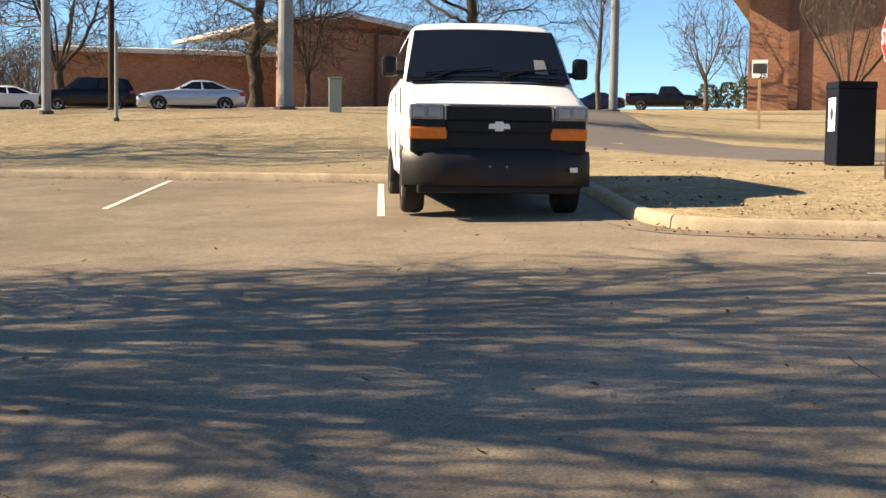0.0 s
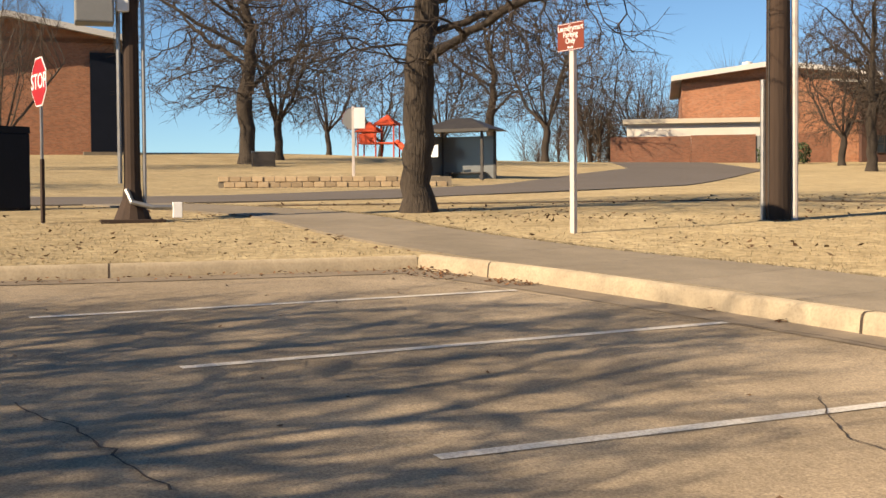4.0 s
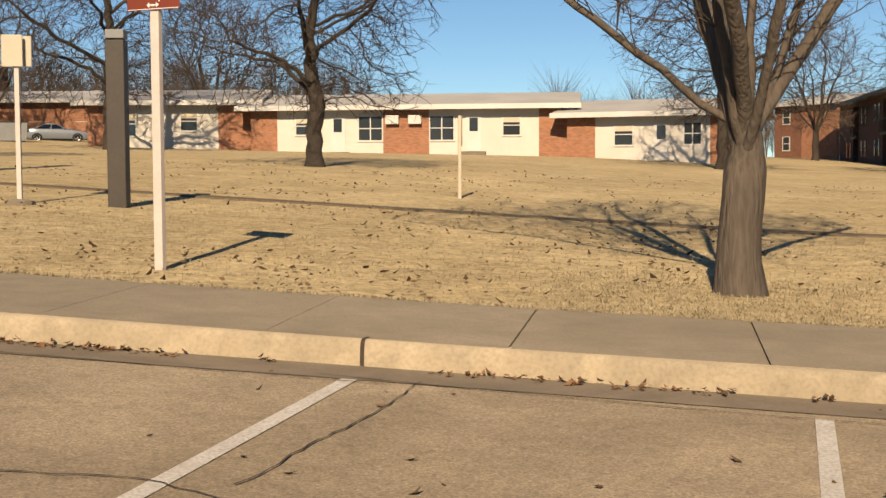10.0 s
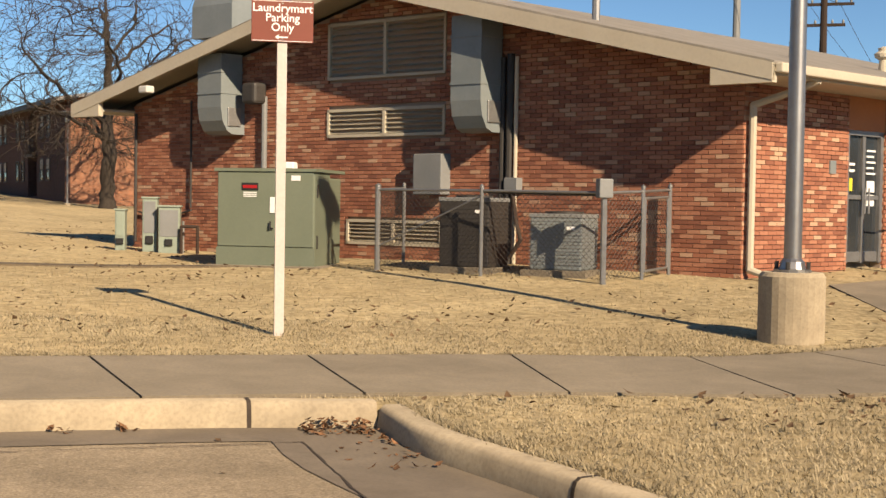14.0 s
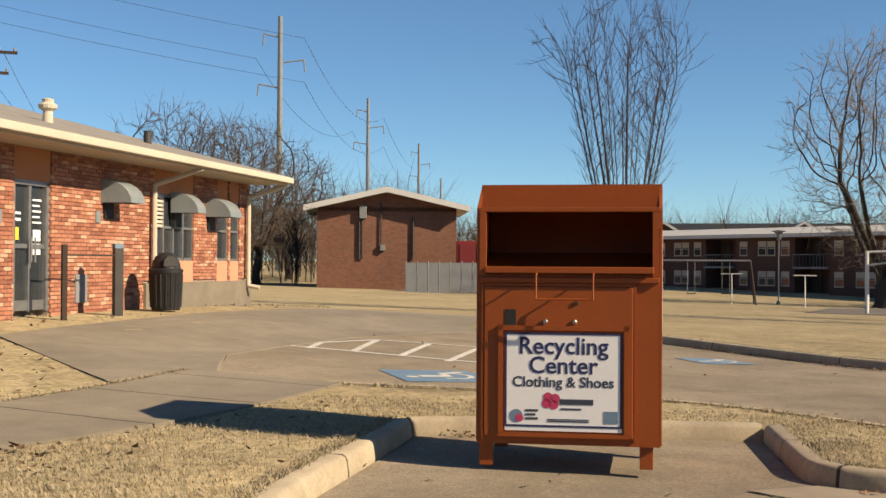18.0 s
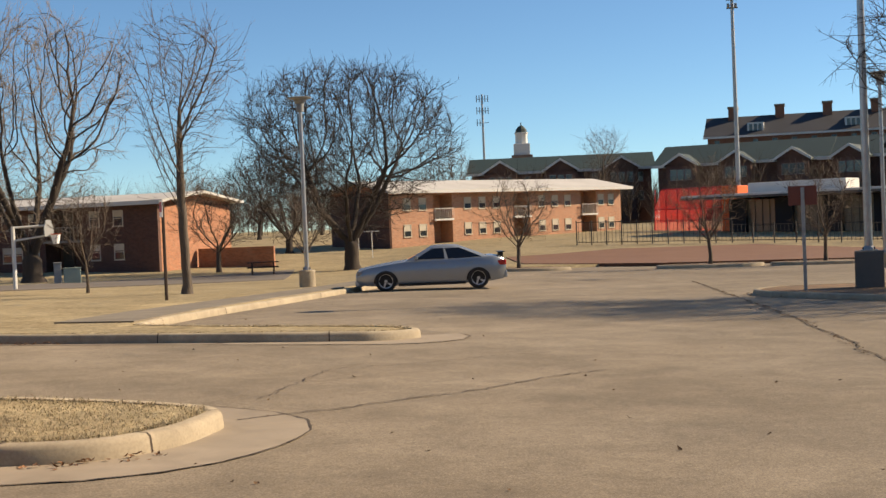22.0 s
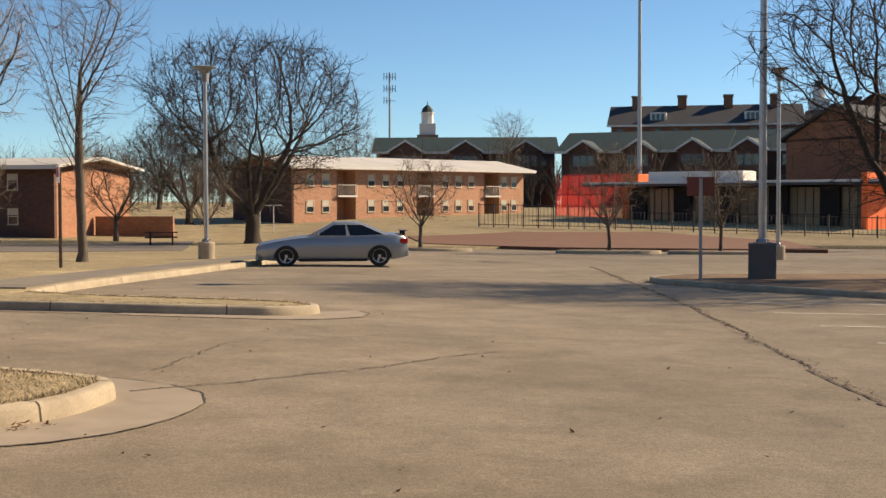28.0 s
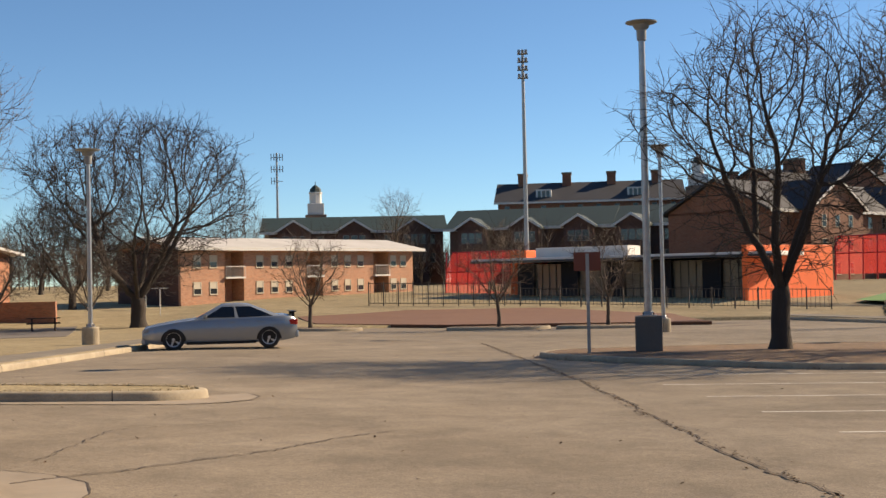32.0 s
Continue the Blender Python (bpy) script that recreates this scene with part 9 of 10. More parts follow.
def van(at):
    t = thing("passenger_van", "white full-size passenger van with black grille and grey bumper", "van", at=at)
    W = M["van_white"]
    def hw(z):
        return float(np.interp(z, (0.3, 0.55, 0.85, 1.35, 1.55, 2.05, 2.16), (0.9, 0.97, 1.0, 0.99, 0.965, 0.865, 0.81)))
    secs = []
    for x, lo, hi, k in ((-0.10, 0.72, 1.1, 0.93), (-0.16, 0.6, 1.165, 0.955), (-0.4, 0.4, 1.25, 0.985), (-1.0, 0.34, 1.40, 1.0), (-1.1, 0.34, 1.44, 1.0), (-1.72, 0.34, 2.08, 1.0), (-1.95, 0.34, 2.165, 1.0), (-2.6, 0.34, 2.2, 1.0), (-4.8, 0.34, 2.2, 1.0), (-5.4, 0.36, 2.16, 0.99), (-5.55, 0.42, 2.05, 0.96)):
        zs = [lo, lo + 0.12] + [lo + (hi - lo) * f for f in (0.35, 0.55, 0.75, 0.88)] + [hi - 0.06]
        row = [(0, lo), (hw(lo) * k * 0.9, lo)] + [(hw(z) * k, z) for z in zs[1:]]
        w = hw(hi) * k
        row += [(w - 0.035, hi - 0.02), (w - 0.1, hi), (w * 0.5, hi + 0.022), (0, hi + 0.028)]
        secs.append((x, row))
    smooth(part("body", skin(secs), W, t), 32)
    # windscreen with a black surround
    a, b = Vector((-1.1, 0, 1.44)), Vector((-1.72, 0, 2.08))
    def screen(f0, f1, m0, m1, proud, material, name, parent=t):
        p, q = a.lerp(b, f0), a.lerp(b, f1)
        w0, w1 = hw(p.z) - m0, hw(q.z) - m1
        n = 6
        bm = bmesh.new()
        nrm = Vector((b - a).cross(Vector((0, 1, 0)))).normalized()
        nrm = nrm if nrm.x > 0 else -nrm
        rows = []
        for o in (proud, proud - 0.03):
            for e, w in ((p, w0), (q, w1)):
                rows.append([bm.verts.new(e + Vector((0, w * (2 * i / n - 1), 0)) + nrm * (o + 0.03 * (1 - (2 * i / n - 1) ** 2))) for i in range(n + 1)])
        for i in range(n):
            bm.faces.new((rows[0][i], rows[0][i + 1], rows[1][i + 1], rows[1][i]))
            bm.faces.new((rows[2][i], rows[3][i], rows[3][i + 1], rows[2][i + 1]))
            for r0, r1 in ((0, 2), (1, 3)):
                bm.faces.new((rows[r0][i], rows[r0][i + 1], rows[r1][i + 1], rows[r1][i]))
        for i in (0, n):
            bm.faces.new((rows[0][i], rows[1][i], rows[3][i], rows[2][i]))
        bmesh.ops.recalc_face_normals(bm, faces=bm.faces)
        return smooth(part(name, bm, material, parent), 40)
    ws = screen(0.02, 0.98, 0.035, 0.035, 0.012, M["trim_black"], "windscreen")
    screen(0.07, 0.95, 0.06, 0.06, 0.02, M["car_glass"], "glass", ws)
    def on(f, y, out=0.035):
        p = a.lerp(b, f)
        bow = 0.03 * (1 - (y / 0.95) ** 2)
        return p + Vector((0.72, 0, 0.7)) * (out + bow) + Vector((0, y, 0))
    for y0, y1 in ((0.82, 0.12), (0.05, -0.72)):
        part("wiper", tubes([(on(0.03, (y0 + y1) / 2 - 0.3), on(0.2, (y0 + y1) / 2), 0.012, 0.01), (on(0.22, y0, 0.045), on(0.12, y1, 0.04), 0.011, 0.011)], n=6), M["trim_black"], t)
    part("dash_card", pane([on(0.14, 0.55, 0.026), on(0.14, 0.7, 0.026), on(0.4, 0.67, 0.026), on(0.4, 0.55, 0.026)], proud=0.002, depth=0.004), M["grey_paint"], ws, "pale card behind the windscreen")
    part("inner_mirror", boxes((-1.72, -0.13, 1.92, -1.69, 0.11, 1.98), bevel=0.01), M["trim_grey"], t)
    # hood seams and cowl
    part("cowl", boxes((-1.12, -0.88, 1.425, -1.02, 0.88, 1.452), bevel=0.008), M["trim_black"], t)
    part("hood_edge", boxes((-0.135, -0.9, 1.155, -0.088, 0.9, 1.172), bevel=0.006), W, t)
    # front: grille, band, lamps
    part("front_panel", boxes((-0.3, -0.945, 0.66, -0.055, 0.945, 1.145), bevel=0.03), M["trim_black"], t)
    g = part("upper_grille", boxes((-0.1, -0.57, 1.0, -0.045, 0.57, 1.135), bevel=0.008), M["trim_black"], t)
    cells = bmesh.new()
    for r in range(3):
        for k in range(27):
            y = -0.53 + k * 0.04 + (0.02 if r % 2 else 0)
            box(cells, -0.046, y - 0.011, 1.02 + r * 0.036, -0.038, y + 0.011, 1.038 + r * 0.036)
    tagged(part("grille_mesh", cells, M["trim_grey"], g), kind="stuff")
    for s in (-1, 1):
        part("grille_edge", boxes((-0.1, s * 0.575 - 0.01, 1.0, -0.03, s * 0.575 + 0.01, 1.14), bevel=0.004), M["steel_bright"], t)
    part("band", boxes((-0.1, -0.57, 0.88, -0.03, 0.57, 0.995), bevel=0.014), M["trim_black"], t)
    part("lower_grille", boxes((-0.1, -0.53, 0.7, -0.05, 0.53, 0.872), bevel=0.01), M["trim_black"], t)
    badge = extrude_xz([(-0.12, -0.026), (-0.045, -0.026), (-0.045, -0.05), (0.045, -0.05), (0.045, -0.026), (0.12, -0.026), (0.105, 0.026), (0.045, 0.026), (0.045, 0.05), (-0.045, 0.05), (-0.045, 0.026), (-0.105, 0.026)], 0, 0.012)
    bmesh.ops.rotate(badge, verts=badge.verts, matrix=Matrix.Rotation(radians(90), 3, "Z"))
    bmesh.ops.translate(badge, verts=badge.verts, vec=(-0.018, 0, 0.938))
    part("badge", badge, M["sign_white"], t, "pale cross-shaped badge")
    for s in (-1, 1):
        h = part("headlight", boxes((-0.35, s * 0.775 - 0.185, 1.0, -0.04, s * 0.775 + 0.185, 1.16), bevel=0.022), M["lens"], t, "clear rectangular headlight")
        for k in (-1, 1):
            part("reflector", boxes((-0.06, s * 0.775 + k * 0.082 - 0.062, 1.03, -0.034, s * 0.775 + k * 0.082 + 0.062, 1.13), bevel=0.01), M["steel_bright"], h)
        part("turn_lamp", boxes((-0.35, s * 0.755 - 0.2, 0.8, -0.035, s * 0.755 + 0.2, 0.925), bevel=0.02), M["amber"], t, "amber turn signal lamp")
        m = part("mirror", boxes((-1.5, s * 1.12 - 0.09, 1.52, -1.38, s * 1.12 + 0.09, 1.76), bevel=0.045), M["trim_black"], t, "black door mirror")
        part("mirror_arm", boxes((-1.48, min(s * 0.93, s * 1.12), 1.54, -1.42, max(s * 0.93, s * 1.12), 1.6), bevel=0.012), M["trim_black"], m)
        for x in (-0.95, -4.38):
            part("wheel_arch", arch(x, s, 0.985, 0.45, 0.3), M["trim_black"], t)
            wheel(t, x, s, 0.87, 0.38, 0.25, 8, "steel")
        for x0, x1, name in ((-1.75, -2.5, "side_window"), (-2.65, -3.95, "side_window"), (-4.05, -5.3, "side_window")):
            z0, z1 = 1.5, 2.0
            part(name, pane([(x0 + (0.25 if x0 > -2 else 0), s * hw(z0), z0), (x1, s * hw(z0), z0), (x1, s * hw(z1), z1), (x0, s * hw(z1), z1)], proud=0.012, depth=0.03, out=(0, s, 0.2)), M["car_glass"], t)
        for x in (-1.3, -2.55, -3.95):
            part("door_seam", boxes((x - 0.003, s * 0.99 - 0.01, 0.6, x + 0.003, s * 0.99 + 0.004, 1.4)), M["trim_grey"], t)
        part("door_handle", boxes((-2.45, s * 0.985 - 0.01, 1.22, -2.27, s * 0.985 + 0.03, 1.27), bevel=0.01), M["trim_black"], t)
    bp = bmesh.new()
    prof = [(0.0, 0.32), (0.03, 0.36), (0.035, 0.56), (0.015, 0.64), (-0.02, 0.69), (-0.2, 0.7), (-0.2, 0.32)]
    rows = []
    for y in (-1.02, -0.97, -0.8, -0.55, 0, 0.55, 0.8, 0.97, 1.02):
        back = -0.26 * max(0.0, (abs(y) - 0.6) / 0.42) ** 2.2
        rows.append([bp.verts.new((x + back, y, z)) for x, z in prof])
    for p, q in zip(rows, rows[1:]):
        for k in range(len(prof)):
            bp.faces.new((p[k], p[(k + 1) % len(prof)], q[(k + 1) % len(prof)], q[k]))
    bp.faces.new(rows[0])
    bp.faces.new(rows[-1])
    bmesh.ops.recalc_face_normals(bp, faces=bp.faces)
    bumper = smooth(part("bumper", bp, M["trim_grey"], t, "dark grey plastic bumper"), 35)
    part("air_dam", boxes((-0.3, -0.86, 0.24, -0.04, 0.86, 0.33), bevel=0.02), M["trim_black"], t)
    part("number_mark", boxes((0.012, 0.76, 0.47, 0.03, 0.84, 0.52)), M["sign_white"], bumper, "small pale number label")
    for y in (-0.1, 0.08):
        part("bolt", tubes([((0.03, y, 0.52), (0.04, y, 0.52), 0.012)]), M["steel"], bumper)
    part("underbody", boxes((-5.3, -0.8, 0.27, -0.4, 0.8, 0.42), bevel=0.03), M["trim_black"], t)
    return t


van(heading(-14.62, -4.56, 24.5, gz(-15.6, -5.0), 1.13) @ Matrix.Diagonal((1, 1, 1.025, 1)))
car("sedan", "car_silver", heading(42.35, 5.0, 94, gz(42.3, 2.6) + 0.0, 1.0), "silver four-door sedan with a black rear spoiler", spoiler=True)


def far_car(kind, colour, az0, az1, d, nose, label, category="car"):
    """Park a car broadside between two bearings; nose -1 points to the lower bearing."""
    am = (az0 + az1) / 2
    length = {"sedan": 4.95, "suv": 4.7, "pickup": 5.5}[kind]
    x, y = polar(am, d)
    turn = -am + (180 if nose < 0 else 0)
    s = d * radians(az1 - az0) / length
    z = gz(x, y) + 0.02
    m = Matrix.Translation((x, y, z)) @ Matrix.Rotation(radians(turn), 4, "Z") @ Matrix.Scale(s, 4) @ Matrix.Translation((length / 2, 0, 0))
    return car(kind, colour, m, label, category)


far_car("sedan", "car_blue_silver", -123.3, -118.7, 57, -1, "pale silver-blue sedan parked up the slope")
far_car("suv", "car_black", -127.4, -123.4, 62, -1, "black hatchback van parked beyond the lawn")
far_car("sedan", "car_white", -130.9, -127.2, 70, -1, "white sedan parked behind a tree trunk")
far_car("pickup", "car_black", -101.75, -98.4, 90, 1, "dark pickup truck parked on the rise")
far_car("sedan", "car_navy", -104.6, -101.8, 97, -1, "dark blue car parked behind the van")
far_car("suv", "car_white", -51.8, -49.2, 85, -1, "white sport utility car under bare trees")
far_car("suv", "car_grey", -49.2, -46.8, 88, -1, "dark grey sport utility car under bare trees")
far_car("sedan", "car_navy", -47.7, -44.6, 82, 1, "dark blue sedan parked under bare trees")
far_car("sedan", "car_silver", -42.9, -40.2, 92, 1, "grey car parked beside a low brick wing")
# refuse container
dx, dy = polar(-43.5, 84)
dump = thing("refuse_container", "grey steel refuse container beside parked cars", "container", at=Matrix.Translation((dx, dy, gz(dx, dy) + 0.05)) @ facing(136))
part("body", extrude_xz([(-0.95, 0.12), (0.95, 0.12), (1.05, 1.25), (-1.05, 1.25)], -0.7, 0.7), M["grey_paint"], dump)
part("lid", boxes((-1.08, -0.74, 1.255, -0.02, 0.74, 1.31), bevel=0.01), M["black"], dump)
part("lid", boxes((0.02, -0.74, 1.255, 1.08, 0.74, 1.31), bevel=0.01), M["black"], dump)
for s in (-1, 1):
    part("lifting_pocket", boxes((s * 1.1 - 0.06, -0.5, 0.7, s * 1.1 + 0.06, 0.5, 0.86)), M["grey_paint"], dump)
    part("skid", boxes((s * 0.7 - 0.08, -0.65, 0, s * 0.7 + 0.08, 0.65, 0.118)), M["dark_metal"], dump)


# ---- ground details ----
M["gutter"] = weather(mat("gutter_concrete", (0.25, 0.205, 0.15), (0.205, 0.165, 0.12), scale=0.7, rough=0.9, bump=0.15, fine=45.0, c3=(0.17, 0.14, 0.11), amount=0.5, dist=0.006), (1.6, 0.75, 1.1), (0.3, 0.85, 1.1))
M["nose_apron"] = weather(mat("nose_concrete", (0.29, 0.24, 0.18), (0.25, 0.205, 0.15), scale=0.7, rough=0.9, bump=0.15, fine=45.0, c3=(0.26, 0.215, 0.16), amount=0.5, dist=0.006), (1.6, 0.8, 1.08))
M["crack"] = mat("crack_filling", (0.05, 0.038, 0.03), (0.08, 0.06, 0.045), scale=2.0, rough=1.0, fine=30.0)
M["island"] = weather(mat("leafy_soil", (0.13, 0.08, 0.045), (0.19, 0.12, 0.065), scale=1.0, rough=0.95, bump=0.5, fine=14.0, dist=0.04), (3.0, 0.6, 1.2), (0.4, 0.8, 1.2))
rnd = random.Random(77)


def along(line, s):
    """Point and direction at the distance s along a line."""
    for a, b in zip(line, line[1:]):
        a, b = Vector(a), Vector(b)
        n = (b - a).length
        if s <= n:
            return a + (b - a) * s / n, (b - a).normalized()
        s -= n
    return Vector(line[-1]), (Vector(line[-1]) - Vector(line[-2])).normalized()


def span(line):
    return sum((Vector(b) - Vector(a)).length for a, b in zip(line, line[1:]))


def gutter(line, w0, w1, s0=0.0, s1=None, material="gutter"):
    """A concrete channel at the foot of a kerb."""
    s1 = span(line) if s1 is None else s1
    n = max(2, int((s1 - s0) / 0.3))
    bm, rows = bmesh.new(), []
    for k in range(n + 1):
        p, t = along(line, s0 + (s1 - s0) * k / n)
        out = Vector((t.y, -t.x))
        row = []
        for f in (-0.01, 0.35, 1.0):
            q = p + out * (w0 + (w1 - w0) * k / n) * f
            row.append(bm.verts.new((q.x, q.y, gz(q.x, q.y) + 0.007)))
        rows.append(row)
    for a, b in zip(rows, rows[1:]):
        for i in (0, 1):
            bm.faces.new((a[i], a[i + 1], b[i + 1], b[i]))
    for f in bm.faces:
        f.normal_update()
        if f.normal.z < 0:
            f.normal_flip()
    edge = [(row[2].co.x, row[2].co.y) for row in rows]
    ob = new("gutter", mesh_of(bm, "gutter", M[material]))
    tagged(ob, "grey concrete gutter at the foot of the kerb", "gutter", kind="structure")
    return edge


gutter(KERB_N, 0.42, 0.42)
gutter(KERB_I, 0.75, 1.0, 0.35, 5.2)
nose_edge = gutter(KERB_S, 0.75, 0.8, 2.3, 6.4, "nose_apron")
far_edge = gutter(KERB_2, 0.25, 0.35, 4.0, 8.6)
far_nose = gutter(KERB_2, 0.4, 0.9, 8.7, 12.6, "nose_apron")
gutter(KERB_A, 0.4, 0.4)


def crack(points, width=0.02, wander=0.05, dz=0.0115, name="crack", label="dark weathered crack in the asphalt"):
    """An uneven dark crack that wanders along a line."""
    L = span(points)
    n = max(4, int(L / 0.09))
    bm, rows, off = bmesh.new(), [], 0.0
    for k in range(n + 1):
        p, t = along(points, L * k / n)
        nn = Vector((-t.y, t.x))
        off = off * 0.86 + rnd.gauss(0, wander * 0.5)
        w = width * rnd.uniform(0.35, 1.25)
        rows.append([bm.verts.new((q.x, q.y, gz(q.x, q.y) + dz)) for q in (p + nn * (off + w / 2), p + nn * (off - w / 2))])
    for a, b in zip(rows, rows[1:]):
        bm.faces.new((a[1], b[1], b[0], a[0]))
    ob = new(name, mesh_of(bm, name, M["crack"]))
    return tagged(ob, label, "crack", kind="structure")


LONG = [(45, -6.5), (24.9, -5.6), (14, -4.6), (7.1, -4.1), (1.0, -4.4)]
crack(LONG, 0.042, 0.045)
crack(LONG, 0.016, 0.09)
crack(nose_edge, 0.022, 0.008)
crack(far_nose, 0.03, 0.008)
for line, w, wander in (([(-7.6, -0.24), (-5.55, 0.5)], 0.016, 0.035), ([(-6.4, 4.2), (-5.5, 3.8), (-5, 3.8), (-3.3, 4.2), (-2.2, 4.0)], 0.013, 0.03), ([(-3.3, 6.8), (-3.05, 5.6), (-3, 4.4)], 0.012, 0.03),
                        ([(-3.9, 6.65), (-0.9, 7.12), (1.0, 7.5)], 0.011, 0.008), ([(1.0, 7.5), (1.12, 6.4), (1.25, 5.5), (2.0, 4.1)], 0.018, 0.01), ([(-3.4, 6.62), (-8.2, 5.5), (-13.2, 3.5)], 0.01, 0.008),
                        ([(11.4, 2.5), (12.2, 1.72), (13.5, 0.58), (15.2, -0.44), (16.0, -1.2)], 0.03, 0.04), ([(13.0, 2.6), (15.95, 2.25), (18.7, -0.7)], 0.016, 0.05)):
    crack(line, w, wander)

# kerb joints
for k_line, k_h, first, pitch in ((KERB_N, 0.17, 1.15, 4.65), (KERB_I, 0.155, 2.2, 2.9), (KERB_S, 0.155, 1.0, 1.3), (KERB_2, 0.155, 1.5, 3.0), (KERB_A, 0.155, 1.0, 3.0), (KERB_E, 0.155, 2.0, 4.0)):
    s = first
    while s < span(k_line) - 0.2:
        p, t = along(k_line, s)
        nn = Vector((-t.y, t.x))
        bm = bmesh.new()
        w = 0.009 if rnd.random() < 0.6 else 0.014
        prof = [(-0.004, -0.02), (-0.003, 0.02), (0.009, k_h - 0.045), (0.022, k_h - 0.015), (0.05, k_h + 0.003), (0.17, k_h + 0.003)]
        rows = [[bm.verts.new((p.x + nn.x * u + t.x * e, p.y + nn.y * u + t.y * e, gz(p.x, p.y) + z)) for u, z in prof] for e in (-w, w)]
        for i in range(len(prof) - 1):
            bm.faces.new((rows[0][i], rows[1][i], rows[1][i + 1], rows[0][i + 1]))
        tagged(new("kerb_joint", mesh_of(bm, "kerb_joint", M["crack"])), "dark open joint across the kerb", "joint", kind="structure")
        s += pitch * (1.0 if k_line is KERB_N else rnd.uniform(0.9, 1.1))

# planted island with trees, lamp and signs
ISLE = rounded([(33.2, -6.8), (29.6, -9.0), (26.9, -11.1), (26.1, -13.0), (26.1, -15.2), (26.6, -18.2), (28.2, -20.2), (33.0, -21.6), (36.6, -20.4), (37.4, -13.0), (36.6, -7.6), (34.8, -6.5), (33.2, -6.8)], 0.9)
isle = new("kerb", mesh_of(kerb_bm(ISLE, height=0.14), "kerb", M["kerb"]))
tagged(smooth(isle, 50), "shaded concrete kerb round the planted island", "kerb", kind="structure")
tagged(new("island_soil", mesh_of(drape([tuple(Vector(p) * 0.985 + Vector((31, -13.5)) * 0.015) for p in ISLE[:-1]], 1.2, 0.13), "island_soil", M["island"])), "brown leafy soil of a planted island", "ground", kind="structure")
# small beds round the car park trees
for az, d in ((90.6, 64), (99.0, 62.5), (103.9, 63)):
    bx, by = polar(az, d)
    ring_pts = [(bx + 1.3 * math.cos(a), by + 2.6 * math.sin(a)) for a in [math.tau * k / 18 for k in range(19)]]
    tagged(smooth(new("kerb", mesh_of(kerb_bm(ring_pts, height=0.16, step=0.4), "kerb", M["kerb"])), 50), "low kerb round a car park tree bed", "kerb", kind="structure")
    tagged(new("island_soil", mesh_of(drape([(bx + 1.2 * math.cos(a), by + 2.5 * math.sin(a)) for a in [math.tau * k / 18 for k in range(18)]], 1.0, 0.15), "island_soil", M["island"])), "brown soil of a small tree bed", "ground", kind="structure")


# accessible bays: blue symbols and hatching
def symbol(cx, cy, turn, size=1.25):
    m = Matrix.Translation((cx, cy, 0)) @ Matrix.Rotation(radians(turn), 4, "Z")
    def flat(outline, dz, material, name, label):
        pts = [m @ Vector((x * size, y * size, 0)) for x, y in outline]
        bm = bmesh.new()
        f = bm.faces.new([bm.verts.new((p.x, p.y, gz(p.x, p.y) + dz)) for p in pts])
        f.normal_update()
        if f.normal.z < 0:
            f.normal_flip()
        tagged(new(name, mesh_of(bm, name, M[material])), label, "marking", kind="structure")
    flat([(-0.5, -0.5), (0.5, -0.5), (0.5, 0.5), (-0.5, 0.5)], 0.008, "bluepaint", "accessible_marking", "blue painted square of an accessible parking bay")
    arc = [(0.26 * math.cos(a) - 0.02, 0.26 * math.sin(a) - 0.12) for a in [radians(150 + 220 * k / 12) for k in range(13)]]
    inner = [(0.2 * math.cos(a) - 0.02, 0.2 * math.sin(a) - 0.12) for a in [radians(150 + 220 * k / 12) for k in range(13)]]
    for k in range(12):
        flat([arc[k], arc[k + 1], inner[k + 1], inner[k]], 0.013, "paint", "wheel_symbol", "white painted wheelchair symbol")
    flat([(-0.1, -0.1), (0.02, -0.1), (0.0, 0.22), (-0.12, 0.22)], 0.013, "paint", "wheel_symbol", "white painted wheelchair symbol")
    flat([(-0.08, -0.06), (0.2, -0.06), (0.36, -0.36), (0.28, -0.39), (0.14, -0.14), (-0.08, -0.14)], 0.0135, "paint", "wheel_symbol", "white painted wheelchair symbol")
    flat([(-0.12 + 0.07 * math.cos(math.tau * k / 10), 0.32 + 0.07 * math.sin(math.tau * k / 10)) for k in range(10)], 0.013, "paint", "wheel_symbol", "white painted wheelchair symbol")


symbol(12.6, 10.6, 60)
symbol(19.25, 10.15, 60, 1.0)
for a, b in (((13.3, 14.25), (14.6, 11.5)), ((14.2, 14.38), (15.66, 14.5)), ((15.66, 14.5), (16.8, 13.0)), ((13.37, 13.79), (14.21, 14.38)), ((13.73, 13.22), (15.66, 14.5)), ((14.02, 12.53), (16.1, 13.75)), ((14.2, 11.77), (16.5, 13.0))):
    paint_line(a, b, 0.11)


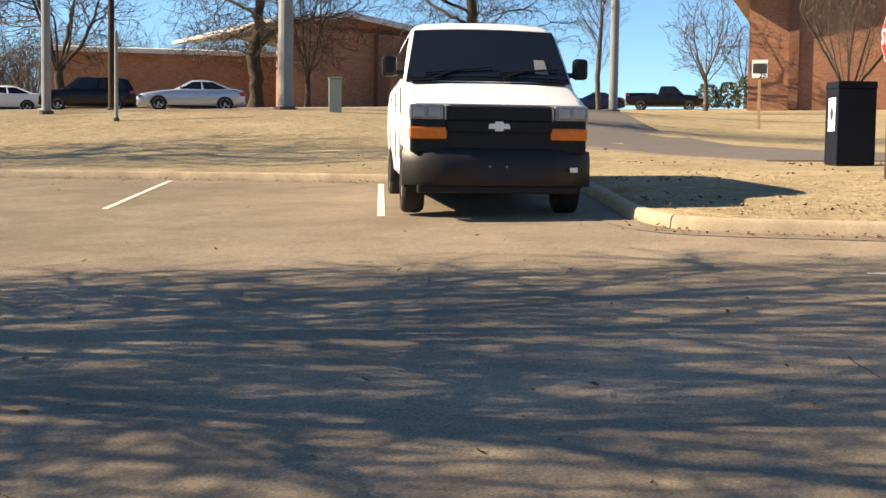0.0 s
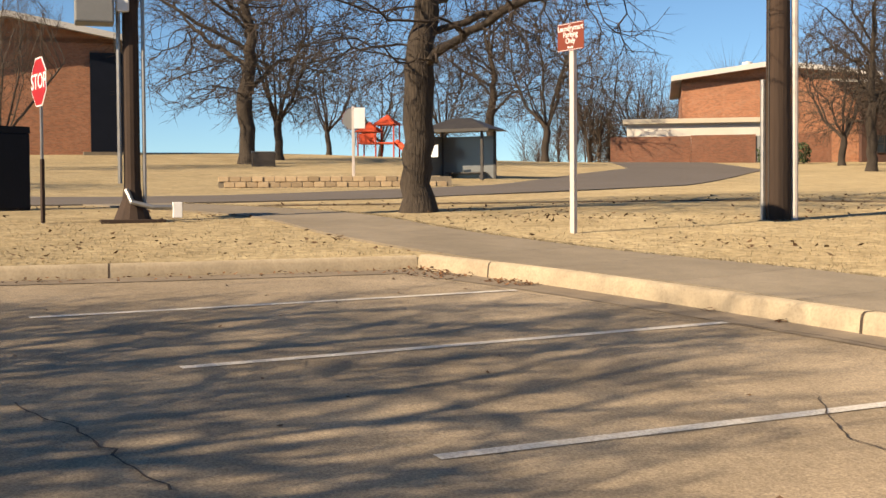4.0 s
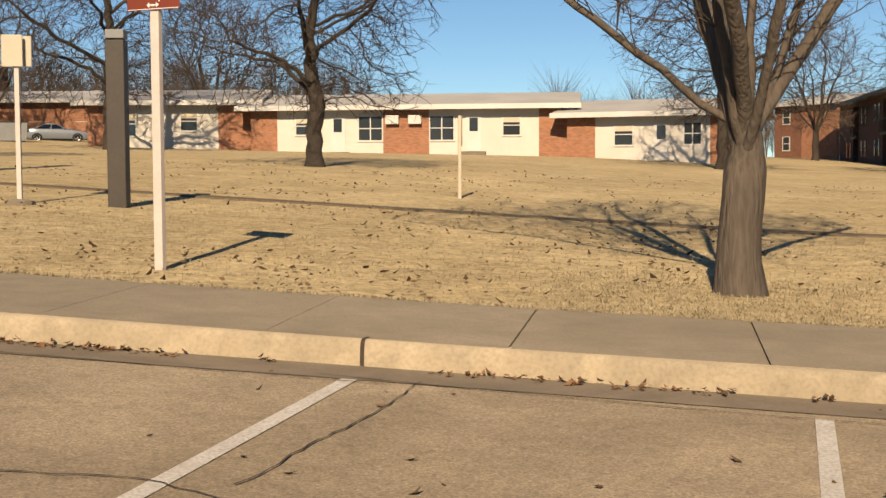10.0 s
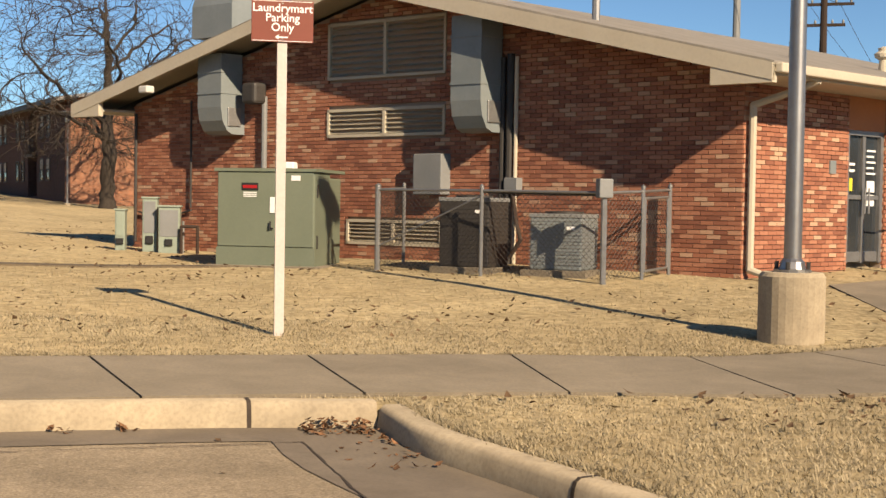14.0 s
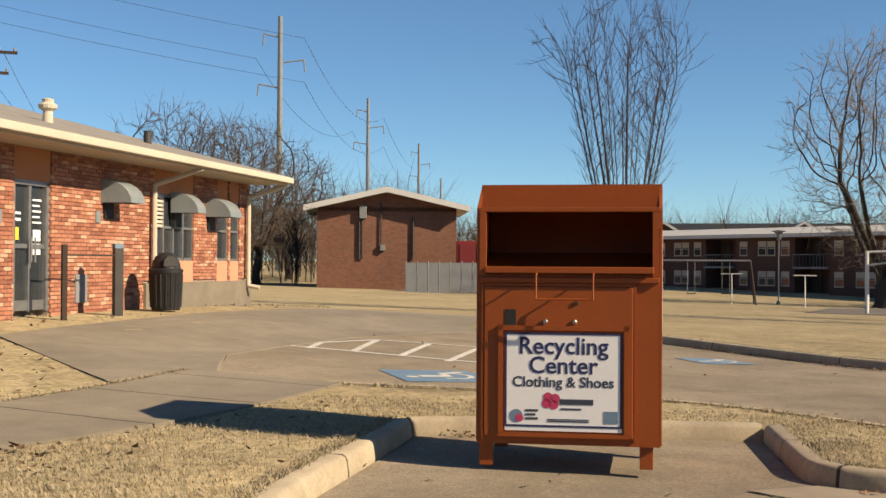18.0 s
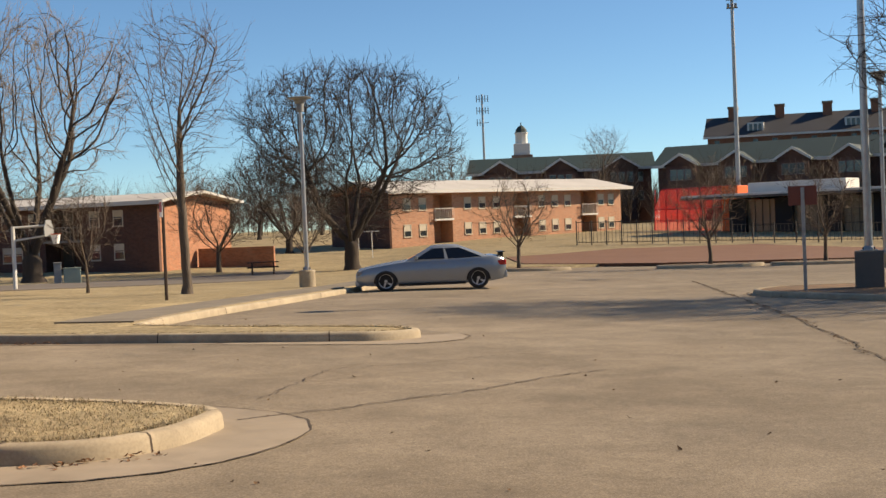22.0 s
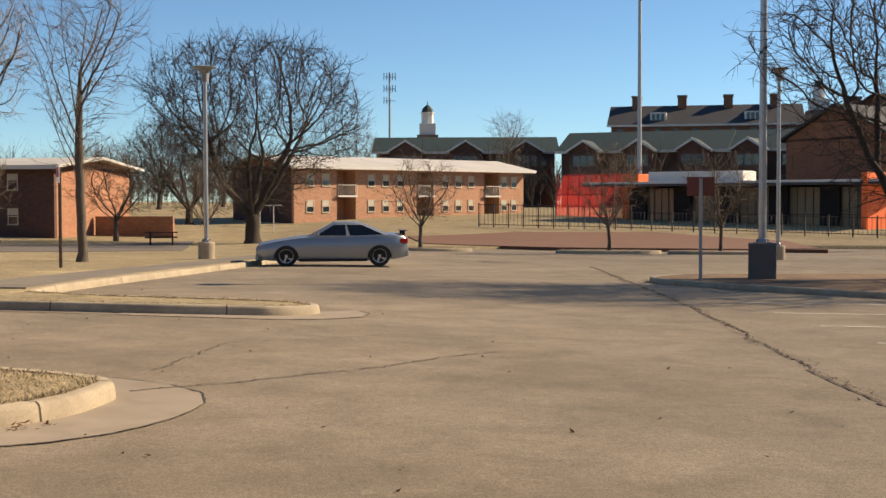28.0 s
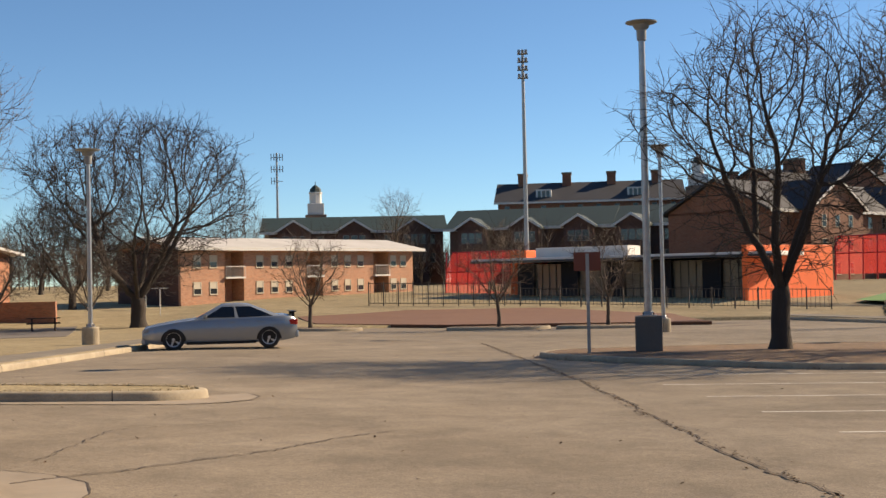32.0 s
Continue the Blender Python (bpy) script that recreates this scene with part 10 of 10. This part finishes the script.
# ---- loose leaves and straw ----
def litter(name, places, size, material, label, category, flat=0.5):
    """Small curled leaves, each of four triangles, lying on a surface."""
    v, f = [], []
    for x, y, z in places:
        s = size * rnd.uniform(0.55, 1.35)
        a = rnd.random() * math.tau
        tx, ty = rnd.gauss(0, flat), rnd.gauss(0, flat)
        b = len(v)
        c, sn = math.cos(a), math.sin(a)
        for u, w, h in ((-0.5, 0, 0.12), (-0.1, 0.3, 0.05), (0.5, 0, 0.18), (-0.05, -0.3, 0.1), (0, 0, 0.0)):
            q = (u * s * c - w * s * sn, u * s * sn + w * s * c)
            v.append((x + q[0], y + q[1], z + 0.006 + max(0.0, h * s + (u * tx + w * ty) * s * 0.6)))
        f += [(b, b + 4, b + 1), (b + 1, b + 4, b + 2), (b + 2, b + 4, b + 3), (b + 3, b + 4, b)]
    me = bpy.data.meshes.new(name)
    me.from_pydata(v, [], f)
    me.materials.append(material)
    return tagged(new(name, me), label, category, kind="stuff")


def beside(line, s0, s1, count, w0, w1, height, lift=0.0):
    out = []
    for _ in range(count):
        p, t = along(line, rnd.uniform(s0, s1))
        o = Vector((t.y, -t.x)) * (w0 + (w1 - w0) * rnd.random() ** 1.8)
        q = p + o
        out.append((q.x, q.y, height(q.x, q.y) + lift * rnd.random() * max(0.0, 1 - (o.length - abs(w0)) / 0.3)))
    return out


piles = beside(KERB_N, 0.0, 1.0, 130, 0.06, 0.5, gz, 0.05) + beside(KERB_N, 1.3, 2.0, 60, 0.05, 0.3, gz, 0.03) + beside(KERB_N, 7.9, 9.3, 90, 0.04, 0.16, gz, 0.03) + beside(KERB_N, 10.9, 12.8, 90, 0.04, 0.16, gz, 0.03)
for s_ in (4.2, 5.0, 6.8, 9.8, 13.2, 13.9, 14.3):
    piles += beside(KERB_N, s_, s_ + 0.12, 9, 0.04, 0.12, gz, 0.03)
piles += beside(KERB_N, span(KERB_N) - 0.5, span(KERB_N) - 0.05, 110, 0.05, 0.25, gz, 0.07) + beside(KERB_I, 0.1, 1.2, 40, 0.05, 0.5, gz, 0.03)
piles += beside(KERB_A, 6.0, span(KERB_A), 170, 0.05, 0.3, gz, 0.03) + beside(KERB_W, 20, 39, 420, 0.05, 0.4, gz, 0.04) + beside(KERB_S, 2.6, 3.6, 40, 0.05, 0.25, gz, 0.03) + beside(KERB_2, 1.0, 6.0, 260, 0.05, 0.25, gz, 0.05) + beside(KERB_P, 0.3, 1.0, 60, 0.05, 0.25, gz, 0.05)
piles += beside(ISLE, 0, span(ISLE), 500, 0.05, 0.3, gz, 0.04)
litter("leaf_drift", piles, 0.05, M["leaf_rust"], "drifts of brown fallen leaves along the kerb", "leaves", 0.6)
lot_leaves = []
while len(lot_leaves) < 420:
    az, d = rnd.uniform(-135, 140), 3.2 + 40 * rnd.random() ** 1.6
    x, y = polar(az, d)
    if inside((x, y), LOT):
        lot_leaves.append((x, y, gz(x, y)))
for _ in range(330):
    p, t = along(LONG, rnd.uniform(0, span(LONG)))
    x, y = p.x + rnd.gauss(0, 0.04), p.y + rnd.gauss(0, 0.04)
    lot_leaves.append((x, y, gz(x, y) + 0.01))
litter("fallen_leaves", lot_leaves, 0.055, M["leaf"], "scattered dry leaves on the asphalt", "leaves")


def on_walk(x, y):
    for a, b in zip(walk_line, walk_line[1:]):
        a, b, p = Vector(a), Vector(b), Vector((x, y))
        t = max(0.0, min(1.0, (p - a).dot(b - a) / (b - a).length_squared))
        if (a + (b - a) * t - p).length < 0.95:
            return True
    return inside((x, y), apron_poly)


LOT_WIDE = offset_loop(LOT, 0.26)


def lawn_places(count, az0, az1, d0, d1, power, test=True):
    out = []
    while len(out) < count:
        d = d0 + (d1 - d0) * rnd.random() ** power
        x, y = polar(rnd.uniform(az0, az1), d)
        if not inside((x, y), LOT_WIDE) and not on_walk(x, y) and not (x < -27 and d > 26):
            out.append((x, y, lz(x, y) - 0.012))
    return out


drift = []
for x, y, z in lawn_places(11000, -115, 45, 8, 42, 1.1):
    if noise.noise((x * 0.35, y * 0.35, 3.0)) > rnd.uniform(-0.2, 0.45):
        drift.append((x, y, z + 0.03))
litter("lawn_leaves", drift, 0.075, M["leaf"], "brown leaves caught in the dry lawn", "leaves", 0.7)


def straw(name, places, height, label, spread=0.05, blades=4, material="straw"):
    v, f = [], []
    for x, y, z in places:
        for _ in range(blades):
            a = rnd.random() * math.tau
            h = height * rnd.uniform(0.3, 1.1)
            lean = h * rnd.uniform(0.5, 2.2)
            bx, by = x + rnd.gauss(0, spread), y + rnd.gauss(0, spread)
            w = 0.0018 + 0.0018 * rnd.random()
            c, s = math.cos(a), math.sin(a)
            b = len(v)
            mx, my, mz, k = bx + c * lean * 0.45, by + s * lean * 0.45, z + h * 0.75, w * 0.8
            v += [(bx - s * w, by + c * w, z), (bx + s * w, by - c * w, z), (mx + s * k, my - c * k, mz), (mx - s * k, my + c * k, mz), (bx + c * lean, by + s * lean, z + h)]
            f += [(b, b + 1, b + 2, b + 3), (b + 3, b + 2, b + 4)]
    me = bpy.data.meshes.new(name)
    me.from_pydata(v, [], f)
    me.materials.append(M[material])
    return tagged(new(name, me), label, "grass", kind="stuff")


near = lawn_places(19000, -20, 110, 5.2, 13, 1.0) + lawn_places(18000, -118, 30, 9, 22, 1.2)
straw("dry_grass", near, 0.03, "dry straw-coloured winter grass blades", 0.06, 4)
fringe = []
for side in (1,):
    L = span(walk_line)
    for _ in range(7000):
        p, t = along(walk_line, rnd.uniform(8, L))
        q = p + Vector((-t.y, t.x)) * side * rnd.uniform(0.91, 1.02)
        if not inside((q.x, q.y), LOT):
            fringe.append((q.x, q.y, lz(q.x, q.y) - 0.01))
for line in (KERB_I, KERB_S, KERB_2):
    for x, y, z in beside(line, 0, span(line), 1500, -0.17, -0.3, lz):
        fringe.append((x, y, z - 0.012))
straw("grass_fringe", fringe, 0.055, "ragged dry grass along sidewalk and kerb edges", 0.02, 3)


# dark soil line between the sidewalk and the lawn
bm = bmesh.new()
rows = []
for k in range(160):
    p, t = along(walk_line, 8 + (span(walk_line) - 8.5) * k / 159)
    rows.append([bm.verts.new((q.x, q.y, lz(q.x, q.y) + z)) for q, z in ((p + Vector((-t.y, t.x)) * 0.925, 0.0), (p + Vector((-t.y, t.x)) * (0.99 + 0.03 * rnd.random()), 0.006))])
for a, b in zip(rows, rows[1:]):
    bm.faces.new((a[0], b[0], b[1], a[1]))
tagged(new("soil_edge", mesh_of(bm, "soil_edge", M["island"])), "dark soil line along the sidewalk edge", "soil", kind="structure")


# ---- distant woods ----
def far_woods(ranges):
    v, f = [], []
    for az0, az1, d0, d1, h0, h1 in ranges:
        n = int((az1 - az0) * 9)
        for _ in range(n):
            d = rnd.uniform(d0, d1)
            x, y = polar(rnd.uniform(az0, az1), d)
            h, z = rnd.uniform(h0, h1), gz(x, y)
            for k in range(48):
                a, t = rnd.random() * math.tau, rnd.random()
                o = Vector((x, y, z + h * (0.0 if k < 2 else 0.08 + 0.5 * t)))
                e = o + Vector((math.cos(a) * h * 0.34, math.sin(a) * h * 0.34, h * (0.22 + 0.28 * rnd.random())))
                if k < 2:
                    e = Vector((x + rnd.gauss(0, 0.4), y + rnd.gauss(0, 0.4), z + h * 0.85))
                w = 0.035 if k > 1 else 0.07
                b = len(v)
                s = Vector((math.cos(a + 1.57) * w, math.sin(a + 1.57) * w, 0))
                v += [tuple(o - s), tuple(o + s), tuple(e), tuple(o + Vector((0, 0, w)))]
                f += [(b, b + 1, b + 2), (b + 1, b + 3, b + 2), (b + 3, b, b + 2)]
    me = bpy.data.meshes.new("woods")
    me.from_pydata(v, [], f)
    me.materials.append(M["twig"])
    return tagged(new("distant_woods", me), "distant bare winter woods along the horizon", "woods", kind="stuff")


far_woods(((30, 50, 95, 170, 7, 12), (48, 140, 170, 280, 6, 12), (-70, -28, 115, 200, 7, 12), (-20, 10, 130, 220, 7, 11), (-140, -118, 110, 180, 7, 11)))
# clipped bushes and evergreen hedges
M["evergreen"] = per_object(mat("evergreen_leaf", (0.035, 0.055, 0.02), (0.05, 0.07, 0.028), scale=4.0, rough=0.7), 0.5, 1.6)


def bush(x, y, w, d, h, label, material, count=900, name="bush", z=None):
    """A shrub of many small leaves round a few stems."""
    t = thing(name, label, "bush", at=Matrix.Translation((x, y, lz(x, y) if z is None else z)))
    v, f = [], []
    for _ in range(count):
        a, u = rnd.random() * math.tau, rnd.uniform(0.05, 1)
        r = (0.6 + 0.4 * rnd.random()) * math.sqrt(max(0.05, 1 - (u * 1.0 - 0.35) ** 2 * 1.6)) * (0.85 + 0.25 * noise.noise((math.cos(a) * 2 + x, math.sin(a) * 2, u * 3)))
        c = Vector((math.cos(a) * w / 2 * r, math.sin(a) * d / 2 * r, u * h))
        e = 0.07 + 0.07 * rnd.random()
        p, q = Vector((rnd.gauss(0, 1), rnd.gauss(0, 1), rnd.gauss(0, 1))).normalized() * e, Vector((rnd.gauss(0, 1), rnd.gauss(0, 1), rnd.gauss(0, 1))).normalized() * e * 0.6
        b = len(v)
        v += [tuple(c - p), tuple(c + q), tuple(c + p), tuple(c - q)]
        f.append((b, b + 1, b + 2, b + 3))
    me = bpy.data.meshes.new("foliage")
    me.from_pydata(v, [], f)
    me.materials.append(M[material])
    new("foliage", me).parent = t
    part("stems", tubes([((0, 0, -0.1), (w * 0.2 * math.cos(k), d * 0.2 * math.sin(k), h * 0.6), 0.03, 0.012) for k in range(5)], n=5), M["bark_dark"], t)
    return t


for az, d, w, h in ((-98.2, 92, 3.2, 1.7), (-97.3, 92, 3.2, 1.8), (-96.5, 91, 3.2, 2.2), (-58.7, 90, 3.0, 1.6), (-57.7, 90, 3.0, 1.4)):
    hx, hy = polar(az, d)
    bush(hx, hy, w, 2.0, h, "dark evergreen shrub beside the building", "evergreen")
for az in (116.0, 116.9, 117.8, 119.2, 119.9, 120.6, 121.3):
    hx, hy = polar(az, 76)
    bush(hx, hy, 1.3, 1.3, 0.9, "small round dormant grass clump by the fence", "straw", 500, "ornamental_grass")
